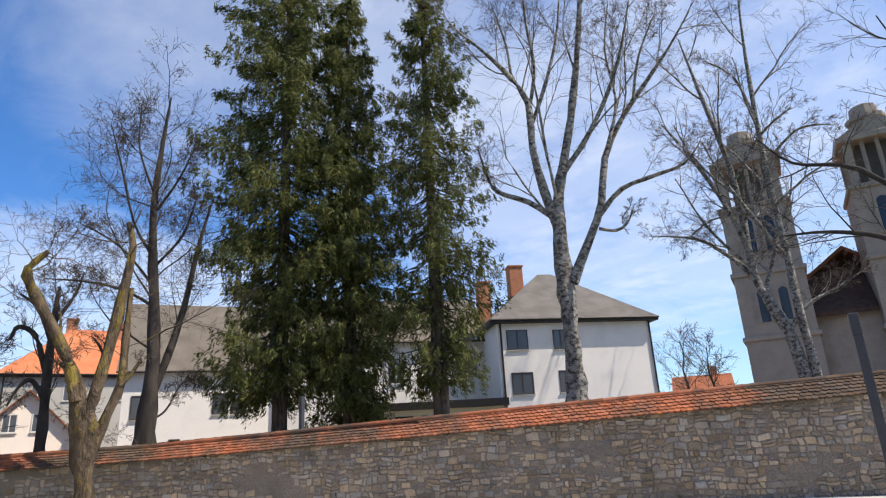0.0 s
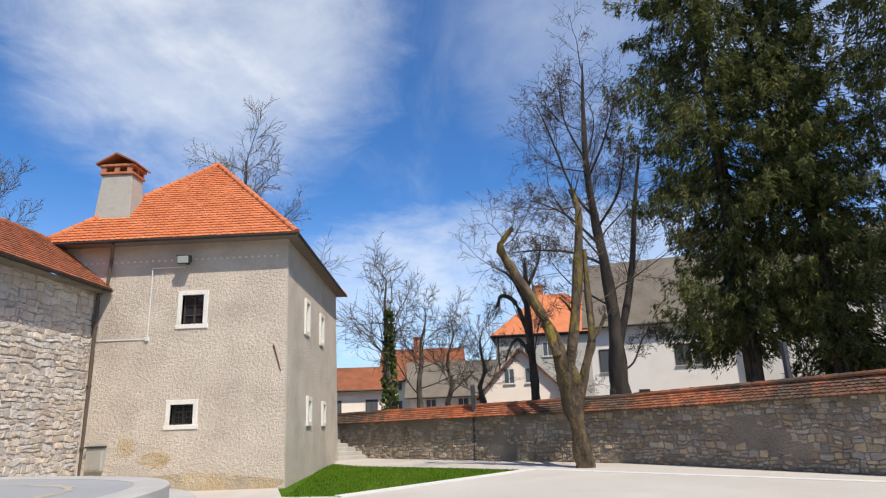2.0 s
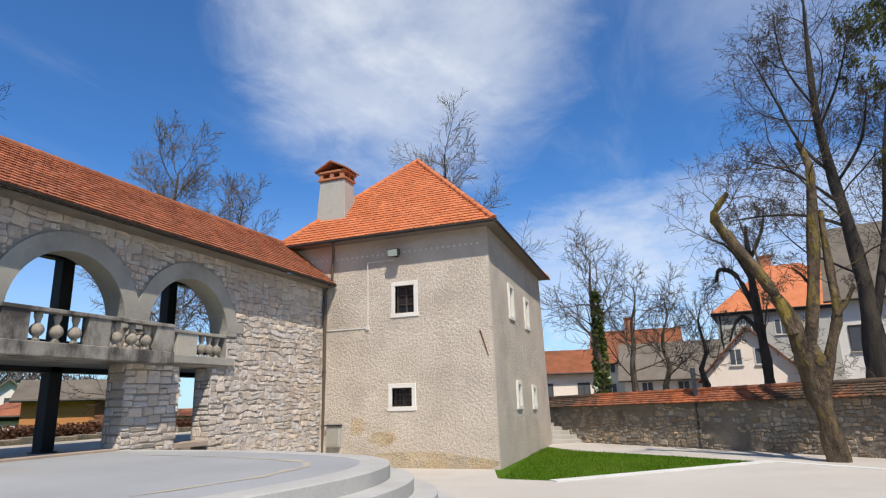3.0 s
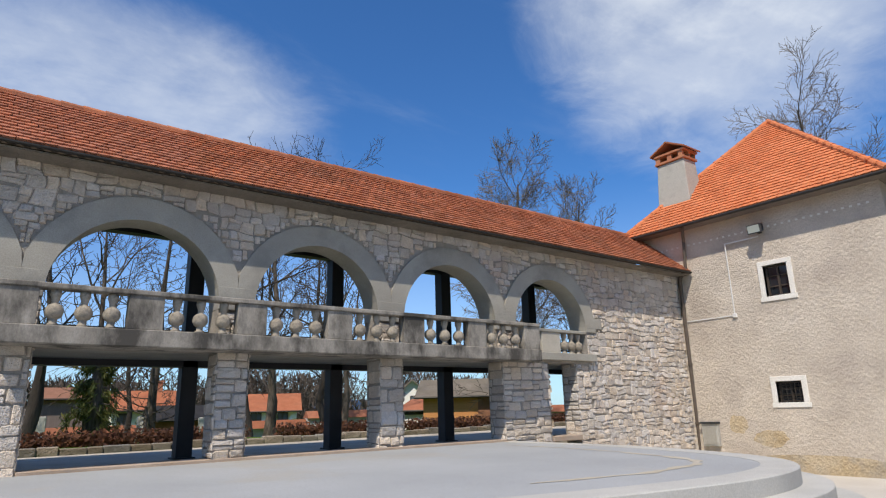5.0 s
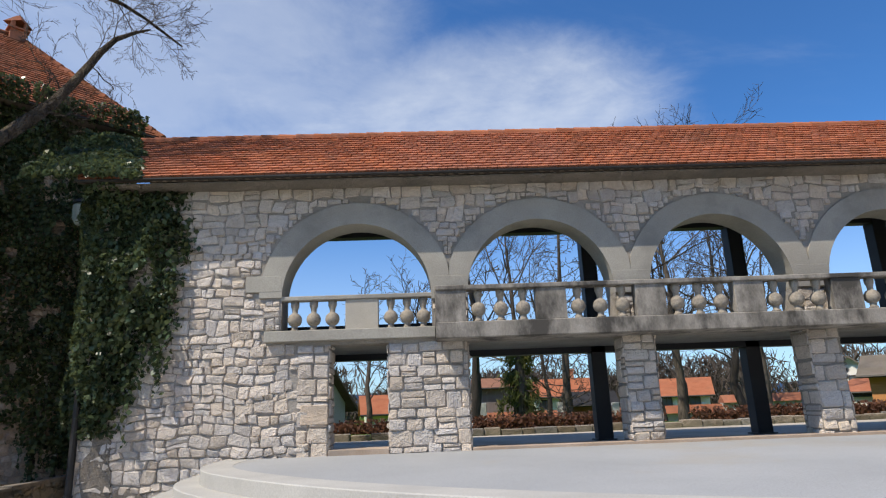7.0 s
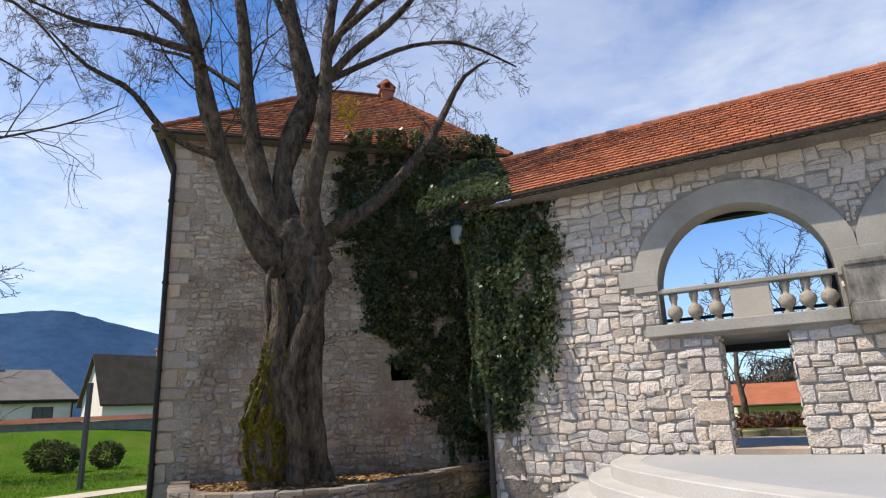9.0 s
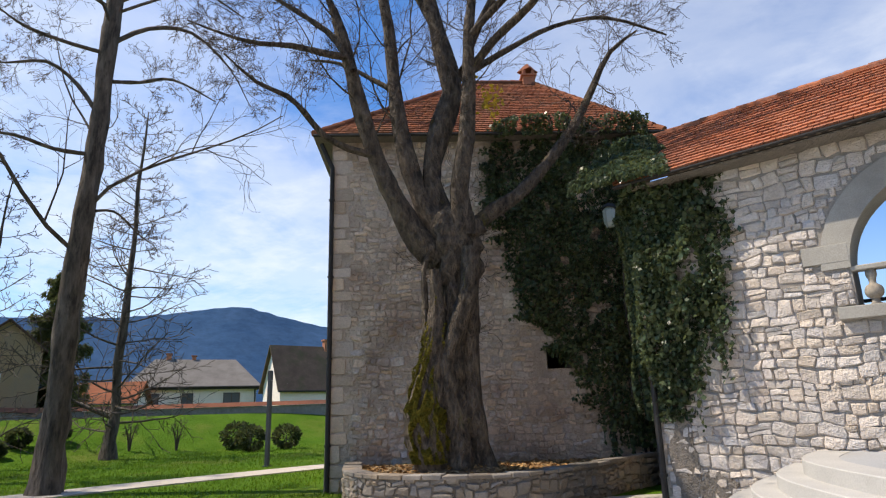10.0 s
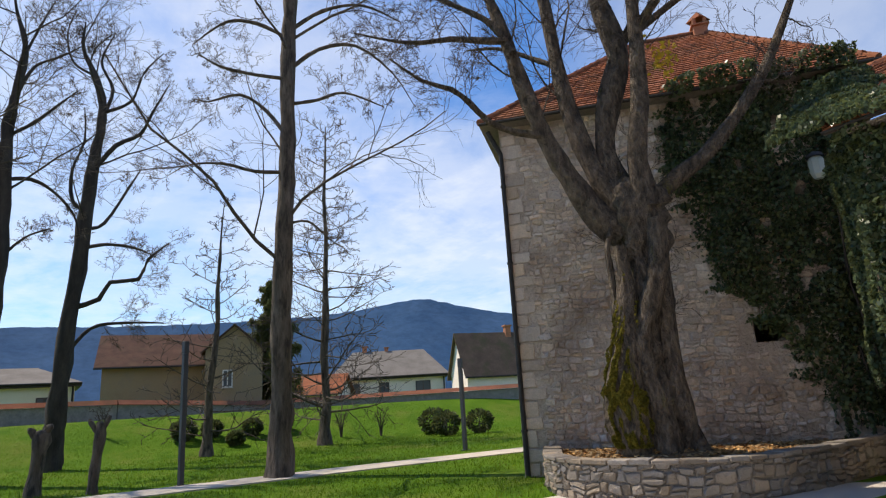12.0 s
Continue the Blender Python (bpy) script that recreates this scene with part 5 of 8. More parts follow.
cen = wface(3.2, 1.2)
inner = [p + (cen - p).normalized() * 0.32 for p in outer]
bm = bmesh.new()
rows = [[bm.verts.new((p.x, p.y, z)) for p in ps] for ps, z in ((outer, -0.2), (outer, PZ), (inner, PZ), (inner, 0.2))]
for a, b in zip(rows, rows[1:]):
    for i in range(N):
        bm.faces.new((a[i], a[i + 1], b[i + 1], b[i]))
part("core", bm, M["bmortar"], plant)
rng = random.Random(8)
total = sum((b - a).length for a, b in zip(outer, outer[1:]))


def along(s):
    for a, b in zip(outer, outer[1:]):
        k = (b - a).length
        if s <= k:
            return a + (b - a) * (s / k), (b - a).normalized()
        s -= k
    return outer[-1], (outer[-1] - outer[-2]).normalized()


for x, z, w, h in courses(rng, 0.05, total - 0.05, -0.02, PZ - 0.06, (0.13, 0.36), (0.11, 0.24), 0.016):
    p, d = along(x)
    v, f = stone_shape(rng, w, h, rng.uniform(0.02, 0.05))
    v = warped(v, x, z, 1.5)
    m = Matrix(((d.x, -d.y, 0, p.x), (d.y, d.x, 0, p.y), (0, 0, 1, z), (0, 0, 0, 1)))
    ob = new("stone", mesh_of("stone", v, f, M["stone_dark"]))
    ob.parent, ob.matrix_basis = plant, m
x = 0.0
while x < total - 0.1:
    w = min(rng.uniform(0.3, 0.6), total - x)
    (p, d), (q, e) = along(x + 0.012), along(x + w - 0.012)
    n0, n1 = (cen - p).normalized(), (cen - q).normalized()
    zz = PZ + rng.uniform(-0.015, 0.02)
    o0, o1, i0, i1 = p - n0 * 0.05, q - n1 * 0.05, p + n0 * 0.36, q + n1 * 0.36
    bm = hexa(bmesh.new(), [(*o0, PZ - 0.055), (*o1, PZ - 0.055), (*i1, PZ - 0.055), (*i0, PZ - 0.055), (*o0, zz + 0.02), (*o1, zz + 0.02), (*i1, zz + 0.01), (*i0, zz + 0.01)], 0.012)
    part("coping_stone", bm, M["stone_dark"], plant)
    x += w
TREE_AT = Vector((-8.75, 9.75))


def soil_z(x, y):
    d = (Vector((x, y)) - TREE_AT).length
    return PZ - 0.09 + 0.26 * math.exp(-(d / 0.95) ** 2) + 0.12 * smooth((wface_out(x, y) - 0.0) / -0.1 + 1) + 0.03 * noise.noise(Vector((x * 1.5, y * 1.5, 0)))


def wface_out(x, y):
    return ((x - WL.x) - (y - WL.y)) * WD


bm = bmesh.new()
c0 = wface(3.2, 0.3)
rings = []
for k in range(13):
    f = 1 - k / 12
    ring = []
    for i in range(N + 1):
        p = c0 + (inner[i] - c0) * f
        ring.append(bm.verts.new((p.x, p.y, soil_z(p.x, p.y))))
    rings.append(ring)
for a, b in zip(rings, rings[1:]):
    for i in range(N):
        bm.faces.new((a[i], a[i + 1], b[i + 1], b[i]))
soil = part("soil", bm, M["soil"], plant, "brown soil under fallen leaves", True)
rng = random.Random(14)
lit = Field()
for i in range(2600):
    t, f = rng.random(), math.sqrt(rng.random())
    k = t * N
    p = inner[int(k)] if k < N else inner[-1]
    p = c0 + (p - c0) * f
    p = p + Vector((rng.uniform(-0.12, 0.12), rng.uniform(-0.12, 0.12)))
    s = rng.uniform(0.035, 0.07)
    lit.add([(-s, 0, 0.0), (0, -s * 0.6, 0.01), (s, 0, 0.0), (0, s * 0.6, 0.015)], [(0, 1, 2, 3)], Matrix.Translation((p.x, p.y, soil_z(p.x, p.y) + 0.02)) @ pose(0, 0, 0, rng.uniform(-35, 35), rng.uniform(-35, 35), rng.uniform(0, 360)))
tagged(lit.done("fallen_leaves", M["leaf_dry"]), "dry brown fallen leaves on the planter soil", "leaves")

# ---- trees ----


def tubes(lines, sides):
    """Tapered tubes along many lines at once: lines of (points, radii) that have the same number of points."""
    P = np.array([l[0] for l in lines], dtype=np.float64)
    R = np.array([l[1] for l in lines], dtype=np.float64)
    k, n = R.shape
    T = np.gradient(P, axis=1)
    T /= np.linalg.norm(T, axis=2, keepdims=True) + 1e-9
    ref = np.where(np.abs(T[:, :, 2:3]) > 0.9, np.array([1.0, 0, 0]), np.array([0, 0, 1.0]))
    U = np.cross(T, ref)
    U /= np.linalg.norm(U, axis=2, keepdims=True) + 1e-9
    W = np.cross(T, U)
    a = 2 * np.pi * np.arange(sides) / sides
    ring = P[:, :, None, :] + R[:, :, None, None] * (np.cos(a)[None, None, :, None] * U[:, :, None, :] + np.sin(a)[None, None, :, None] * W[:, :, None, :])
    if sides >= 12:  # flutes and swellings of old trunks
        z = P[:, :, 2][:, :, None]
        swell = 1 + 0.06 * np.sin(3 * a[None, None, :] + 0.9 * z) + 0.045 * np.sin(5 * a[None, None, :] - 1.7 * z + 1.0) + 0.05 * np.sin(7 * a[None, None, :] + 2.1 * z) + 0.03 * np.sin(11 * a[None, None, :] - 3.7 * z)
        ring = P[:, :, None, :] + (ring - P[:, :, None, :]) * swell[..., None]
    if sides >= 18:  # burrs
        x, y, z = ring[..., 0], ring[..., 1], ring[..., 2]
        burr = 0.045 * np.sin(5.1 * x + 2.3 * z) * np.sin(4.7 * y - 3.1 * z + 1) + 0.03 * np.sin(11 * x - 5 * z) * np.sin(9 * y + 6.3 * z)
        twist = 0.07 * np.sin(4 * a[None, None, :] + 1.7 * P[:, :, 2][:, :, None])
        ring = P[:, :, None, :] + (ring - P[:, :, None, :]) * (1 + burr[..., None] * 3.2 + twist[..., None])
    verts = ring.reshape(-1, 3)
    base = (np.arange(k)[:, None, None] * n + np.arange(n - 1)[None, :, None]) * sides
    i = np.arange(sides)[None, None, :]
    j = (i + 1) % sides
    faces = np.stack([base + i, base + j, base + sides + j, base + sides + i], -1).reshape(-1, 4)
    return verts, faces


def tube_mesh(lines, sides_of):
    """One mesh from lines of any kind; sides_of(radius) gives the number of sides."""
    groups = {}
    for pts, rad in lines:
        groups.setdefault((len(pts), sides_of(rad[0])), []).append((pts, rad))
    V, F, o = [], [], 0
    for (n, sides), ls in groups.items():
        v, f = tubes(ls, sides)
        V.append(v)
        F.append(f + o)
        o += len(v)
    return np.concatenate(V), np.concatenate(F)


def limb(rng, p, d, length, r0, r1, wobble, lift, n):
    pts, rad = [tuple(p)], [r0]
    p, d = Vector(p), Vector(d).normalized()
    for i in range(n):
        d = (d + Vector((rng.gauss(0, wobble), rng.gauss(0, wobble), rng.gauss(0, wobble) + lift))).normalized()
        p = p + d * (length / n)
        pts.append(tuple(p))
        rad.append(r0 + (r1 - r0) * (i + 1) / n)
    return pts, rad


def sprout(rng, line, level, S, out):
    """Side branches along a limb, and theirs in turn."""
    pts, rad = line
    L = sum((Vector(b) - Vector(a)).length for a, b in zip(pts, pts[1:]))
    kids = S["kids"][level]
    turn = rng.uniform(0, 6.3)
    for j in range(kids):
        t = S["start"][level] + (1 - S["start"][level]) * (j + rng.random()) / kids
        x = t * (len(pts) - 1)
        i = min(int(x), len(pts) - 2)
        f = x - i
        a, b = Vector(pts[i]), Vector(pts[i + 1])
        p, d, r = a.lerp(b, f), (b - a).normalized(), rad[i] + (rad[i + 1] - rad[i]) * f
        turn += 2.4 + rng.uniform(-0.5, 0.5)
        side = d.orthogonal().normalized()
        side.rotate(Matrix.Rotation(turn, 3, d))
        ang = radians(rng.uniform(*S["angle"][level]))
        nd = d * math.cos(ang) + side * math.sin(ang)
        length = L * S["ratio"][level] * (1 - S["fall"][level] * t) * rng.uniform(0.7, 1.25)
        r0 = max(min(r * 0.62, length * S["thick"]), S["least"])
        n = (7, 5, 4, 3, 3)[level]
        new_line = limb(rng, p, nd, length, r0, max(r0 * 0.3, S["least"] * 0.7), S["wobble"][level], S["lift"][level], n)
        out.append((level + 1, new_line))
        if level + 1 < len(S["kids"]):
            sprout(rng, new_line, level + 1, S, out)


BROAD = dict(kids=(15, 8, 6, 4), start=(0.32, 0.2, 0.15, 0.1), angle=((28, 58), (25, 52), (22, 48), (22, 48)), ratio=(0.52, 0.55, 0.5, 0.5), fall=(0.55, 0.4, 0.3, 0.3), wobble=(0.16, 0.18, 0.18, 0.18), lift=(0.06, 0.04, 0.02, 0.0), thick=0.012, least=0.008)
LIGHT = dict(BROAD, kids=(11, 6, 5, 3))
FAR = dict(BROAD, kids=(12, 6, 6), least=0.014, start=(0.3, 0.2, 0.15))
LARCH = dict(kids=(62, 8, 4), start=(0.14, 0.2, 0.2), angle=((70, 100), (35, 65), (30, 60)), ratio=(0.30, 0.48, 0.45), fall=(0.80, 0.4, 0.3), wobble=(0.08, 0.12, 0.15), lift=(0.05, 0.03, 0.0), thick=0.013, least=0.015)
BIRCH = dict(kids=(7, 7, 6, 5), start=(0.2, 0.2, 0.2, 0.1), angle=((25, 50), (25, 55), (30, 60), (30, 70)), ratio=(0.55, 0.5, 0.45, 0.5), fall=(0.4, 0.4, 0.3, 0.2), wobble=(0.10, 0.11, 0.13, 0.16), lift=(0.09, 0.02, -0.04, -0.10), thick=0.017, least=0.008)
KNOTTY = dict(kids=(9, 7, 6, 4), start=(0.25, 0.2, 0.1, 0.1), angle=((35, 75), (30, 70), (30, 60), (30, 60)), ratio=(0.34, 0.55, 0.55, 0.5), fall=(0.2, 0.3, 0.3, 0.3), wobble=(0.2, 0.18, 0.16, 0.16), lift=(0.06, 0.02, 0.0, 0.0), thick=0.022, least=0.008)


def tree(label, at, limbs, S, bark, twig, seed, name="bare_tree", group="", bare=0):
    """limbs: main lines as lists of ((x, y, z), radius), from the root up; the rest grows from all but the last few (bare)."""
    rng = random.Random(seed)
    top = thing(name, label, "tree", at, group=group)
    wood, thin = [], []
    for index, line in enumerate(limbs):
        pts = [Vector(p) for p, _ in line]
        rad = [r for _, r in line]
        # finer steps with a little wander
        fine, fr = [], []
        steps = max(2, round((44 if rad[0] > 0.5 else 14) / len(pts)))
        for i in range(len(pts) - 1):
            p0, p1 = pts[max(i - 1, 0)], pts[i]
            p2, p3 = pts[i + 1], pts[min(i + 2, len(pts) - 1)]
            for q in range(steps):
                t = q / steps
                c = 0.5 * (2 * p1 + (p2 - p0) * t + (2 * p0 - 5 * p1 + 4 * p2 - p3) * t * t + (3 * p1 - 3 * p2 + p3 - p0) * t ** 3)
                fine.append(tuple(c))
                fr.append((rad[i] + (rad[i + 1] - rad[i]) * t) * rng.uniform(0.89, 1.12))
        fine.append(tuple(pts[-1]))
        fr.append(rad[-1])
        wood.append((fine, fr))
        grown_lines = []
        if S and index < len(limbs) - bare:
            sprout(rng, (fine, fr), 0, S, grown_lines)
        for level, l in grown_lines:
            (wood if level == 1 or l[1][0] > 0.035 else thin).append(l)
    v, f = tube_mesh(wood, lambda r: 36 if r > 0.6 else 18 if r > 0.3 else 12 if r > 0.18 else 8 if r > 0.08 else 5)
    grown("trunk", v, f, bark, top, "", True)
    if thin:
        v, f = tube_mesh(thin, lambda r: 3)
        grown("twig_mass", v, f, twig, top, "fine bare twigs")["kind"] = "stuff"
    return top


def stem(h, r, lean=(0, 0), bend=0.25, seed=0, n=6, flare=1.5):
    """A single trunk, as one main line."""
    rng = random.Random(seed)
    line = []
    for i in range(n + 1):
        t = i / n
        line.append(((lean[0] * t + rng.uniform(-bend, bend) * (0 < i < n), lean[1] * t + rng.uniform(-bend, bend) * (0 < i < n), h * t - (0.25 if i == 0 else 0)), r * (1 - 0.9 * t) * (flare if i == 0 else 1)))
    line.insert(1, ((line[0][0][0], line[0][0][1], h * 0.05), r * 1.05))
    return [line]


# the pollarded tree in the court
POLLARD = []
POLLARD.append([((0.00, 0.01, -0.20), 0.345), ((-0.00, -0.01, 0.09), 0.280), ((0.01, 0.03, 0.76), 0.249), ((0.02, 0.12, 1.33), 0.244), ((0.03, 0.19, 2.07), 0.302), ((0.04, 0.26, 2.75), 0.346), ((0.05, 0.29, 3.18), 0.279)])
POLLARD.append([((0.04, 0.24, 2.24), 0.220), ((0.04, 0.44, 3.02), 0.216), ((0.02, 0.53, 3.80), 0.197), ((0.04, 1.00, 4.90), 0.179), ((0.06, 1.59, 5.96), 0.154), ((0.06, 2.20, 7.09), 0.134), ((0.01, 2.07, 7.49), 0.105), ((-0.07, 1.75, 7.87), 0.074)])
POLLARD.append([((-0.16, 0.59, 3.44), 0.153), ((-0.14, 0.68, 3.79), 0.154), ((-0.12, 0.82, 4.33), 0.148), ((-0.11, 0.93, 4.55), 0.142)])
POLLARD.append([((0.06, 0.34, 2.50), 0.194), ((0.05, 0.08, 3.61), 0.168), ((0.05, -0.16, 5.01), 0.156), ((0.07, -0.37, 6.46), 0.152), ((0.09, -0.51, 7.59), 0.132), ((0.14, -0.58, 8.47), 0.111), ((0.23, -0.41, 9.26), 0.098)])
POLLARD.append([((0.11, 0.05, 1.82), 0.178), ((0.12, -0.34, 3.07), 0.153), ((0.16, -0.63, 4.02), 0.134), ((0.27, -0.65, 5.38), 0.108), ((0.37, -0.70, 7.08), 0.074)])
POLLARD.append([((0.04, -0.59, 3.92), 0.084), ((-0.02, -0.89, 4.33), 0.062), ((-0.07, -1.10, 4.75), 0.042)])
POLLARD.append([((0.14, 0.89, 4.64), 0.065), ((0.32, 1.10, 5.32), 0.058), ((0.54, 1.14, 5.93), 0.038), ((0.78, 1.21, 6.47), 0.015)])
POLLARD.append([((0.04, 0.23, 3.44), 0.063), ((0.13, -0.17, 4.40), 0.057), ((0.37, -0.01, 5.07), 0.043), ((0.65, 0.25, 5.51), 0.022)])
tree("pollarded court tree with lichen-yellow forked trunk and sawn limbs", (20.6, -3.55, 0), POLLARD, dict(KNOTTY, ratio=(0.42, 0.55, 0.55, 0.5), kids=(5, 6, 5, 3), start=(0.6, 0.2, 0.1, 0.1), thick=0.009, least=0.006), M["bark_lichen"], M["twig"], 3)
# behind the yard wall
DARK_TREE = []
DARK_TREE.append([((0.01, 0.06, -0.01), 0.488), ((-0.00, -0.00, 0.91), 0.413), ((-0.01, -0.03, 2.34), 0.379), ((-0.01, -0.05, 4.55), 0.285), ((0.02, 0.09, 7.39), 0.240), ((0.08, 0.33, 9.87), 0.193), ((0.11, 0.46, 12.15), 0.153), ((0.08, 0.32, 15.06), 0.101), ((0.03, 0.12, 17.77), 0.034)])
DARK_TREE.append([((-0.01, -0.02, 2.58), 0.208), ((-0.07, -0.67, 4.75), 0.170), ((-0.09, -1.21, 7.00), 0.148), ((-0.08, -1.66, 9.88), 0.110), ((-0.08, -2.15, 12.32), 0.051)])
DARK_TREE.append([((0.01, 0.06, 6.92), 0.084), ((0.10, 1.36, 7.58), 0.067), ((0.10, 2.82, 7.81), 0.051), ((0.01, 4.35, 7.75), 0.017)])
DARK_TREE.append([((0.07, 0.30, 9.31), 0.085), ((0.50, 1.15, 10.95), 0.061), ((0.96, 1.92, 14.05), 0.046), ((1.39, 2.47, 16.23), 0.019)])
DARK_TREE.append([((0.11, 0.47, 11.29), 0.070), ((-0.54, -0.37, 13.04), 0.052), ((-1.26, -0.88, 14.74), 0.017)])
DARK_TREE.append([((0.04, 0.17, 7.88), 0.075), ((0.78, 1.62, 9.82), 0.053), ((1.62, 3.39, 11.01), 0.018)])
DARK_TREE.append([((0.06, 0.25, 8.76), 0.076), ((-0.56, -0.79, 10.34), 0.058), ((-1.14, -1.16, 12.24), 0.025)])
DARK_TREE.append([((0.11, 0.48, 12.44), 0.061), ((0.53, 1.23, 14.82), 0.045), ((0.89, 1.28, 17.54), 0.019)])
DARK_TREE.append([((-0.00, -0.02, 1.86), 0.056), ((-0.02, -0.75, 2.30), 0.048), ((0.02, -1.38, 3.49), 0.032), ((0.04, -2.10, 3.69), 0.016)])
tree("tall dark bare tree with a forked trunk behind the wall", (29.1, -6.9, 1.4), DARK_TREE, dict(BROAD, kids=(15, 7, 5, 3), start=(0.35, 0.2, 0.15, 0.1), angle=((35, 70), (35, 70), (30, 60), (25, 55)), ratio=(0.34, 0.6, 0.6, 0.55), thick=0.009), M["bark_dark"], M["twig"], 7)
SLENDER = []
SLENDER.append([((0.00, 0.02, 0.44), 0.284), ((0.00, 0.03, 1.13), 0.228), ((0.01, 0.05, 2.83), 0.217), ((0.02, 0.15, 4.88), 0.191), ((0.01, 0.14, 6.98), 0.135), ((0.01, 0.10, 8.52), 0.060)])
SLENDER.append([((0.02, 0.18, 4.29), 0.132), ((0.21, 0.76, 6.09), 0.120), ((0.44, 1.49, 6.54), 0.106), ((0.64, 1.71, 5.98), 0.061)])
SLENDER.append([((0.01, 0.07, 3.12), 0.131), ((-0.04, 0.69, 4.02), 0.102), ((-0.14, 1.15, 3.74), 0.073), ((-0.27, 1.52, 2.88), 0.043)])
SLENDER.append([((0.02, 0.14, 5.77), 0.104), ((-0.18, 0.82, 7.30), 0.090), ((-0.46, 1.65, 7.91), 0.045)])
SLENDER.append([((0.02, 0.17, 6.68), 0.104), ((0.19, -0.61, 8.20), 0.075), ((0.49, -0.93, 9.51), 0.031)])
tree("slender bare tree behind the wall coping", (33.6, -3.6, 1.4), SLENDER, dict(LIGHT, kids=(7, 6, 5, 3)), M["bark_dark"], M["twig"], 9)
BIRCH_MAIN = []
BIRCH_MAIN.append([((0.07, 0.06, 1.06), 0.577), ((0.04, 0.04, 2.08), 0.451), ((-0.03, -0.02, 4.73), 0.408), ((-0.01, -0.01, 6.97), 0.417), ((-0.00, -0.00, 9.61), 0.357), ((-0.04, -0.03, 11.12), 0.290), ((-0.28, -0.23, 12.97), 0.235), ((-1.00, -0.80, 16.43), 0.196), ((-1.55, -1.21, 19.77), 0.170), ((-2.07, -1.59, 23.67), 0.127), ((-2.62, -1.96, 28.21), 0.066)])
BIRCH_MAIN.append([((0.06, 0.05, 10.68), 0.246), ((0.36, 0.41, 12.59), 0.225), ((0.56, 0.72, 15.03), 0.204), ((0.46, 0.78, 17.51), 0.169), ((0.95, 1.39, 19.14), 0.145), ((1.56, 2.16, 20.46), 0.107), ((2.18, 2.98, 21.61), 0.067), ((2.78, 3.85, 22.56), 0.027)])
BIRCH_MAIN.append([((0.19, 0.16, 11.01), 0.148), ((1.12, 0.84, 12.04), 0.138), ((2.35, 1.82, 12.85), 0.128), ((2.80, 2.05, 13.95), 0.091), ((3.20, 2.22, 15.77), 0.040)])
BIRCH_MAIN.append([((-0.29, -0.24, 7.50), 0.261), ((-1.11, -1.01, 9.74), 0.230), ((-1.66, -1.57, 11.49), 0.208), ((-1.95, -1.95, 14.00), 0.175), ((-2.82, -2.71, 16.14), 0.139), ((-3.92, -3.57, 17.90), 0.115), ((-5.07, -4.39, 19.64), 0.077), ((-6.31, -5.18, 21.70), 0.025)])
BIRCH_MAIN.append([((-1.66, -1.30, 10.83), 0.145), ((-2.76, -1.83, 11.93), 0.133), ((-4.31, -2.52, 12.25), 0.106), ((-5.62, -2.93, 12.43), 0.069), ((-6.57, -3.09, 13.26), 0.023)])
BIRCH_MAIN.append([((-1.54, -1.21, 10.10), 0.096), ((-2.13, -1.76, 9.92), 0.084), ((-2.54, -2.21, 10.26), 0.060), ((-2.82, -2.58, 11.14), 0.024)])
BIRCH_MAIN.append([((-0.38, -0.31, 13.27), 0.163), ((-1.71, -1.10, 15.18), 0.138), ((-2.91, -1.64, 17.26), 0.113), ((-3.96, -1.98, 19.71), 0.076), ((-4.86, -2.18, 22.76), 0.025)])
BIRCH_MAIN.append([((0.69, 0.60, 16.13), 0.116), ((0.03, -0.29, 18.87), 0.106), ((-0.52, -1.13, 22.19), 0.069), ((-0.77, -1.76, 26.24), 0.029)])
BIRCH_MAIN.append([((0.67, 0.57, 17.15), 0.105), ((0.15, 0.34, 19.79), 0.093), ((0.16, 0.62, 22.64), 0.068), ((-0.02, 0.77, 26.33), 0.028)])
BIRCH_MAIN.append([((-2.34, -1.78, 14.44), 0.099), ((-2.85, -2.37, 17.03), 0.076), ((-2.55, -2.51, 20.40), 0.053), ((-2.82, -3.05, 23.44), 0.027)])
BIRCH_MAIN.append([((-3.67, -2.64, 16.70), 0.088), ((-4.42, -2.63, 19.00), 0.063), ((-5.71, -2.77, 21.02), 0.025)])
BIRCH_MAIN.append([((1.23, 1.09, 19.39), 0.080), ((1.53, 0.95, 21.84), 0.069), ((2.24, 1.08, 24.97), 0.029)])
tree("large birch with black-flecked white bark behind the wall", (18.85, -23.3, 1.4), BIRCH_MAIN, dict(BIRCH, kids=(6, 6, 6, 4), start=(0.4, 0.2, 0.15, 0.1), ratio=(0.40, 0.55, 0.5, 0.5), thick=0.010), M["bark_birch"], M["twig_red"], 13, "birch_tree")
CHURCH_BIRCH = []
CHURCH_BIRCH.append([((-0.74, -0.30, 2.14), 0.310), ((-0.86, -0.34, 3.49), 0.261), ((-0.73, -0.29, 6.97), 0.251), ((-0.74, -0.30, 10.29), 0.220), ((-0.67, -0.27, 13.84), 0.207), ((-0.66, -0.27, 17.79), 0.175), ((-0.82, -0.33, 22.90), 0.140), ((-1.10, -0.43, 28.03), 0.083), ((-1.56, -0.61, 33.34), 0.043)])
CHURCH_BIRCH.append([((-0.71, -0.28, 11.97), 0.112), ((0.58, 0.53, 13.82), 0.095), ((2.66, 1.88, 13.84), 0.058), ((4.27, 3.17, 12.47), 0.039)])
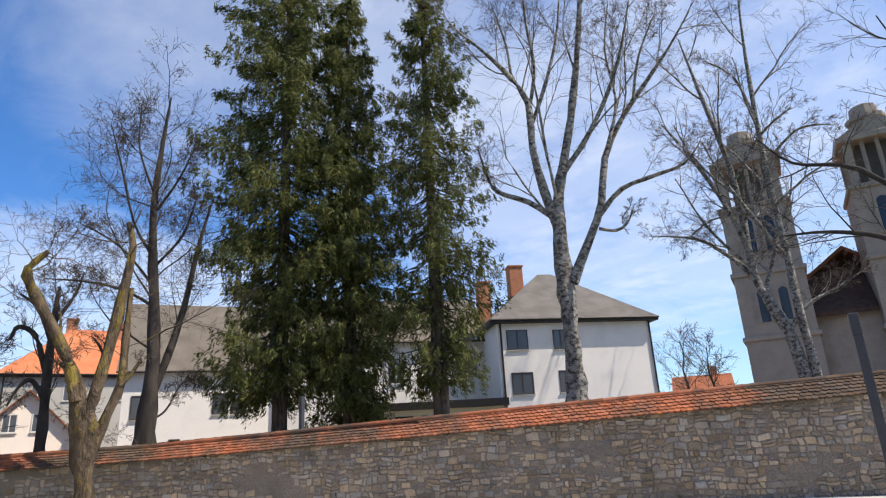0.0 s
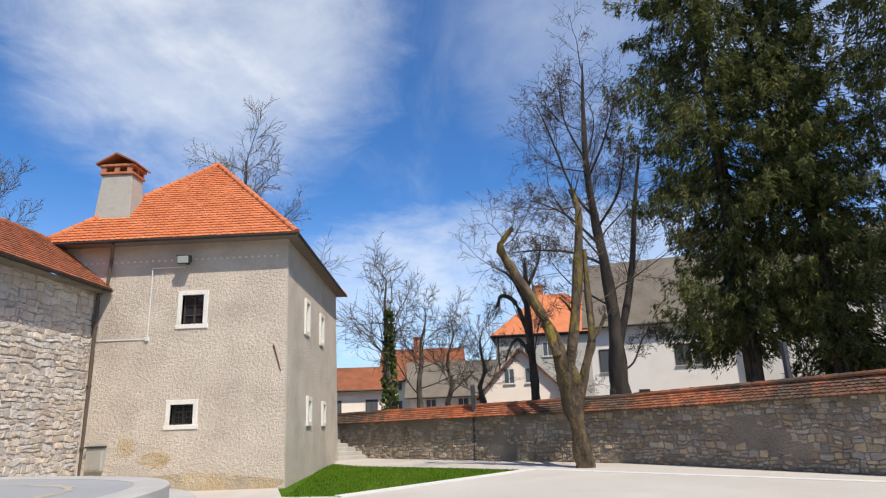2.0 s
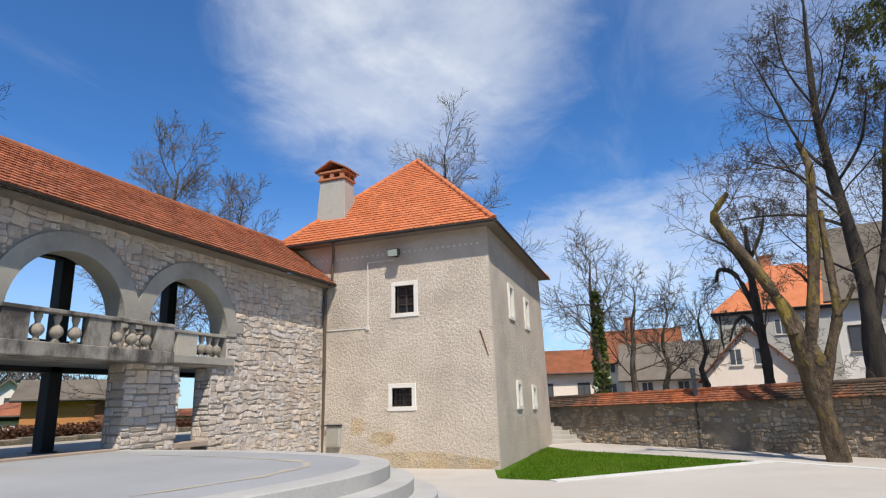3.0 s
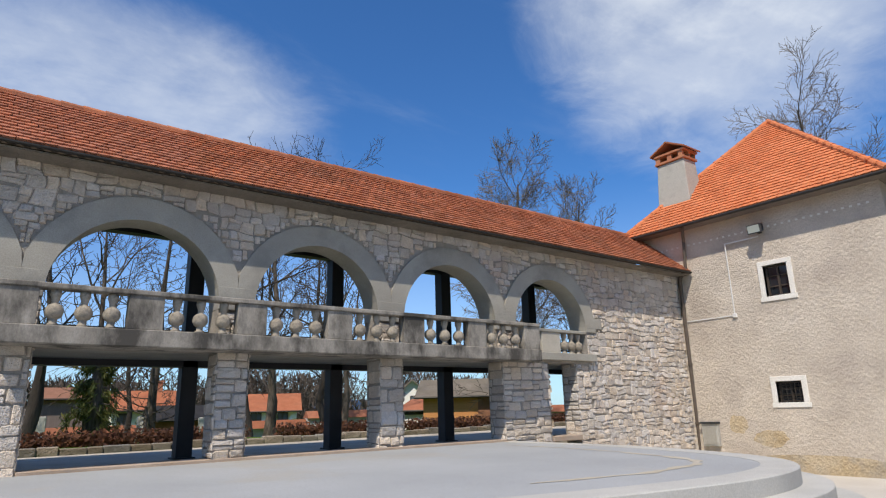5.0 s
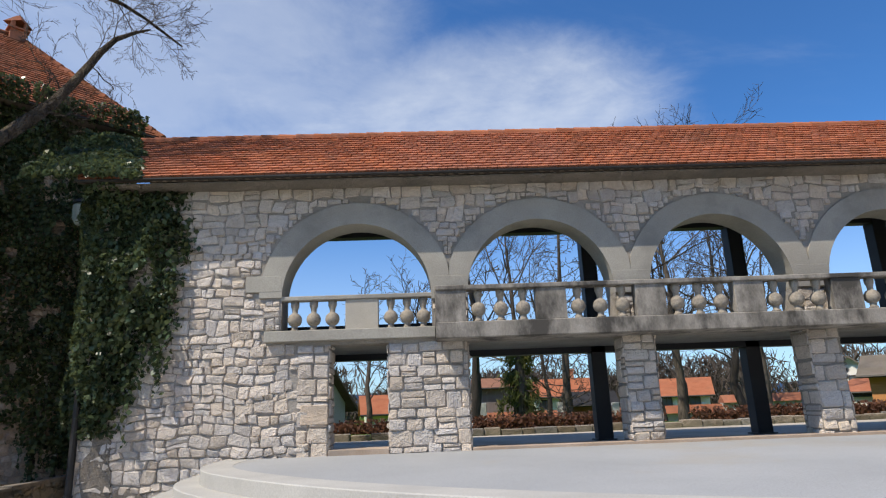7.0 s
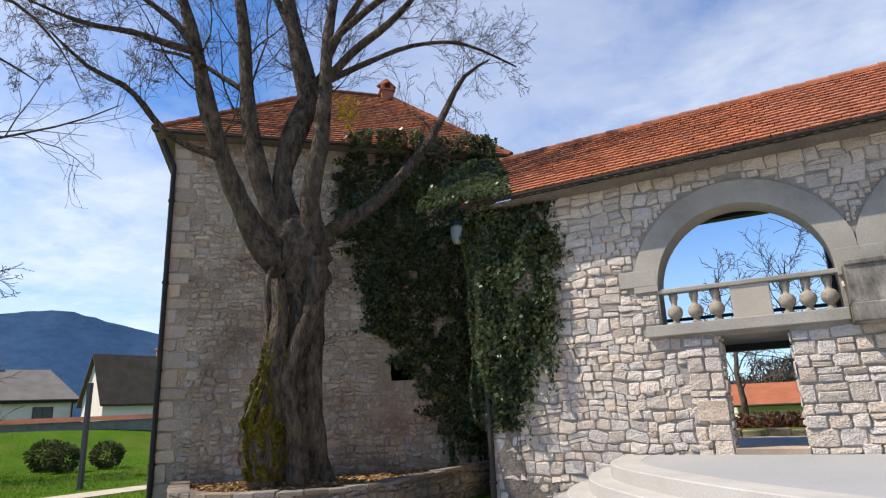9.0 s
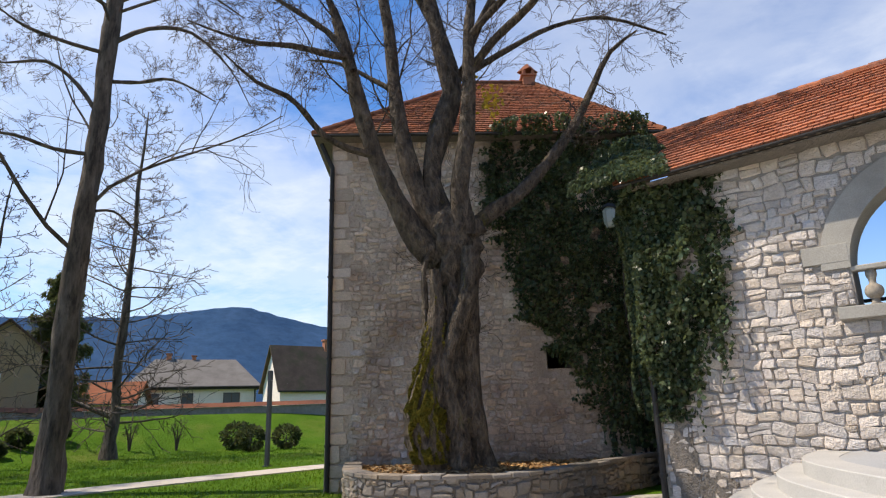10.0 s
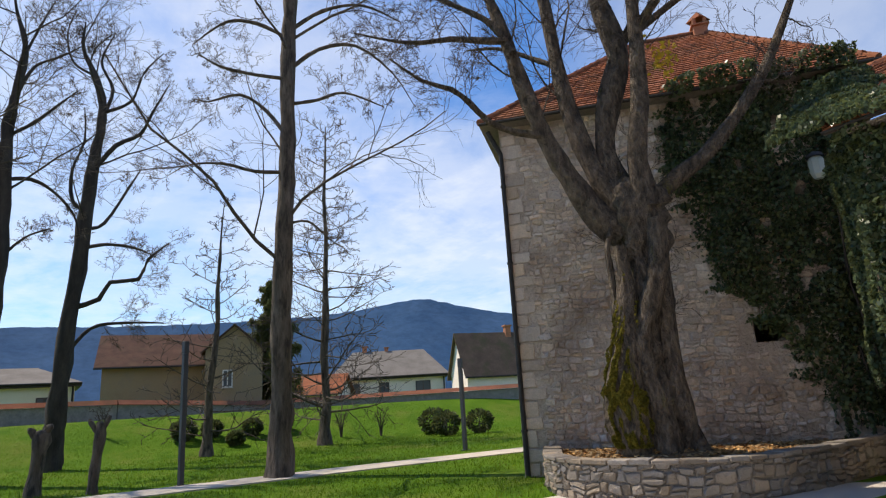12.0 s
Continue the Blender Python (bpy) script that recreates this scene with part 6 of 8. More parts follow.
CHURCH_BIRCH.append([((-0.70, -0.28, 17.27), 0.116), ((-2.68, -1.46, 19.29), 0.077), ((-4.37, -2.58, 19.25), 0.038)])
CHURCH_BIRCH.append([((-0.74, -0.29, 20.28), 0.118), ((-0.20, 0.39, 23.95), 0.081), ((1.00, 1.52, 25.62), 0.041)])
tree("slim white birch leaning before the church", (16.4, -41.5, 1.4), CHURCH_BIRCH, dict(BIRCH, kids=(9, 7, 6, 4), ratio=(0.32, 0.5, 0.5, 0.5), start=(0.3, 0.2, 0.2, 0.1)), M["bark_birch"], M["twig_red"], 17, "birch_tree", "birches by the church")
FORKED_BIRCH = []
FORKED_BIRCH.append([((1.50, 0.57, 2.18), 0.416), ((1.56, 0.60, 3.73), 0.369), ((1.86, 0.72, 5.86), 0.323), ((2.62, 1.04, 8.05), 0.276), ((3.02, 1.21, 9.84), 0.244), ((3.01, 1.21, 13.63), 0.212), ((3.09, 1.25, 17.17), 0.178), ((3.51, 1.44, 20.48), 0.162), ((4.07, 1.70, 24.31), 0.126), ((4.65, 1.99, 28.77), 0.043)])
FORKED_BIRCH.append([((3.02, 1.22, 9.64), 0.206), ((3.04, 1.35, 11.79), 0.190), ((3.94, 1.93, 15.63), 0.157), ((5.21, 2.74, 19.12), 0.122), ((6.36, 3.56, 21.83), 0.042)])
FORKED_BIRCH.append([((2.58, 1.02, 7.93), 0.184), ((3.44, 1.24, 10.13), 0.170), ((4.67, 1.61, 11.77), 0.136), ((6.03, 2.05, 13.00), 0.100), ((8.35, 3.10, 13.77), 0.041)])
FORKED_BIRCH.append([((1.92, 0.74, 5.73), 0.161), ((0.69, -0.03, 7.38), 0.126), ((-0.82, -0.93, 8.24), 0.071), ((-2.65, -1.91, 9.38), 0.035)])
FORKED_BIRCH.append([((3.02, 1.22, 16.56), 0.118), ((0.90, 0.80, 19.22), 0.097), ((-1.33, 0.60, 20.37), 0.038)])
tree("forked white birch with dark lower boughs before the church", (14.6, -42.2, 1.4), FORKED_BIRCH, dict(BIRCH, kids=(8, 7, 6, 4), ratio=(0.34, 0.5, 0.5, 0.5), start=(0.3, 0.2, 0.2, 0.1)), M["bark_birch"], M["twig_red"], 19, "birch_tree", "birches by the church")
tree("dark bare tree with long sweeping branches near the church", (4.3, -27.5, 1.4), [
    [((0, 0, -0.5), 0.35), ((0, 0, 4), 0.30), ((-0.2, -0.2, 8), 0.22), ((-0.5, -0.3, 13), 0.10), ((-0.5, -0.3, 17), 0.03)],
    [((0, 0, 4.5), 0.16), ((1.8, 0.5, 6.6), 0.12), ((3.6, 1.0, 7.4), 0.08), ((5.2, 1.6, 7.6), 0.03)],
    [((0, 0, 6.5), 0.14), ((2.2, 0.7, 9.6), 0.10), ((4.3, 1.2, 10.6), 0.06), ((5.4, 1.6, 12.2), 0.02)],
], dict(BROAD, kids=(8, 6, 4, 3)), M["bark_dark"], M["twig"], 23)
tree("small bare tree beside the church", (30.0, -52.0, 1.4), stem(8.0, 0.22, (0.3, 0.2), 0.3, 81), dict(FAR, kids=(14, 8, 6)), M["bark_dark"], M["twig"], 83)
tree("small bare tree beside the church", (25.6, -47.5, 1.4), stem(6.5, 0.18, (-0.3, 0.2), 0.3, 84), dict(FAR, kids=(14, 8, 6)), M["bark_dark"], M["twig"], 85)
# beside the far houses
ivytree = tree("bare tree with an ivy-wrapped trunk beyond the wall", (39.9, 4.9, 1.4), stem(9.0, 0.3, (0, 0.1), 0.25, 6), dict(FAR, kids=(14, 8, 7), angle=((35, 65), (30, 60), (25, 50)), ratio=(0.6, 0.55, 0.5), start=(0.35, 0.2, 0.15)), M["bark"], M["twig"], 27)
for x, y, h, s in ((42.2, 1.3, 6.5, 31), (43, -0.9, 6.0, 33), (41.0, 3.0, 7.4, 35)):
    tree("small knotty bare fruit tree beyond the wall", (x, y, 1.4), stem(h, 0.22, (0, -0.4), 0.25, s), dict(FAR, kids=(13, 8, 7), angle=((40, 75), (30, 60), (25, 50)), ratio=(0.62, 0.55, 0.5)), M["bark"], M["twig"], s, group="fruit trees")
tree("tall bare tree rising behind the tower roof", (40.2, 14.2, 0.8), stem(18.6, 0.42, (-0.3, 0.6), 0.3, 8), dict(BROAD, kids=(28, 12, 9), least=0.014, thick=0.008, start=(0.35, 0.15, 0.1), ratio=(0.42, 0.5, 0.5, 0.5), angle=((40, 70), (30, 60), (25, 50), (25, 50)), lift=(0.07, 0.05, 0.02, 0)), M["bark"], M["twig_pale"], 37)
tree("wide bare lime tree behind the arcade roof", (28.7, 28.8, 0.8), stem(15.8, 0.42, (0.2, 0), 0.25, 9), dict(BROAD, kids=(32, 13, 11), least=0.014, thick=0.008, ratio=(0.42, 0.5, 0.5, 0.5), start=(0.3, 0.15, 0.1), angle=((40, 72), (30, 60), (25, 50), (25, 50)), lift=(0.10, 0.06, 0.02, 0)), M["bark"], M["twig_pale"], 39)
tree("smaller bare tree behind the arcade roof", (34.6, 28.3, 0.8), stem(15.4, 0.3, (0, 0), 0.25, 10), dict(FAR, kids=(24, 11, 9), least=0.014, thick=0.008, ratio=(0.38, 0.5, 0.5), lift=(0.16, 0.06, 0.02)), M["bark"], M["twig_pale"], 41)
# park north of the arcade
rng = random.Random(77)
PARK = ((2.4, 27.5, 9.5), (5.1, 30.5, 11), (11.0, 29.0, 12), (13.6, 33.0, 14), (15.8, 38.0, 13), (18.2, 34.0, 14), (19.6, 38.5, 13), (17.0, 31.0, 15), (0.2, 35.0, 8), (21.5, 42.0, 11), (8.2, 41.0, 11), (24.4, 27.0, 7.2), (28.5, 24.5, 8.5), (-2.6, 34.0, 7.5))
for k, (x, y, h) in enumerate(PARK):
    tree("bare grey park tree behind the arcade", (x, y, level(x, y)), stem(h, 0.17 if k % 3 else 0.24, (rng.uniform(-0.6, 0.6), rng.uniform(-0.4, 0.4)), 0.25, 100 + k), dict(FAR, kids=(12, 6, 5)), M["bark"] if k % 2 else M["bark_dark"], M["twig"], 200 + k, group="park trees")
tree("bare larch with level branches in the park", (7.7, 33.2, 0.6), stem(13.0, 0.24, (0.3, 0), 0.05, 3), dict(LARCH, kids=(54, 7, 3), ratio=(0.24, 0.45, 0.4)), M["bark"], M["twig"], 301, "larch_tree")

# the old planter tree
OLD_TREE = []
OLD_TREE.append([((-0.10, -0.09, -0.53), 0.716), ((-0.11, -0.10, -0.02), 0.614), ((-0.12, -0.11, 0.61), 0.534), ((-0.10, -0.10, 1.37), 0.470), ((-0.02, -0.02, 2.26), 0.424), ((0.07, 0.07, 3.07), 0.394), ((0.10, 0.09, 3.91), 0.429), ((0.09, 0.08, 4.59), 0.502), ((0.11, 0.10, 5.10), 0.370)])
OLD_TREE.append([((-0.14, -0.13, 4.04), 0.298), ((-0.43, -0.50, 4.45), 0.262), ((-0.58, -0.78, 4.92), 0.238), ((-0.75, -1.10, 5.63), 0.208), ((-0.90, -1.43, 6.50), 0.173), ((-1.00, -1.72, 7.51), 0.157), ((-1.07, -1.98, 8.49), 0.133), ((-1.16, -2.28, 9.48), 0.097), ((-1.36, -2.77, 10.56), 0.061), ((-1.54, -3.27, 11.63), 0.024)])
OLD_TREE.append([((0.06, -0.08, 4.38), 0.262), ((-0.31, -0.38, 5.08), 0.217), ((-0.58, -0.58, 6.06), 0.203), ((-0.76, -0.69, 7.01), 0.175), ((-0.91, -0.76, 8.29), 0.154), ((-1.02, -0.79, 9.64), 0.132), ((-1.26, -0.96, 11.35), 0.095), ((-1.52, -1.17, 13.68), 0.035)])
OLD_TREE.append([((0.08, 0.08, 4.53), 0.277), ((-0.25, -0.18, 5.43), 0.233), ((-0.31, -0.16, 6.24), 0.212), ((-0.17, 0.05, 7.16), 0.230), ((-0.03, 0.26, 8.04), 0.248), ((-0.21, 0.19, 9.19), 0.201), ((-0.46, 0.05, 10.46), 0.164), ((-0.66, -0.04, 12.12), 0.113), ((-0.92, -0.20, 14.60), 0.037)])
OLD_TREE.append([((0.35, 0.05, 4.47), 0.249), ((0.34, -0.05, 5.46), 0.181), ((0.54, 0.03, 6.60), 0.165), ((0.67, 0.03, 7.91), 0.150), ((0.77, -0.00, 9.27), 0.127), ((1.01, 0.07, 10.83), 0.085), ((1.34, 0.20, 12.95), 0.034)])
OLD_TREE.append([((0.18, 0.43, 4.71), 0.184), ((0.57, 0.85, 5.17), 0.162), ((0.92, 1.23, 5.49), 0.152), ((1.41, 1.70, 6.18), 0.129), ((1.92, 2.15, 7.07), 0.105), ((2.34, 2.53, 8.14), 0.074), ((2.69, 2.85, 9.01), 0.048), ((3.22, 3.23, 9.49), 0.021)])
OLD_TREE.append([((0.55, 0.08, 8.11), 0.114), ((1.21, 0.30, 8.83), 0.095), ((2.06, 0.51, 9.37), 0.075), ((2.83, 0.56, 9.92), 0.049), ((3.59, 0.54, 10.64), 0.024)])
OLD_TREE.append([((-0.72, -1.31, 6.20), 0.083), ((-1.09, -1.90, 6.33), 0.076), ((-1.31, -2.41, 6.57), 0.069), ((-1.41, -2.79, 6.96), 0.063), ((-1.49, -3.17, 7.23), 0.056), ((-1.66, -3.78, 7.38), 0.038), ((-1.81, -4.41, 7.81), 0.016)])
OLD_TREE.append([((-0.93, -2.04, 8.34), 0.084), ((-1.13, -2.53, 8.32), 0.076), ((-1.36, -3.18, 8.32), 0.063), ((-1.52, -3.81, 8.16), 0.049), ((-1.59, -4.39, 8.08), 0.032), ((-1.73, -5.21, 8.12), 0.015)])
OLD_TREE.append([((-0.87, -1.97, 8.02), 0.089), ((-1.19, -2.22, 8.83), 0.079), ((-1.63, -2.65, 9.36), 0.061), ((-2.12, -3.18, 9.85), 0.043), ((-2.64, -3.83, 10.42), 0.018)])
OLD_TREE.append([((0.27, 0.63, 8.60), 0.086), ((0.77, 1.43, 9.30), 0.076), ((1.50, 2.40, 10.04), 0.057), ((2.41, 3.42, 10.33), 0.044), ((3.47, 4.41, 9.80), 0.022)])
OLD_TREE.append([((-0.96, -0.67, 8.06), 0.077), ((-1.52, -0.91, 8.52), 0.059), ((-2.24, -1.26, 9.08), 0.047), ((-3.01, -1.67, 9.35), 0.020)])
OLD_TREE.append([((-0.16, 0.40, 8.07), 0.106), ((0.60, 0.57, 9.64), 0.087), ((1.55, 0.69, 10.79), 0.066), ((2.76, 0.84, 11.77), 0.039), ((3.98, 0.84, 12.39), 0.019)])
OLD_TREE.append([((-0.37, 0.06, 9.80), 0.095), ((-1.15, -0.14, 11.48), 0.078), ((-2.21, -0.56, 12.96), 0.052), ((-3.31, -1.05, 14.52), 0.023)])
OLD_TREE.append([((0.76, -0.00, 8.99), 0.089), ((1.79, 0.09, 9.57), 0.074), ((3.34, 0.20, 10.13), 0.053), ((4.88, 0.02, 10.60), 0.022)])
OLD_TREE.append([((-0.05, -0.63, -0.17), 0.300), ((-0.11, -0.69, 0.44), 0.373), ((-0.11, -0.69, 1.00), 0.387), ((-0.05, -0.63, 1.64), 0.293), ((0.04, -0.54, 2.45), 0.195), ((0.06, -0.52, 3.13), 0.145), ((0.03, -0.55, 3.71), 0.116)])
OLD_TREE.append([((-0.23, -0.64, 1.81), 0.058), ((-0.19, -0.60, 2.58), 0.067), ((-0.20, -0.60, 3.27), 0.069), ((-0.20, -0.61, 3.73), 0.060), ((-0.10, -0.51, 4.15), 0.056)])
OLD_TREE.append([((0.66, 0.24, -0.35), 0.258), ((0.48, 0.09, 0.29), 0.234), ((0.43, 0.04, 1.14), 0.203), ((0.42, 0.04, 2.23), 0.181), ((0.42, 0.04, 3.38), 0.186), ((0.36, -0.02, 4.34), 0.189)])
OLD_TREE.append([((0.38, -0.33, -0.30), 0.251), ((0.39, -0.32, 0.32), 0.195), ((0.30, -0.40, 1.04), 0.181), ((0.22, -0.48, 1.79), 0.184), ((0.40, -0.31, 2.55), 0.187), ((0.60, -0.14, 3.33), 0.182), ((0.64, -0.10, 4.15), 0.157)])
OLD_TREE.append([((-0.32, -0.80, -0.24), 0.143), ((-0.10, -0.58, 0.23), 0.171), ((0.12, -0.37, 0.63), 0.173)])
tree("old planter tree with a fluted mossy trunk and upswept limbs", (TREE_AT.x, TREE_AT.y, 0.83), OLD_TREE, dict(BROAD, kids=(8, 6, 5, 4), start=(0.42, 0.15, 0.1, 0.1), ratio=(0.40, 0.6, 0.55, 0.5), thick=0.009, least=0.0045, lift=(0.04, 0.02, 0.0, -0.03)), M["bark_moss"], M["twig"], 43, bare=5)
# west lawn
LAWN_TREE = []
LAWN_TREE.append([((0.03, 0.09, -0.26), 0.550), ((0.03, 0.10, 0.29), 0.365), ((0.03, 0.12, 2.22), 0.301), ((0.04, 0.16, 4.51), 0.277), ((0.06, 0.20, 7.29), 0.252), ((0.08, 0.28, 10.10), 0.234), ((0.10, 0.33, 13.11), 0.224), ((0.11, 0.39, 15.24), 0.210), ((0.14, 0.46, 18.42), 0.168), ((0.16, 0.55, 22.34), 0.083), ((0.18, 0.59, 24.43), 0.032)])
LAWN_TREE.append([((0.06, 0.20, 9.05), 0.071), ((0.01, -0.71, 8.97), 0.059), ((0.07, -1.64, 9.06), 0.047), ((0.19, -2.60, 8.84), 0.025), ((0.42, -3.14, 8.37), 0.010)])
LAWN_TREE.append([((0.07, 0.25, 10.29), 0.067), ((-0.32, -0.30, 11.24), 0.062), ((-0.78, -1.01, 11.86), 0.051), ((-1.28, -1.88, 11.67), 0.029), ((-1.69, -2.25, 11.89), 0.012)])
LAWN_TREE.append([((0.09, 0.32, 11.38), 0.068), ((0.67, 1.06, 11.40), 0.056), ((1.37, 1.75, 11.47), 0.045), ((2.29, 2.68, 10.74), 0.016)])
LAWN_TREE.append([((0.10, 0.33, 12.59), 0.074), ((0.24, 1.33, 13.54), 0.071), ((0.49, 2.57, 13.85), 0.055), ((0.79, 3.79, 12.94), 0.030), ((0.90, 4.55, 11.75), 0.012)])
LAWN_TREE.append([((0.09, 0.32, 12.29), 0.074), ((-0.03, -0.75, 12.26), 0.061), ((-0.03, -1.78, 12.30), 0.043), ((0.10, -2.47, 12.50), 0.016)])
LAWN_TREE.append([((0.10, 0.35, 13.74), 0.070), ((-0.43, -0.58, 14.39), 0.064), ((-0.97, -1.48, 14.51), 0.047), ((-1.51, -2.43, 13.72), 0.017)])
LAWN_TREE.append([((0.11, 0.37, 14.06), 0.070), ((0.64, 1.31, 14.75), 0.065), ((1.39, 2.43, 14.83), 0.047), ((2.23, 3.45, 13.96), 0.017)])
LAWN_TREE.append([((0.04, 0.15, 7.29), 0.043), ((0.14, 0.92, 7.48), 0.038), ((0.21, 1.63, 6.92), 0.028), ((0.18, 2.11, 6.68), 0.011)])
LAWN_TREE.append([((0.11, 0.39, 15.46), 0.077), ((0.12, -0.83, 16.15), 0.064), ((0.29, -2.11, 16.00), 0.039), ((0.62, -3.13, 15.20), 0.016)])
LAWN_TREE.append([((0.12, 0.41, 15.91), 0.077), ((0.29, 1.89, 17.43), 0.069), ((0.47, 3.36, 18.07), 0.045), ((0.63, 4.68, 17.94), 0.020)])
tree("tall straight bare tree on the lawn beside the path", (-18.6, 5.3, 0), LAWN_TREE, dict(BROAD, kids=(9, 6, 5, 3), start=(0.3, 0.15, 0.1, 0.1), angle=((40, 80), (30, 60), (30, 60), (30, 60)), ratio=(0.34, 0.55, 0.55, 0.5), fall=(0.5, 0.4, 0.3, 0.3), lift=(0.02, 0.03, 0.0, -0.02), thick=0.009, least=0.006), M["bark"], M["twig"], 47)
tree("bare larch with level branches on the lawn", (-29.9, 10.75, 0), stem(16.5, 0.23, (-0.1, 0.3), 0.08, 14, 8, 1.8), LARCH, M["bark"], M["twig"], 51, "larch_tree", "lawn larches")
tree("bare larch with level branches on the lawn", (-29.9, 5.4, 0.05), stem(11.6, 0.19, (0.0, 0.5), 0.08, 15, 8, 1.6), dict(LARCH, kids=(36, 6, 3)), M["bark"], M["twig"], 53, "larch_tree", "lawn larches")
LEAN_TREE = []
LEAN_TREE.append([((0.00, -0.09, -0.35), 0.564), ((-0.00, 0.01, 0.26), 0.393), ((-0.00, 0.11, 2.38), 0.324), ((-0.01, 0.34, 5.97), 0.290), ((-0.01, 0.54, 9.85), 0.266), ((-0.01, 0.74, 12.72), 0.236), ((-0.01, 0.92, 15.46), 0.179), ((-0.01, 0.44, 17.04), 0.128), ((0.00, -0.02, 18.21), 0.077), ((0.00, -0.01, 19.52), 0.026)])
LEAN_TREE.append([((-0.00, 0.21, 4.25), 0.074), ((-0.22, 1.08, 5.49), 0.076), ((-0.45, 2.34, 5.77), 0.062), ((-0.63, 3.93, 5.80), 0.027)])
LEAN_TREE.append([((-0.01, 0.37, 6.32), 0.117), ((0.14, 1.31, 6.68), 0.102), ((0.34, 1.67, 7.38), 0.094), ((0.61, 2.72, 7.50), 0.087), ((0.85, 3.03, 8.33), 0.070), ((1.17, 3.82, 9.06), 0.027)])
LEAN_TREE.append([((-0.01, 0.55, 8.86), 0.086), ((-0.18, 1.49, 9.14), 0.080), ((-0.38, 2.61, 9.09), 0.063), ((-0.58, 3.45, 8.80), 0.019)])
LEAN_TREE.append([((-0.01, 0.59, 9.73), 0.078), ((-0.38, 1.32, 10.15), 0.071), ((-0.83, 2.25, 12.13), 0.056), ((-1.34, 2.71, 13.21), 0.019)])
LEAN_TREE.append([((-0.01, 0.80, 12.46), 0.116), ((0.16, 1.54, 13.63), 0.109), ((0.40, 2.47, 14.24), 0.084), ((0.64, 2.91, 15.28), 0.056), ((0.93, 3.53, 16.70), 0.019)])
LEAN_TREE.append([((-0.01, 0.72, 10.38), 0.088), ((-0.11, 0.05, 10.97), 0.078), ((-0.26, -0.05, 12.43), 0.062), ((-0.43, 0.32, 13.89), 0.045), ((-0.60, 0.21, 15.60), 0.019)])
LEAN_TREE.append([((-0.01, 0.91, 14.91), 0.091), ((-0.32, 1.28, 16.54), 0.076), ((-0.75, 0.74, 18.09), 0.058), ((-1.20, 1.24, 19.99), 0.020)])
LEAN_TREE.append([((-0.01, 0.94, 15.19), 0.083), ((0.34, 2.02, 15.80), 0.065), ((0.78, 2.45, 17.10), 0.047), ((1.30, 3.19, 18.02), 0.019)])
LEAN_TREE.append([((-0.01, 0.56, 16.93), 0.074), ((-0.07, -0.36, 17.45), 0.055), ((-0.16, -0.68, 18.85), 0.037), ((-0.29, -0.44, 20.16), 0.019)])
tree("leaning bare tree with crooked limbs on the lawn", (-29.9, -0.4, 0.05), LEAN_TREE, dict(BROAD, kids=(8, 6, 5, 3), start=(0.4, 0.15, 0.1, 0.1), ratio=(0.36, 0.6, 0.6, 0.55), angle=((40, 75), (30, 65), (30, 60), (25, 55)), thick=0.009, least=0.007), M["bark_dark"], M["twig"], 57)
EDGE_TREE = []
EDGE_TREE.append([((-0.27, 1.93, 0.06), 0.533), ((-0.27, 1.95, 1.08), 0.360), ((-0.27, 1.91, 4.29), 0.280), ((-0.27, 1.92, 7.16), 0.251), ((-0.26, 1.84, 10.00), 0.218), ((-0.26, 1.81, 12.24), 0.183), ((-0.27, 1.93, 13.95), 0.135), ((-0.28, 2.02, 15.61), 0.095), ((-0.24, 1.65, 16.91), 0.053), ((-0.20, 1.32, 18.74), 0.021)])
EDGE_TREE.append([((-0.26, 1.85, 10.25), 0.079), ((-0.48, 2.61, 10.42), 0.073), ((-0.72, 3.32, 10.11), 0.060), ((-0.96, 4.00, 9.38), 0.046), ((-1.20, 4.24, 8.58), 0.015)])
EDGE_TREE.append([((-0.26, 1.82, 11.92), 0.073), ((-0.06, 2.55, 12.45), 0.066), ((0.25, 3.29, 13.20), 0.045), ((0.61, 3.88, 13.72), 0.015)])
EDGE_TREE.append([((-0.26, 1.86, 13.25), 0.067), ((-0.44, 2.34, 14.83), 0.061), ((-0.67, 3.19, 15.64), 0.040), ((-0.89, 3.90, 16.45), 0.017)])
EDGE_TREE.append([((-0.26, 1.82, 10.62), 0.086), ((0.01, 0.94, 12.08), 0.071), ((0.29, 0.47, 14.00), 0.050), ((0.61, 0.01, 15.89), 0.021)])
EDGE_TREE.append([((-0.27, 1.96, 14.88), 0.060), ((-0.75, 2.36, 16.70), 0.048), ((-1.34, 2.78, 18.46), 0.017)])
EDGE_TREE.append([((-0.27, 1.90, 7.35), 0.055), ((-0.76, 2.59, 8.33), 0.044), ((-1.37, 3.31, 8.88), 0.023)])
tree("bare tree with a bent bough at the lawn's edge", (-25.5, -4.2, 0.0), EDGE_TREE, dict(BROAD, kids=(8, 6, 5, 3), start=(0.4, 0.15, 0.1, 0.1), ratio=(0.36, 0.6, 0.6, 0.55), angle=((40, 75), (30, 65), (30, 60), (25, 55)), thick=0.009, least=0.007), M["bark_dark"], M["twig"], 59)
tree("bare tree at the lawn's edge", (-24.0, -7.0, 0.0), stem(17, 0.38, (0.2, 1.4), 0.3, 61), BROAD, M["bark"], M["twig"], 61)
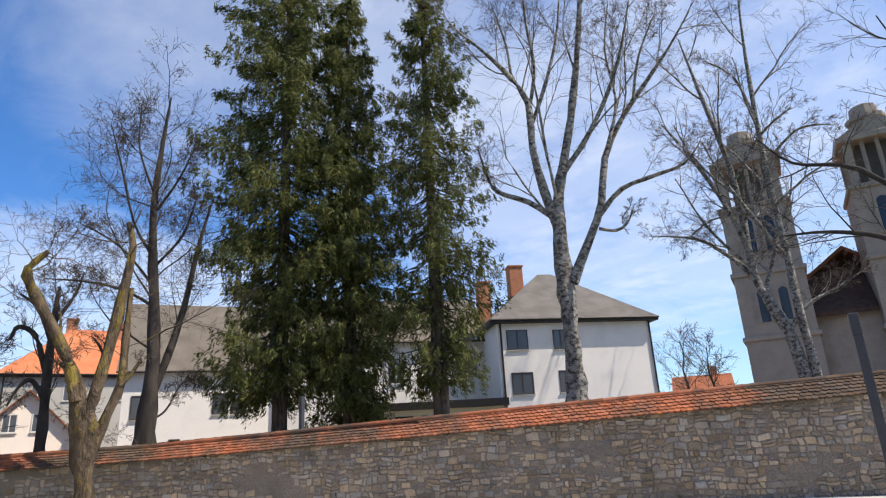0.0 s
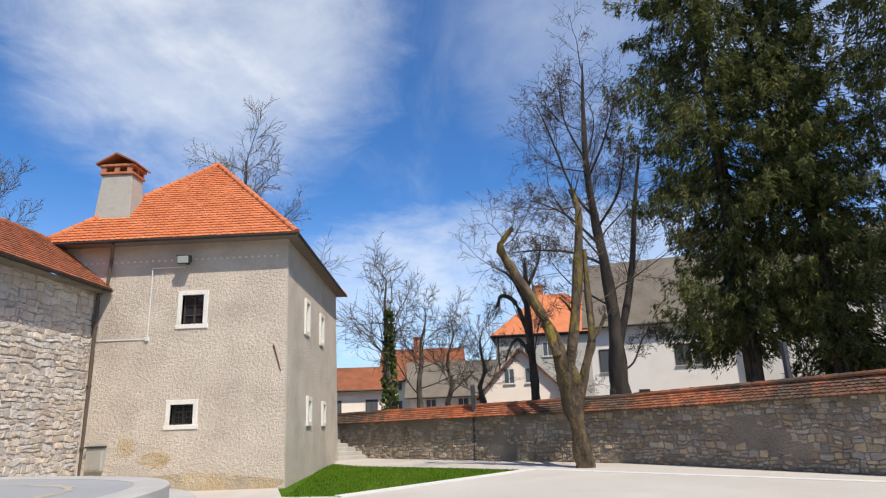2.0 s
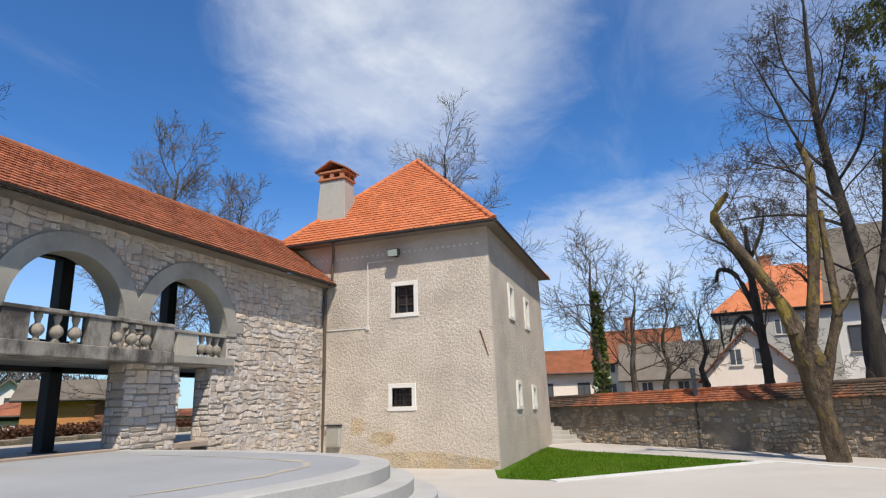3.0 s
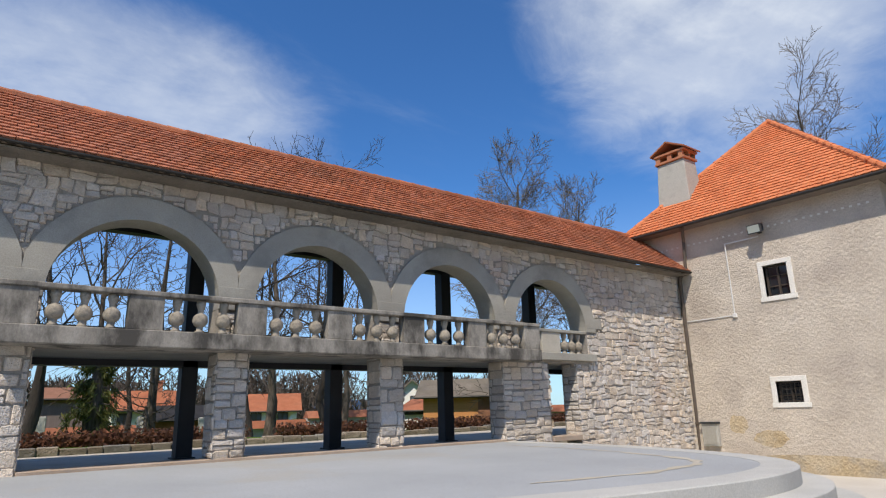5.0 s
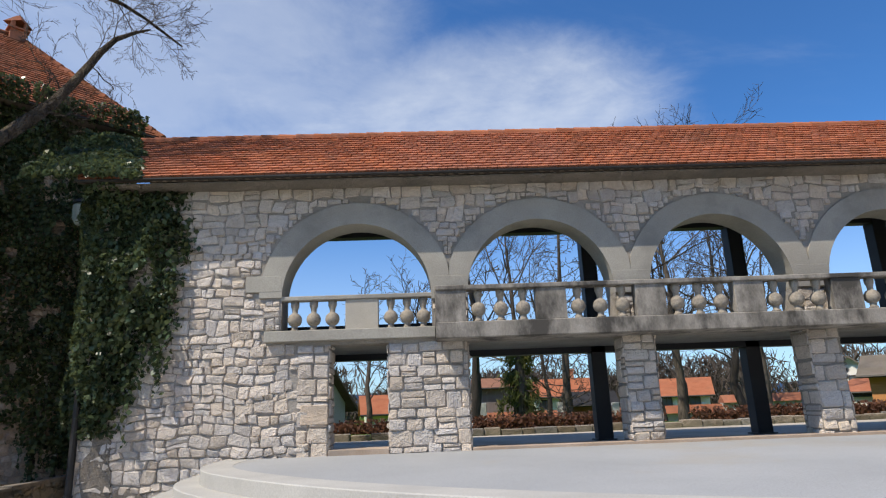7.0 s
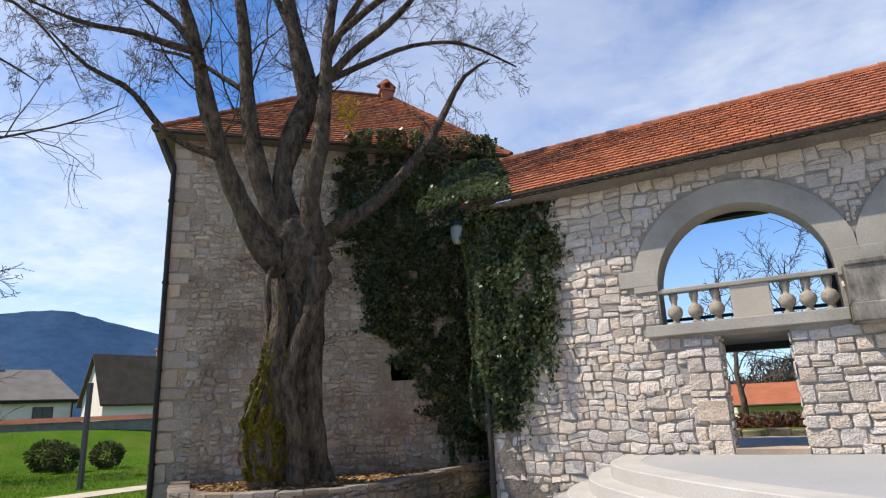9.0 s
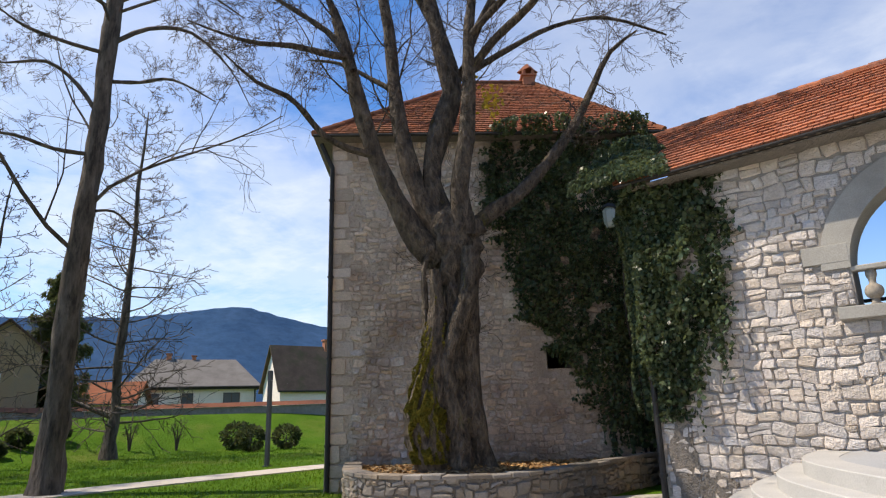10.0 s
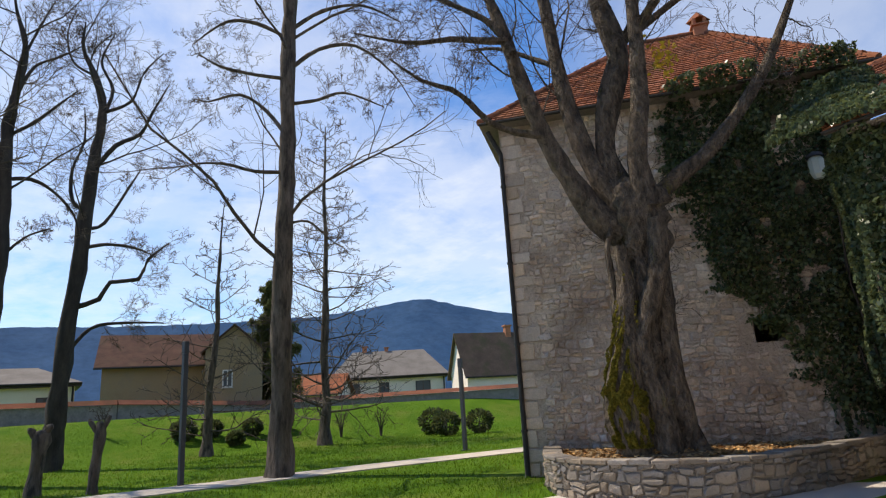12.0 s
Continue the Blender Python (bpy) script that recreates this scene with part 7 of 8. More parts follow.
for k, (x, y, h, r) in enumerate(((-20.75, -0.5, 1.62, 0.19), (-19.8, 0.85, 1.75, 0.13))):
    tree("old pollard stump with mossy knuckles beside the path", (x, y, 0), [[((0, 0, -0.3), r * 1.5), ((0, 0, 0.2), r), ((0.02, 0.05, h * 0.55), r * 0.8), ((0, 0.1, h * 0.85), r * 1.15), ((0, 0.1, h), r * 0.9), ((0, 0.1, h + 0.06), 0.02)], [((0, 0.1, h * 0.85), r * 0.6), ((0.05, 0.28, h + 0.12), r * 0.5), ((0.05, 0.3, h + 0.2), 0.03)], [((0, 0.05, h * 0.85), r * 0.55), ((-0.05, -0.14, h + 0.05), r * 0.5), ((-0.05, -0.16, h + 0.13), 0.03)]], None, M["bark"], M["twig"], 70 + k, "pollard_stump", "pollard stumps")

# ---- leaves gathered in clumps ----


def cards(centres, size, seed, tilt=None, aspect=0.5):
    """Small leaf-shaped faces at the given points; tilt: the way their long side hangs."""
    g = np.random.default_rng(seed)
    c = np.asarray(centres, dtype=np.float64)
    n = len(c)
    d = g.normal(size=(n, 3))
    if tilt is not None:
        d = d * 0.45 + np.asarray(tilt)
    d /= np.linalg.norm(d, axis=1, keepdims=True)
    e = np.cross(d, g.normal(size=(n, 3)))
    e /= np.linalg.norm(e, axis=1, keepdims=True)
    s = g.uniform(*size, size=(n, 1))
    d, e = d * s, e * s * aspect
    v = np.stack([c - d, c - d * 0.1 + e, c + d, c - d * 0.1 - e], 1).reshape(-1, 3)
    i = np.arange(n)[:, None] * 4 + np.arange(4)[None, :]
    return v, i


def spruce(at, h, wide, seed, low=0.12, dense=1.0):
    g = np.random.default_rng(seed)
    top = thing("spruce", "tall dark green spruce with drooping branches behind the wall", "tree", at, group="old spruces")
    rng = random.Random(seed)
    lines = [([(0, 0, -0.5), (0, 0, h * 0.25), (0, 0, h * 0.6), (0, 0, h)], [0.42, 0.34, 0.2, 0.03])]
    pts, way = [], []
    z = h * low
    while z < h * 0.985:
        t = (z / h - low) / (1 - low)
        reach = wide * (1 - t) ** 0.52 * (0.48 + 0.52 * min(1, t * 3.6)) + 0.25
        for k in range(rng.randint(5, 7)):
            a = rng.uniform(0, 2 * math.pi)
            L = reach * rng.choice((rng.uniform(0.45, 0.8), rng.uniform(0.8, 1.15)))
            zz = z + rng.uniform(-0.25, 0.25)
            droop = rng.uniform(0.25, 0.5) * L * (1.1 - t)
            line = [(math.cos(a) * L * q, math.sin(a) * L * q, zz - droop * math.sin(q * 2.2) + 0.10 * L * q * q) for q in (0, 0.33, 0.66, 1.0)]
            lines.append((line, [0.05 * (1.1 - t) + 0.012, 0.035 * (1.1 - t) + 0.01, 0.02, 0.006]))
            k = int((5 + 8.5 * L) * dense)
            q = 0.18 + 0.85 * g.random(k) ** 0.8
            base = np.stack([np.interp(q, (0, 0.33, 0.66, 1.0), [p[i] for p in line]) for i in range(3)], -1)
            side = np.array([-math.sin(a), math.cos(a), 0.0])
            spread = g.normal(size=(k, 1)) * 0.17 * L * (1.1 - 0.8 * np.clip(q, 0, 1))[:, None]
            base = base + side * spread - np.array([0, 0, 0.10])
            # each spray hangs as a tuft of its own
            m = 13
            tuft = np.repeat(base, m, 0)
            drop = g.random((k * m, 1)) * g.uniform(0.2, 1.0, (k, 1)).repeat(m, 0) * (1.15 - 0.7 * t)
            pts.append(tuft + g.normal(size=(k * m, 3)) * np.array([0.075, 0.075, 0.06]) - drop * np.array([0, 0, 1.0]))
            lean = np.sign(spread).repeat(m, 0) * side * 0.4 + np.array([math.cos(a) * 0.5, math.sin(a) * 0.5, -0.8])
            way.append(lean)
        z += rng.uniform(0.34, 0.52)
    v, f = tube_mesh(lines, lambda r: 8 if r > 0.2 else 4)
    grown("trunk", v, f, M["bark"], top, "grey trunk and boughs", True)
    P, W = np.concatenate(pts), np.concatenate(way)
    v, f = cards(P, (0.08, 0.20), seed, W, 0.20)
    grown("needles", v, f, M["needle"], top, "dark green hanging needle sprays")
    return top


spruce((29.1, -13.0, 1.4), 37, 5.8, 5, 0.10, 0.84)
spruce((27.2, -15.9, 1.4), 27, 4.3, 6, 0.09, 0.78)
spruce((23.4, -18.7, 1.4), 29, 4.2, 7, 0.13, 0.52)
spruce((-44.9, 12.2, 1.6), 9.4, 2.5, 8, 0.02, 2.2)["label"] = "small dark spruce beside the tan house"
spruce((4.7, 29.0, 0.8), 4.4, 1.1, 9, 0.02, 0.7)["label"] = "young dark spruce in the park"

# ivy over the tower's corner
g = np.random.default_rng(4)
ivy = thing("ivy", "thick dark green ivy hanging over the tower corner", "ivy", (-6.0, 11.5, 0))
pts = []
EDGE_Z, EDGE_S = (0.8, 1.6, 2.6, 3.6, 5.0, 6.5, 8.0, 9.2), (7.0, 6.4, 5.9, 5.0, 4.5, 4.0, 3.9, 4.6)
while len(pts) < 34000:
    s, z = g.uniform(3.8, 8.25), g.uniform(0.8, 9.1)
    edge = np.interp(z, EDGE_Z, EDGE_S) + 0.45 * noise.noise(Vector((z * 1.3, 2.0, 0))) + 0.45 * noise.noise(Vector((z * 4, 7.0, 0))) - 0.25 * g.random() ** 4
    if s < edge or (z < 2.4 and g.random() < 0.3) or noise.noise(Vector((s * 3.2, z * 1.6, 21.0))) < -0.45:
        continue
    lump = 0.22 + 0.35 * noise.noise(Vector((s * 1.1, z * 0.8, 3.0))) + 0.15 * noise.noise(Vector((s * 3.1, z * 2.0, 5.0)))
    lump *= min(1.0, (s - edge) * 1.5 + 0.2)
    if z > 8.6:
        lump += 0.35
    p = wface(s, max(0.05, lump) + g.uniform(-0.1, 0.08))
    pts.append((p.x + 6.0, p.y - 11.5, z))
WALL_Z, WALL_X = (1.4, 2.2, 3.0, 4.5, 5.6, 6.3), (-4.75, -4.35, -3.95, -3.55, -3.75, -4.3)
while len(pts) < 52000:
    x, z = g.uniform(-6.4, -3.3), g.uniform(1.5, 6.9)
    edge = np.interp(z, WALL_Z, WALL_X) + 0.3 * noise.noise(Vector((z * 2.0, 12.0, 0))) + 0.3 * noise.noise(Vector((z * 6.0, 3.0, 0))) + 0.25 * g.random() ** 4
    if x > edge or noise.noise(Vector((x * 4.0, z * 1.6, 31.0))) < -0.36 or (z < 3 and noise.noise(Vector((x * 4, 0.5, 0))) < -0.05):
        continue
    lump = 0.18 + 0.3 * noise.noise(Vector((x * 2.0, z * 0.9, 9.0)))
    lump = max(0.04, lump) * min(1.0, (edge - x) * 1.6 + 0.15)
    y = 11.0 - lump + g.uniform(-0.08, 0.08)
    if z > 5.6:
        y = 10.55 + (z - 5.6) * 0.95 + g.uniform(-0.15, 0.1)
        if x > -4.6 - (z - 5.6) * 0.5:
            continue
    if x < -5.1:
        y += (-5.1 - x) * 1.6
    pts.append((x + 6.0, y - 11.5, z))
while len(pts) < 60000:
    x, k = g.uniform(-6.2, -4.0), g.random()
    edge = -4.15 - 1.0 * k + 0.25 * noise.noise(Vector((k * 9, 4.0, 0))) - 0.2 * g.random() ** 3
    if x > edge:
        continue
    lump = (0.12 + 0.25 * abs(noise.noise(Vector((x * 2, k * 5, 2.0))))) * min(1.0, (edge - x) * 2 + 0.2) + g.uniform(0, 0.08)
    pts.append((x + 6.0, 10.42 + 1.95 * k - 0.63 * lump - 11.5, 5.62 + 1.58 * k + 0.78 * lump))
# loose strands hanging from the mass
for k in range(60):
    if k % 2:
        x = g.uniform(-5.0, -3.7)
        top_at = (x, 10.8, g.uniform(2.6, 4.6))
    else:
        q = wface(g.uniform(6.3, 7.9), 0.3)
        top_at = (q.x, q.y, g.uniform(1.6, 2.8))
    for j in range(int(g.uniform(15, 45))):
        pts.append((top_at[0] + 6.0 + g.normal() * 0.035, top_at[1] - 11.5 + g.normal() * 0.03, top_at[2] - j * 0.035))
v, f = cards(pts, (0.03, 0.07), 5, (0, -0.15, -0.4), 0.72)
grown("leaves", v, f, M["ivy"], ivy, "glossy dark ivy leaves")
stems = []
rng = random.Random(6)
for k in range(16):
    s = rng.uniform(6.6, 8.2)
    p = wface(s, 0.06)
    line = limb(rng, (p.x + 6, p.y - 11.5, 0.55), (0, 0, 1), rng.uniform(3, 7), 0.035, 0.012, 0.08, 0.1, 8)
    stems.append(line)
v, f = tube_mesh(stems, lambda r: 5)
grown("stem_mass", v, f, M["bark_dark"], ivy, "woody ivy stems")["kind"] = "stuff"
glass_lamp = thing("wall_lantern", "grey glass wall lantern half buried in ivy", "lantern", (wface(7.0, 0.55).x, wface(7.0, 0.55).y, 6.05))
part("glass", lathe(bmesh.new(), [(0.09, 0), (0.15, 0.1), (0.17, 0.42), (0.12, 0.5)], 8), M["lens"], glass_lamp)
part("cap", lathe(bmesh.new(), [(0.19, 0.5), (0.14, 0.58), (0.03, 0.64)], 8), M["lamp_grey"], glass_lamp)
part("bracket", tube(bmesh.new(), (0, 0, 0.6), (-0.35, 0.35, 0.6), 0.02, 0.02, 6), M["lamp_grey"], glass_lamp)


def clump(name, label, at, radius, seed, material, n=1400, squash=0.85, size=(0.05, 0.1), group=""):
    """A clipped shrub: an uneven ball of leaves on a short stem."""
    g = np.random.default_rng(seed)
    top = thing(name, label, "shrub", at, group=group)
    d = g.normal(size=(n, 3))
    d /= np.linalg.norm(d, axis=1, keepdims=True)
    bump = np.array([1 + 0.16 * noise.noise(Vector(q) * 2.2 + Vector((seed, 0, 0))) for q in d])
    r = radius * bump * g.uniform(0.72, 1.04, n)
    P = d * r[:, None]
    P[:, 2] = P[:, 2] * squash + radius * squash * 1.05
    v, f = cards(P, size, seed, None, 0.6)
    grown("foliage", v, f, material, top)
    part("stem", tube(bmesh.new(), (0, 0, -0.15), (0, 0, radius), 0.05, 0.03, 6), M["bark"], top)
    return top


for k, (x, y, r) in enumerate(((-30.2, 16.9, 0.78), (-28.2, 16.5, 0.72), (-28.1, 18.45, 0.70), (-33.2, 6.2, 0.5), (-33.0, 8.1, 0.5), (-33.4, 9.7, 0.55), (-33.0, 4.9, 0.6), (-31.7, 7.0, 0.4))):
    clump("round_shrub", "clipped dark evergreen shrub on the lawn", (x, y, level(x, y) - 0.03), r, 20 + k, M["shrub"], group="lawn shrubs")
for k, (x, y) in enumerate(((-31.5, 12.2), (-31.0, 14.2), (-34.5, 1.5))):
    tree("small bare shrub on the lawn bank", (x, y, level(x, y)), [[((0, 0, -0.1), 0.05), ((0.05 * q, 0.1 * q, 0.7), 0.03), ((0.15 * q, 0.25 * q, 1.2), 0.012)] for q in (-1, 0, 1)], dict(BROAD, kids=(6, 4, 3), start=(0.2, 0.2, 0.2), ratio=(0.5, 0.5, 0.5)), M["bark"], M["twig"], 90 + k, "bare_shrub")
# hedge of brown leaves north of the arcade
g = np.random.default_rng(15)
for x0, x1, y0 in ((-3.5, 8.6, 22.6), (10.2, 14.6, 23.5), (15.8, 27.0, 23.2)):
    n = int((x1 - x0) * 500)
    P = np.stack([g.uniform(x0, x1, n), g.uniform(y0 - 0.55, y0 + 0.55, n), np.abs(g.normal(0.2, 0.15, n))], -1)
    P[:, 2] = np.minimum(P[:, 2], 0.5) + 0.93
    v, f = cards(P, (0.05, 0.1), 16, None, 0.6)
    ob = grown("hedge", v, f, M["hedge"])
    tagged(ob, "low brown-leaved winter hedge behind the arcade", "hedge", kind="stuff")
for x0, x1, y0, s in ((-6, 30, 18.75, 3),):
    rng = random.Random(s)
    kerb = thing("edging", "rough dark stone edging before the hedge", "kerb", (0, 0, 0))
    x = x0
    while x < x1:
        w = rng.uniform(0.3, 0.6)
        yy = 16.6 + (x + 6) * 0.062
        boxed("stone", (x, x + w - 0.02, yy, yy + 0.25, 0.95, 1.16 + rng.uniform(0, 0.06)), M["stone_dark"], kerb, "", 0.02)
        x += w
# ivy on the far tree, moss on the planter tree
P = []
rng = random.Random(31)
for k in range(1000):
    z = rng.uniform(0.4, 7.0)
    a, r = rng.uniform(0, 6.3), rng.uniform(0.25, 0.6) * (1.1 - 0.09 * z)
    P.append((r * math.cos(a), r * math.sin(a), z))
v, f = cards(P, (0.10, 0.2), 32, None, 0.7)
ob = grown("trunk_ivy", v, f, M["shrub_light"], ivytree, "green ivy round the trunk")
P = []
for k in range(90):
    q = 0.15 + 0.85 * rng.random()
    P.append((0.85 + 0.16 * rng.gauss(0, 1), 0.55 + 0.14 * rng.gauss(0, 1), 7.55 + 0.22 * rng.gauss(0, 1)))
v, f = cards(P, (0.05, 0.09), 33, None, 0.6)
ob = grown("yellow_leaves", v, f, M["blossom"])
ob.matrix_world = pose(TREE_AT.x, TREE_AT.y, 0.83)
tagged(ob, "tuft of yellow leaves in the tree crown", "leaves", kind="stuff")
# moss cushions low on the trunk
g = np.random.default_rng(44)
P = []
burl_z = [p[2] for p, r in OLD_TREE[-5]]
while len(P) < 26000:
    a, z = g.normal(-1.4, 1.0), abs(g.normal(0.5, 0.9))
    if z > 3.4 or noise.noise(Vector((math.cos(a) * 2.2, math.sin(a) * 2.2, z * 1.1))) < -0.34 + 0.2 * z:
        continue
    cx, cy, r = [float(np.interp(z, burl_z, [(*p, q)[k] for p, q in OLD_TREE[-5]])) for k in (0, 1, 3)]
    r = r * g.uniform(0.97, 1.06) + 0.11 * noise.noise(Vector((a * 3.5, z * 4, 1)))
    P.append((cx + r * math.cos(a), cy + r * math.sin(a), z))
v, f = cards(P, (0.014, 0.030), 45, None, 0.9)
ob = grown("moss", v, f, M["moss"])
ob.matrix_world = pose(TREE_AT.x, TREE_AT.y, 0.83)
tagged(ob, "yellow-green moss cushions on the old trunk", "moss", kind="stuff")

# ---- houses round the court ----


def far_window(parent, x, z, w, h, y, wood, sash=True):
    win = new("window")
    win.parent, win.matrix_basis = parent, pose(x, y, z)
    win.empty_display_size = 0.1
    boxed("pane", (-w / 2, w / 2, -0.015, 0.03, 0, h), M["pane_far"], win)
    bm = bmesh.new()
    t = 0.07
    for d in ((-w / 2 - t, -w / 2, -t, h + t), (w / 2, w / 2 + t, -t, h + t), (-w / 2, w / 2, -t, 0), (-w / 2, w / 2, h, h + t)):
        box(bm, d[0], d[1], -0.05, 0.1, d[2], d[3])
    if sash:
        box(bm, -0.035, 0.035, -0.04, 0.02, 0, h)
    part("frame", bm, wood, win)
    boxed("sill", (-w / 2 - 0.12, w / 2 + 0.12, -0.12, 0.06, -t - 0.06, -t - 0.004), M["wall_grey"], win)


def house(label, at, turn, w, d, eave, ridge, wall, roof, windows=(), wood=None, hip=0.0, gable_front=False, chimneys=(), over=0.45, name="house"):
    """A house seen from its front (facing -y when turn is 0); at: the middle of the front's foot. windows: x, z, width, height."""
    top = thing(name, label, "house", at, turn)
    bm = bmesh.new()
    box(bm, -w / 2, w / 2, 0, d, -1.0, eave)
    if gable_front:
        prism(bm, [(-w / 2, eave), (w / 2, eave), (0, ridge - 0.12)], "y", 0, d)
    elif hip == 0:
        prism(bm, [(0.0, eave), (d, eave), (d / 2, ridge - 0.12)], "x", -w / 2, w / 2)
    part("wall", bm, wall, top)
    bm = bmesh.new()
    t = 0.14
    if gable_front:
        k = (ridge - eave) / (w / 2)
        lo = eave - over * k
        prism(bm, [(-w / 2 - over, lo), (0, ridge), (w / 2 + over, lo), (w / 2 + over, lo - t), (0, ridge - t), (-w / 2 - over, lo - t)], "y", -over, d + over)
    elif hip:
        o = [(-w / 2 - over, -over), (w / 2 + over, -over), (w / 2 + over, d + over), (-w / 2 - over, d + over)]
        lo = [bm.verts.new((x, y, eave)) for x, y in o]
        un = [bm.verts.new((x, y, eave - t)) for x, y in o]
        a, b = bm.verts.new((-w / 2 + hip, d / 2, ridge)), bm.verts.new((w / 2 - hip, d / 2, ridge))
        bm.faces.new((lo[0], lo[1], b, a))
        bm.faces.new((lo[1], lo[2], b))
        bm.faces.new((lo[2], lo[3], a, b))
        bm.faces.new((lo[3], lo[0], a))
        for i in range(4):
            bm.faces.new((lo[i], un[i], un[(i + 1) % 4], lo[(i + 1) % 4]))
        bm.faces.new(un)
    else:
        k = (ridge - eave) / (d / 2)
        lo = eave - over * k
        prism(bm, [(-over, lo), (d / 2, ridge), (d + over, lo), (d + over, lo - t), (d / 2, ridge - t), (-over, lo - t)], "x", -w / 2 - over, w / 2 + over)
    part("roof", bm, roof, top)
    if not gable_front:
        bm = bmesh.new()
        z = eave - (0 if hip else over * (ridge - eave) / (d / 2))
        tube(bm, (-w / 2 - over, -over - 0.05, z - 0.08), (w / 2 + over, -over - 0.05, z - 0.08), 0.07, sides=6)
        part("gutter", bm, M["gutter"], top)
        if hip:
            boxed("eave_board", (-w / 2 - over + 0.02, w / 2 + over - 0.02, -over + 0.02, d + over - 0.02, eave - t - 0.16, eave - t - 0.004), M["gutter"], top, "dark boarded eave")
            for x in (-w / 2 + 0.3, w / 2 - 0.12):
                part("downpipe", tube(bmesh.new(), (x, -0.09, -0.5), (x, -0.09, eave - t - 0.16), 0.07, sides=6), M["gutter"], top)
    for x, z, ww, hh in windows:
        far_window(top, x, z, ww, hh, 0.0, wood or M["wood_pale"])
    for x, y, z0, z1, s in chimneys:
        ch = boxed("chimney", (x - s / 2, x + s / 2, y - s / 2, y + s / 2, z0, z1), M["brick_red"], top, "red brick chimney", 0.02)
        boxed("chimney_cap", (x - s / 2 - 0.08, x + s / 2 + 0.08, y - s / 2 - 0.08, y + s / 2 + 0.08, z1, z1 + 0.12), M["brick_red"], ch)
    return top


# south-east: the school-like white house and its wing
big = house("white two-storey house with a grey hipped roof", (29.9, -37.0, 1.4), -118, 12.4, 11, 8.8, 13.8, M["wall_white"], M["tile_grey"],
            [(-4.65, 6.6, 1.5, 1.35), (-1.25, 6.55, 1.05, 1.35), (-4.5, 3.35, 1.5, 1.45), (-1.1, 3.4, 1.0, 1.45)], M["wood_brown"], 5.6, False, ((-2.9, 4.9, 11.6, 14.2, 1.15), (-6.2, 3.2, 9.2, 12.4, 1.0)), 0.55)

house("long white wing with a grey tiled roof behind the spruces", (39.8, -26.5, 1.4), -116, 15.8, 10, 8.3, 12.4, M["wall_white"], M["tile_grey"], [(-5.5, 4.8, 1.2, 1.5), (-2.5, 4.8, 1.2, 1.5), (0.5, 4.8, 1.2, 1.5), (3.5, 4.8, 1.2, 1.5), (6.2, 5.2, 1.6, 1.3)], M["wood_pale"])
house("white two-storey house block with a grey roof", (45.4, -14.6, 1.4), -106, 11.0, 10, 6.6, 12.0, M["wall_white"], M["tile_grey"], [(-4.2, 2.9, 1.3, 1.5), (0.9, 3.1, 0.95, 1.35), (2.2, 3.1, 0.95, 1.35), (-2.0, 0.8, 0.6, 0.6)], M["wood_brown"])
annex = thing("flat_annex", "low beige annex with a dark flat roof behind the wall", "annex", (34.6, -26.3, 1.4), -126.6)
boxed("wall", (-5.2, 5.2, 0, 3.0, -0.5, 2.5), M["wall_cream"], annex)
boxed("roof", (-5.5, 5.5, -0.6, 3.2, 2.5, 3.0), M["gutter"], annex, "dark flat roof slab")
for x in (-4.2, -2.4, -0.6, 1.2, 3.0):
    boxed("opening", (x, x + 1.3, -0.04, 0.0, 0.9, 2.1), M["pane"], annex)
# east: old town houses
house("pale old house with a large orange hipped roof", (64.1, -9.6, 1.4), -95.8, 13.0, 12, 7.9, 13.0, M["wall_grey"], M["tile_new"], [(-3.6, 5.6, 0.9, 1.3), (-1.2, 5.6, 0.9, 1.3), (3.2, 5.6, 0.9, 1.3)], M["wood_pale"], 5.0, False, ((-1.5, 7.5, 11.0, 14.2, 1.0), (3.2, 7.5, 11.0, 13.9, 1.0)))
house("small cream gabled house with a red tiled roof", (51.5, -4.4, 1.4), -94.4, 6.6, 8, 1.9, 5.3, M["wall_rose"], M["tile_dark"], [(-0.95, 2.5, 0.75, 1.1), (0.75, 2.5, 0.75, 1.1)], M["wood_pale"], 0.0, True)
house("white low house with a red tiled roof", (49.2, 9.4, 1.0), -79.1, 5.6, 6, 3.0, 4.7, M["wall_rose"], M["tile_dark"], [(-0.9, 0.8, 0.8, 1.1), (1.9, 0.8, 0.8, 1.1)], M["wood_brown"])
house("cream house with a brown tiled roof", (60.0, 4.2, 1.0), -86.8, 7.6, 8, 4.2, 7.2, M["wall_cream"], M["tile_dark"], [(-2.4, 3.0, 0.8, 1.0), (0.2, 3.0, 0.8, 1.0), (2.4, 0.9, 0.8, 1.1), (-2.4, 0.9, 0.8, 1.1)], M["wood_pale"], 0.0, False, ((-0.5, 3.5, 6.2, 8.2, 0.8),))
house("white house with a grey roof", (55.1, 1.2, 1.0), -88.4, 7.6, 7, 2.5, 5.4, M["wall_white"], M["tile_grey"], [(-2.0, 0.9, 0.8, 1.0), (0.8, 0.9, 0.8, 1.0), (2.6, 0.9, 0.8, 1.0)], M["wood_pale"])
house("distant pale house with a red roof beyond the church trees", (38.9, -69.7, 2.0), -150, 6, 7, 4.0, 5.8, M["wall_cream"], M["tile_old"], [(-1.6, 2.2, 0.9, 1.1), (1.4, 2.2, 0.9, 1.1)], M["wood_pale"], 0.0, False, ((1.5, 3.5, 5.0, 6.6, 0.7),))
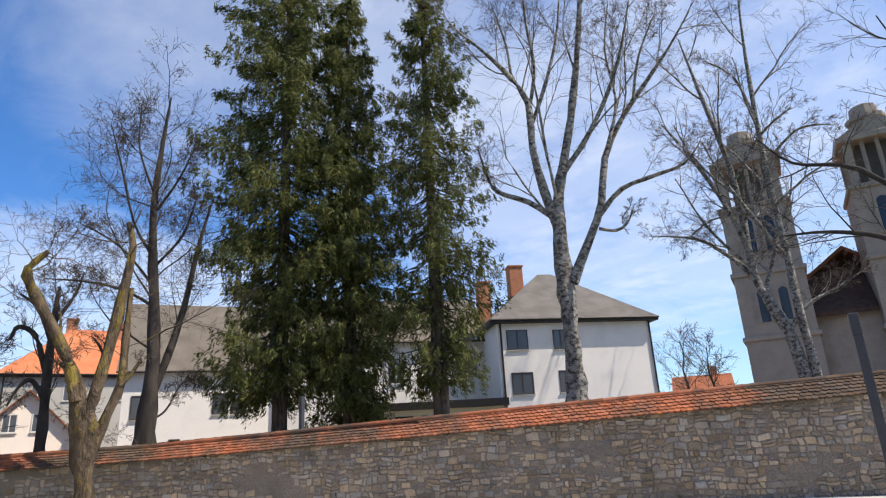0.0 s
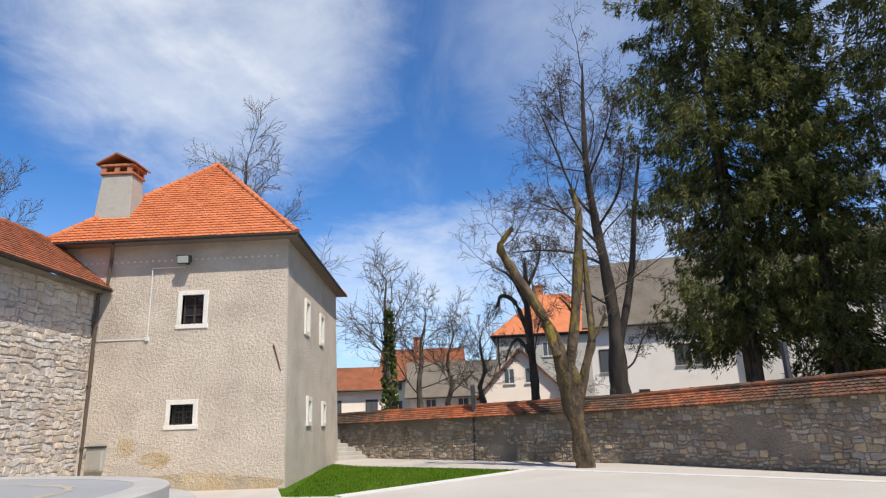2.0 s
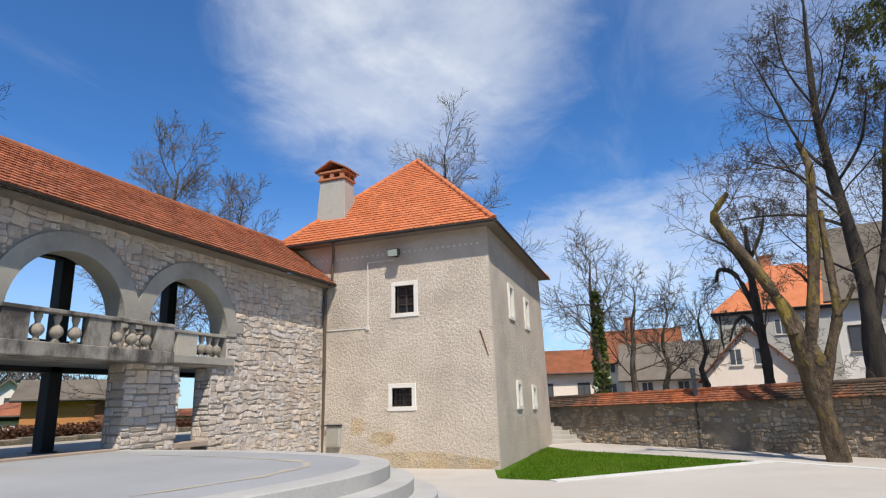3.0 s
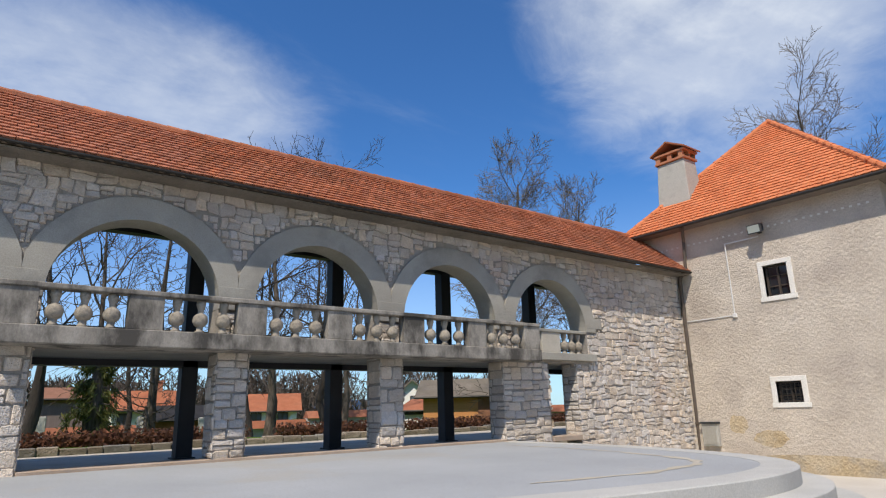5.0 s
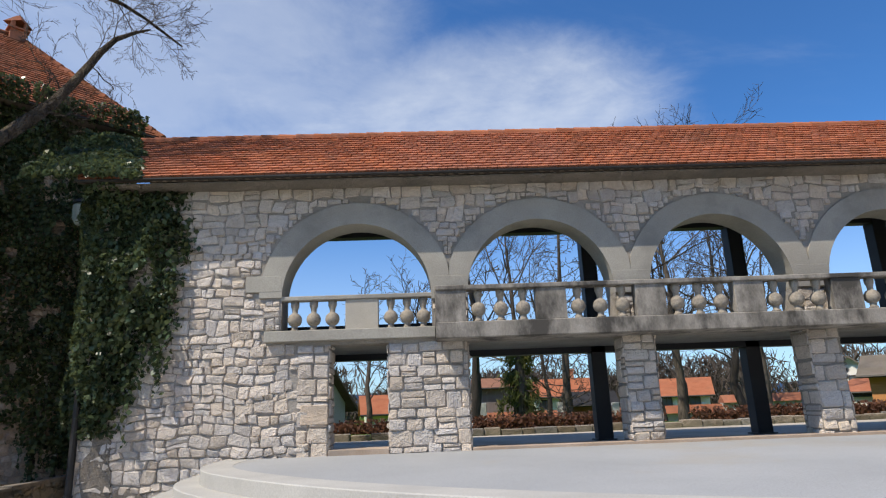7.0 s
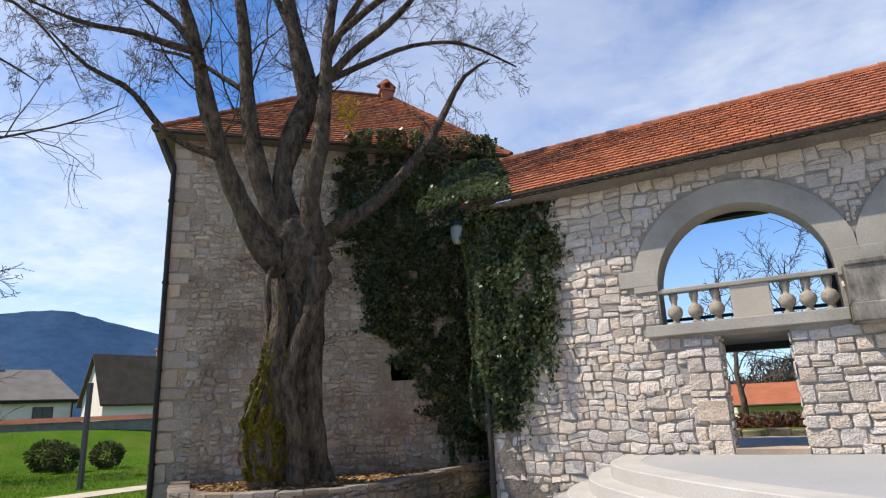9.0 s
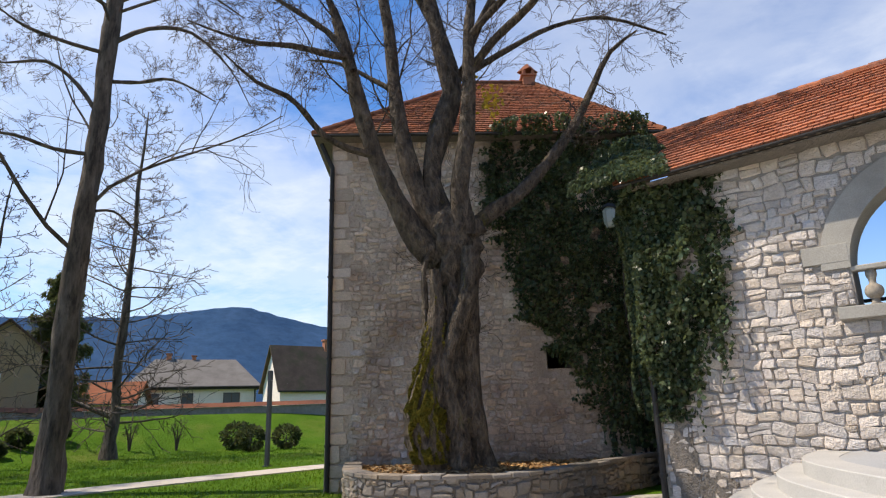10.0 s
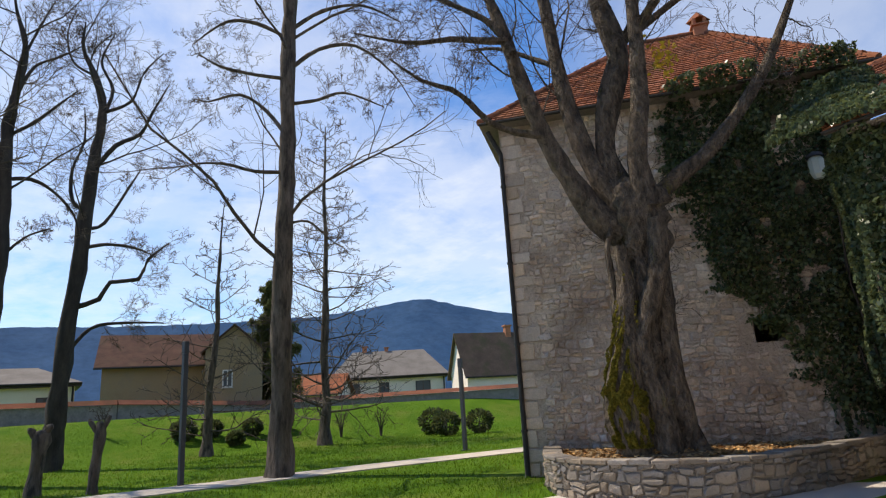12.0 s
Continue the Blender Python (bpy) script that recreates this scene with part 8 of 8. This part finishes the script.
# west: beyond the lawn
house("plain tan house with a red-brown tiled roof", (-46.2, 5.0, 1.6), 84, 6.6, 7.0, 3.7, 5.9, M["wall_tan"], M["tile_brown"], [], None)
house("plain tan gable house beside the spruce", (-43.2, 9.3, 1.6), 78, 3.6, 6.0, 4.3, 5.9, M["wall_tan"], M["tile_brown"], [(-0.4, 1.8, 0.5, 1.0)], M["wood_pale"], 0.0, True, (), 0.25)
house("white low house with a grey roof and small windows", (-59.1, 28.2, 1.6), 65.3, 11.4, 9, 2.7, 5.6, M["wall_rose"], M["tile_grey"], [(-3.9, 0.9, 1.5, 1.1), (-0.6, 0.9, 0.9, 1.1), (3.4, 0.9, 1.4, 1.1)], M["wood_brown"], 1.8, False, ((-2.6, 4.6, 5.0, 6.1, 0.5), (-0.2, 4.6, 5.2, 5.9, 0.4)))
house("low shed with a rusty red tiled roof", (-57.6, 19.6, 1.6), 55, 4.6, 5, 1.5, 3.1, M["wall_rose"], M["tile_dark"])
house("small white barn with a steep dark mossy roof", (-43.2, 30.6, 1.3), 80, 5.6, 3.6, 2.6, 5.8, M["wall_rose"], M["tile_moss"], [], None, 0.0, False, ((2.0, 1.8, 4.6, 6.3, 0.5),), 0.3)
house("ochre flat-roofed house at the lawn's end", (-55.4, -4.2, 1.6), 92.1, 9.0, 8, 3.0, 4.4, M["wall_cream"], M["tile_grey"], [(2.6, 0.8, 0.9, 1.1)], M["wood_brown"], 2.5)
# boundary wall of the west lawn
bank = thing("wall_lawn", "low grey stone boundary wall with a red tile coping", "wall", (0, 0, 0))
bank["kind"] = "structure"
line = [(-40.4, -12.0), (-40.6, 2.4), (-42.6, 10.6), (-37.5, 24.5), (-33.0, 34.0)]
zt = [2.95, 2.75, 2.3, 2.4, 2.5]
bm, bt = bmesh.new(), bmesh.new()
for (a, b), z0, z1 in zip(zip(line, line[1:]), zt, zt[1:]):
    a, b = Vector(a), Vector(b)
    n = Vector((-(b - a).y, (b - a).x)).normalized()
    for m, h, lo, hi in ((bm, 0.2, None, -0.22), (bt, 0.36, -0.20, 0.06)):
        c = [a + n * h, b + n * h, b - n * h, a - n * h]
        hexa(m, [(p.x, p.y, 0.4 if lo is None else (z0, z1, z1, z0)[i] + lo) for i, p in enumerate(c)] + [((p + (-n if i < 2 else n) * (0.0 if lo is None else 0.28)).x, (p + (-n if i < 2 else n) * (0.0 if lo is None else 0.28)).y, (z0, z1, z1, z0)[i] + hi) for i, p in enumerate(c)])
part("core", bm, M["bwall_far"], bank)
part("coping_tiles", bt, M["tile_dark"], bank, "red tile coping")
# north: park walls and houses
nwall = thing("wall_park", "pale park wall with an orange tile coping", "wall", (0, 0, 0))
nwall["kind"] = "structure"
bm, bt = bmesh.new(), bmesh.new()
for x0, x1, y0, y1, z in ((2, 22.0, 44.0, 46.5, 1.15), (22.0, 40, 46.5, 36, 1.75)):
    hexa(bm, [(x0, y0, -0.5), (x1, y1, -0.5), (x1, y1 + 0.4, -0.5), (x0, y0 + 0.4, -0.5), (x0, y0, z - 0.4), (x1, y1, z - 0.4), (x1, y1 + 0.4, z - 0.4), (x0, y0 + 0.4, z - 0.4)])
    hexa(bt, [(x0, y0 - 0.3, z - 0.4), (x1, y1 - 0.3, z - 0.4), (x1, y1 + 0.7, z - 0.4), (x0, y0 + 0.7, z - 0.4), (x0, y0 + 0.15, z + 0.15), (x1, y1 + 0.15, z + 0.15), (x1, y1 + 0.25, z + 0.15), (x0, y0 + 0.25, z + 0.15)])
part("core", bm, M["wall_grey"], nwall)
part("coping_tiles", bt, M["tile_old"], nwall, "orange tile coping")
house("cream house with an orange roof and dormers in the park", (12.2, 54.0, 0), -4, 5.2, 7, 2.5, 3.9, M["wall_cream"], M["tile_old"], [(-1.8, 0.9, 0.8, 1.1), (0, 0.9, 0.8, 1.1), (1.8, 0.9, 0.8, 1.1)], M["wood_brown"], 0.0, False, ((1.0, 3.5, 3.4, 4.6, 0.6),))
house("white house with an orange roof at the park's edge", (22.4, 55.0, 0), -22, 4.6, 7, 2.2, 3.6, M["wall_white"], M["tile_old"], [(-1.2, 0.8, 0.8, 1.0), (1.1, 0.8, 0.8, 1.0)], M["wood_brown"])
house("white gabled house beyond the park wall", (34.0, 49.5, 0), -34, 6.0, 9, 1.9, 4.6, M["wall_white"], M["tile_grey"], [(0.2, 2.2, 0.7, 0.8)], M["wood_brown"], 0.0, True)
house("tall weathered grey-brown board barn in the park", (5.4, 45.6, 0), -4, 3.0, 6, 3.1, 3.8, M["wood_grey"], M["wood_red"], [], None, 0.0, False, (), 0.3, "barn")
house("white shed with a red roof behind the kiosk", (23.9, 33.6, 0.4), -34, 3.0, 4, 1.4, 2.1, M["wall_white"], M["tile_old"], [], None, 0.9, False, (), 0.2, "shed")
kiosk = house("varnished wooden kiosk with a shallow roof behind the hedge", (24.4, 28.6, 0.6), -42, 6.4, 5, 2.1, 3.0, M["wood_warm"], M["tile_grey"], [], None, 0.0, False, (), 0.45, "kiosk")
boxed("porch", (0.0, 3.0, -0.06, 0.0, 0.2, 1.9), M["wood_red"], kiosk, "dark red-brown porch boards")
boxed("railing", (-0.2, 3.2, -0.7, -0.62, 0.75, 0.87), M["wood_red"], kiosk)
boxed("railing", (-0.2, 3.2, -0.7, -0.62, 0.35, 0.45), M["wood_red"], kiosk)
house("grey gabled house with a dark roof behind the arcade", (-4.6, 29.4, 0.6), 62, 4.6, 7, 1.7, 3.9, M["wall_grey"], M["tile_moss"], [(0.6, 0.4, 0.9, 0.8)], M["wood_brown"], 0.0, True)
house("low house with an orange roof behind the arcade", (-1.9, 44.0, 0.2), 8, 3.6, 5, 1.5, 2.6, M["wall_cream"], M["tile_old"])
hut = house("small dark wooden hut under the park trees", (10.2, 38.0, 0.3), -6, 2.6, 2.2, 1.5, 2.1, M["wood_red"], M["gutter"], [], None, 0.0, False, (), 0.3, "hut")
for x, y, h, w, rnd in ((3.4, 36.0, 1.5, 0.7, True), (7.6, 34.0, 1.3, 0.55, False), (9.4, 33.0, 1.2, 0.6, True), (10.0, 32.6, 1.1, 0.35, False)):
    sl = thing("stone_slab", "pale upright memorial stone in the park", "monument", (x, y, level(x, y)), -5, "park stones")
    boxed("slab", (-w / 2, w / 2, -0.12, 0.12, -0.1, h), M["wall_grey"], sl, "", 0.03)
    boxed("foot", (-w / 2 - 0.1, w / 2 + 0.1, -0.2, 0.2, -0.1, 0.15), M["wall_grey"], sl, "", 0.01)

# ---- church ----
church = thing("church", "tall grey stone church with two belfry towers", "church", (38.5, -92.2, 0), -157)


def church_tower(x0, h, seed):
    t = new("church_tower")
    t.parent, t.matrix_basis = church, pose(x0, 0, 0)
    w = 9.4
    boxed("shaft", (-w / 2, w / 2, 0, w, -1, h * 0.76), M["church"], t)
    for z in (0.30, 0.52, 0.76):
        boxed("cornice", (-w / 2 - 0.35, w / 2 + 0.35, -0.35, w + 0.35, h * z, h * z + 0.7), M["church"], t, "", 0.1)
    for z, n, hh, ww in ((0.36, 2, 4.2, 1.2), (0.60, 2, 4.6, 1.5)):
        for k in range(n):
            x = -1.4 + 2.8 * k
            bm = bmesh.new()
            prism(bm, [(x - ww / 2, h * z), (x + ww / 2, h * z)] + [(x + ww / 2 * math.cos(a), h * z + hh + ww / 2 * math.sin(a)) for a in (math.pi * i / 8 for i in range(9))], "y", -0.06, 0.3)
            part("arched_window", bm, M["pane"], t, "dark round-arched window")
            boxed("jamb", (x - ww / 2 - 0.4, x - ww / 2 - 0.02, -0.35, 0.0, h * z, h * z + hh + 0.4), M["church"], t)
            boxed("jamb", (x + ww / 2 + 0.02, x + ww / 2 + 0.4, -0.35, 0.0, h * z, h * z + hh + 0.4), M["church"], t)
    b0, b1, i = h * 0.76 + 0.7, h * 0.93, 0.5
    # dark block between the columns, its colour plays the inner shade
    boxed("belfry_core", (-w / 2 + 2.2, w / 2 - 2.2, 2.2, w - 2.2, b0, b1), M["church_dark"], t, "belfry core with shade put into its dark colour")
    for x in (-w / 2 + i, w / 2 - i - 1.0):
        for y in (i, w - i - 1.0):
            boxed("pier", (x, x + 1.0, y, y + 1.0, b0, b1), M["church"], t)
    for k in range(1, 4):
        x = -w / 2 + 1.0 + k * (w - 2.0) / 4
        for y in (i + 0.4, w - i - 0.4):
            part("column", tube(bmesh.new(), (x, y, b0), (x, y, b1), 0.3, 0.28, 8), M["church"], t)
        part("column", tube(bmesh.new(), (-w / 2 + i + 0.4, w / 2 + (k - 2) * 2.0, b0), (-w / 2 + i + 0.4, w / 2 + (k - 2) * 2.0, b1), 0.3, 0.28, 8), M["church"], t)
        part("column", tube(bmesh.new(), (w / 2 - i - 0.4, w / 2 + (k - 2) * 2.0, b0), (w / 2 - i - 0.4, w / 2 + (k - 2) * 2.0, b1), 0.3, 0.28, 8), M["church"], t)
    boxed("cornice", (-w / 2 - 0.3, w / 2 + 0.3, -0.3, w + 0.3, b1, b1 + 0.9), M["church"], t, "", 0.1)
    bm = bmesh.new()
    prism(bm, [(-w / 2, b1 + 0.9), (w / 2, b1 + 0.9), (0, b1 + 3.6)], "y", 0.1, w - 0.1)
    part("gable", bm, M["church"], t)
    bm = lathe(bmesh.new(), [(2.2, b1 + 0.9), (2.2, h + 1.0), (2.7, h + 1.2), (2.7, h + 1.8), (2.0, h + 2.0), (1.8, h + 3.6), (0.6, h + 4.2)], 8, (0, w / 2))
    part("turret", bm, M["church"], t)
    return t


church_tower(0.0, 43.5, 1)
church_tower(17.2, 43.0, 2)
nave = boxed("nave", (-3, 24, 9.6, 40, -1, 17), M["church"], church, "grey church nave")
bm = bmesh.new()
prism(bm, [(-4, 16.5), (10.5, 27), (25, 16.5), (25, 16.0), (10.5, 26.4), (-4, 16.0)], "y", 8.5, 41)
part("nave_roof", bm, M["tile_dark"], church, "dark red nave roof")
boxed("aisle_wall", (4.75, 12.45, 2.4, 9.5, -1, 16.6), M["church"], church, "plain grey wall between the towers")
bm = bmesh.new()
prism(bm, [(1.2, 16.2), (9.4, 23.6), (9.4, 23.0), (1.2, 15.6)], "x", 4.8, 12.4)
part("aisle_roof", bm, M["tile_brown"], church, "red-brown lean-to roof")

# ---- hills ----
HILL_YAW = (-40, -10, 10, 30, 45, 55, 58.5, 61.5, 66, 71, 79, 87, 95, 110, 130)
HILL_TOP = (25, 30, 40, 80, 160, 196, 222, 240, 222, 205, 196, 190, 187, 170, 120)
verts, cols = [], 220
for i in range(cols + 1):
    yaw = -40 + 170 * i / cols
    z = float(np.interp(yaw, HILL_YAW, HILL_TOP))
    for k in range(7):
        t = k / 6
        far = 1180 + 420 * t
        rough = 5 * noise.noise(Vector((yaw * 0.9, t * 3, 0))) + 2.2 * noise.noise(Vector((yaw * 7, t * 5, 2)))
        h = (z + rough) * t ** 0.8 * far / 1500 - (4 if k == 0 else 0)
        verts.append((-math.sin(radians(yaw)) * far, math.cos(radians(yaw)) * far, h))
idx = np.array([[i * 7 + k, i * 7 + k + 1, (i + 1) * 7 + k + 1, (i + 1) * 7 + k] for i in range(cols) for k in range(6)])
tagged(grown("backdrop_hills", verts, idx, M["hill"], None, "", True), "long forested hills on the horizon, coloured blue for haze", "hills", kind="structure")

# bare woods beyond the park
g = np.random.default_rng(91)
crowns = [(g.uniform(-26, 62), g.uniform(62, 95), g.uniform(3.2, 7.0)) for _ in range(95)]
P, W = [], []
for x, y, h in crowns:
    n = 420
    t = g.random(n)
    spread = h * 0.34 * np.sin(np.clip(t * 1.15, 0.05, 1) * 2.6)
    P.append(np.stack([x + g.normal(size=n) * spread, y + g.normal(size=n) * spread, h * (0.1 + 0.92 * t)], -1))
    W.append(np.stack([g.normal(size=n) * 0.5, g.normal(size=n) * 0.5, np.full(n, 1.0)], -1))
v, f = cards(np.concatenate(P), (0.35, 0.95), 92, np.concatenate(W), 0.10)
tagged(grown("far_woods", v, f, M["twig"]), "bare grey-brown woods beyond the park", "woods", kind="stuff")

# ---- stones of the arcade wall ----


def blocked(x0, x1, z0, z1):
    """Does this rectangle of the wall's face touch an opening, an arch surround or a sill?"""
    for a, b in BAYS:
        if x1 > a + 0.0 and x0 < b - 0.0 and z0 < LINTEL and z1 > 0.9:
            return True
    if z1 > 2.92 and z0 < 3.10 and x1 > -2.16 and x0 < 13.60:
        return True
    if z1 > 2.84 and z0 < 3.12 and x1 > BX0 and x0 < BX1:
        return True
    for c in ARCH:
        if x1 > c - AR and x0 < c + AR and z1 > SILL and z0 < SPRING:
            return True
        nx, nz = min(max(c, x0), x1), max(SPRING, z0)
        if z1 > SPRING and math.hypot(nx - c, nz - SPRING) < AO + 0.01:
            return True
    if z1 > SPRING - 0.1 and z0 < SPRING + 0.3 and x1 > ARCH[0] + AR and x0 < ARCH[4] - AR:
        return True
    if z1 > SPRING + 0.1 and z0 < SPRING + 0.38 and (x1 > -2.52 and x0 < -1.8 or x1 > 13.3 and x0 < 14.0):
        return True
    return False


def fitted(x, z, w, h):
    """The stone itself where it is free, or the free pieces of it."""
    if not blocked(x - w / 2, x + w / 2, z - h / 2, z + h / 2):
        yield x, z, w, h
    elif max(w, h) > 0.11:
        if w > h:
            yield from fitted(x - w / 4, z, w / 2 - 0.008, h)
            yield from fitted(x + w / 4, z, w / 2 - 0.008, h)
        else:
            yield from fitted(x, z - h / 4, w, h / 2 - 0.008)
            yield from fitted(x, z + h / 4, w, h / 2 - 0.008)


PIERS = ((-1.62, -1.09), (-0.11, 1.24), (3.87, 4.41), (7.07, 7.62), (10.36, 11.87), (12.90, 13.40))


def in_pier(x):
    return any(a < x < b for a, b in PIERS)


rng = random.Random(2)
field, count = Field(), 0
# larger squared blocks on the piers and door jambs
for a, b in PIERS:
    for x, z, w, h in courses(rng, a + 0.005, b - 0.005, 1.0, LINTEL - 0.01, (0.22, 0.44), (0.15, 0.30), 0.012):
        left = max(a, x - w / 2)
        x, w = (left + x + w / 2) / 2, x + w / 2 - left
        if w > 0.04:
            v, f = stone_shape(rng, w, h, rng.uniform(0.018, 0.042))
            ob = new("block", mesh_of("block", v, f, M["stone"]))
            ob.parent, ob.matrix_basis = wall_arcade, pose(x, WY0, z, 0, rng.uniform(-1.5, 1.5))
boxed("block", (-1.55, -1.10, WY0 - 0.04, WY0, 1.57, 1.88), M["quoin"], wall_arcade, "smooth sandstone block", 0.01)
for x, z, w, h in courses(rng, WX0 + 0.02, WX1 - 0.02, -0.05, WTOP - 0.02, (0.13, 0.38), (0.11, 0.25), 0.012):
    for q in fitted(x, z, w, h):
        if q[2] < 0.05 or q[3] < 0.05 or in_pier(q[0]) and 1.0 < q[1] < LINTEL:
            continue
        v, f = stone_shape(rng, q[2] + 0.008, q[3] + 0.008, rng.uniform(0.016, 0.040))
        w2, h2 = q[2] / 2 + 0.06, q[3] / 2 + 0.06
        if not blocked(q[0] - w2, q[0] + w2, q[1] - h2, q[1] + h2):
            v = warped(v, q[0], q[1], 1.15)
        if -2.7 < q[0] < 1.3 and q[1] > 0.9 and count < 300:
            ob = new("stone", mesh_of("stone", v, f, M["stone"]))
            ob.parent, ob.matrix_basis = wall_arcade, pose(q[0], WY0, q[1], 0, rng.uniform(-6, 6))
            count += 1
        else:
            field.add(v, f, pose(q[0], WY0, q[1], 0, rng.uniform(-6, 6)))
# the sides of the piers
for a, b in BAYS:
    for x, turn in ((b, -90), (a, 90)):
        for u, z, w, h in courses(rng, 0.02, WY1 - WY0 - 0.02, 0.98, LINTEL, (0.2, 0.5), (0.16, 0.28), 0.025):
            v, f = stone_shape(rng, w, h, rng.uniform(0.01, 0.03))
            field.add(v, f, pose(x, WY0 + u, z, 0, 0, turn))
field.done("stones", M["stone_field"], wall_arcade, "pale grey-beige rubble stones")

# old plaster left on the wall beside the downpipe
for x0, x1, z0, z1 in ((-5.0, -4.45, 0.05, 1.5), (-4.55, -4.0, 0.1, 0.75), (-4.9, -4.6, 1.7, 2.2)):
    ring_a, ring_b = [], []
    bm = bmesh.new()
    for i in range(20):
        t = 2 * math.pi * i / 20
        k = 1 + 0.5 * noise.noise(Vector((math.cos(t) * 2 + x0, math.sin(t) * 2, z1)))
        px, pz = (x0 + x1) / 2 + (x1 - x0) / 2 * math.cos(t) * k, (z0 + z1) / 2 + (z1 - z0) / 2 * math.sin(t) * k
        ring_a.append(bm.verts.new((px, WY0 - 0.04 - 0.01 * math.sin(3 * t), pz)))
        ring_b.append(bm.verts.new((px, WY0 + 0.01, pz)))
    bm.faces.new(ring_a)
    for i in range(20):
        bm.faces.new((ring_a[i], ring_b[i], ring_b[(i + 1) % 20], ring_a[(i + 1) % 20]))
    part("plaster_patch", bm, M["bmortar"], wall_arcade, "crumbling grey plaster remnant")

# ---- masonry of the west tower ----
field = Field()
for s, z, w, h in courses(rng, 0.55, WS, 0.1, 8.6, (0.12, 0.36), (0.09, 0.21), 0.024):
    if noise.noise(Vector((s * 0.8, z * 0.7, 6.0))) > 0.34 + rng.uniform(-0.3, 0.3) or (5.0 < s < 6.2 and 2.5 < z < 3.4):
        continue
    p = wface(s, 0.06 * (8.75 - z) / 9.05)
    v, f = stone_shape(rng, w, h, rng.uniform(0.012, 0.055))
    v = warped(v, s, z, 1.35)
    field.add(v, f, pose(p.x, p.y, z, 0, rng.uniform(-8, 8), 45))
field.done("masonry", M["rough_stone"], wtower)
z = 0.0
k = 0
while z < 8.4:
    h = rng.uniform(0.26, 0.42)
    w = rng.uniform(0.45, 0.62) if k % 2 else rng.uniform(0.26, 0.4)
    p = wface(w / 2 + 0.02, 0.06 * (8.75 - z) / 9.05)
    v, f = stone_shape(rng, w, h - 0.02, 0.026)
    v = warped(v, 0.3, z, 0.4)
    ob = new("quoin", mesh_of("quoin", v, f, M["quoin"]))
    ob.parent, ob.matrix_basis = wtower, pose(p.x, p.y, z + h / 2, 0, 0, 45)
    z += h
    k += 1

# ---- tiles of the arcade roof ----
tiled("tiles", [(0, 0), (RX1 - RX0, 0), (RX1 - RX0, slope), (0, slope)], (RX0, EY, EZ), (1, 0, 0), (0, RY - EY, RZ - EZ), M["tile_old"], roof, 0.175, 0.155, 3, (5.4, 8.7), M["tile_each"])

# ---- grass blades on the lawns ----
g = np.random.default_rng(70)
P = []


def in_lawn(x, y):
    if x < -9.8 and not -19.3 < x < -17.3:
        return wface_out(x, y) > 0.1 or x < -14 or y > 16
    return False


xs, ys = g.uniform(-38, -10, 150000), g.uniform(-8, 26, 150000)
near = g.random(150000) < np.clip(1.4 - np.hypot(xs, ys) / 34, 0.12, 1)
for x, y in zip(xs[near], ys[near]):
    if in_lawn(x, y):
        P.append((x, y, level(x, y) + 0.02))
# the grass wedge beside the east tower
for k in range(14000):
    x, y = g.uniform(15.6, 25.0), g.uniform(-1.7, 5.6)
    if y < side_y(x) - 0.1 and x + y * 1.02 > 18.95 and y > (x - 20.5) * 1.45 - 1.4 and y < 4.5 + (x - 15.8) * 0.12:
        P.append((x, y, 0.01))
v, f = cards(P, (0.025, 0.065), 71, (0.1, 0.0, 1.2), 0.16)
tagged(grown("grass_blades", v, f, M["grass_blade"]), "short green grass blades on the lawns", "grass", kind="stuff")
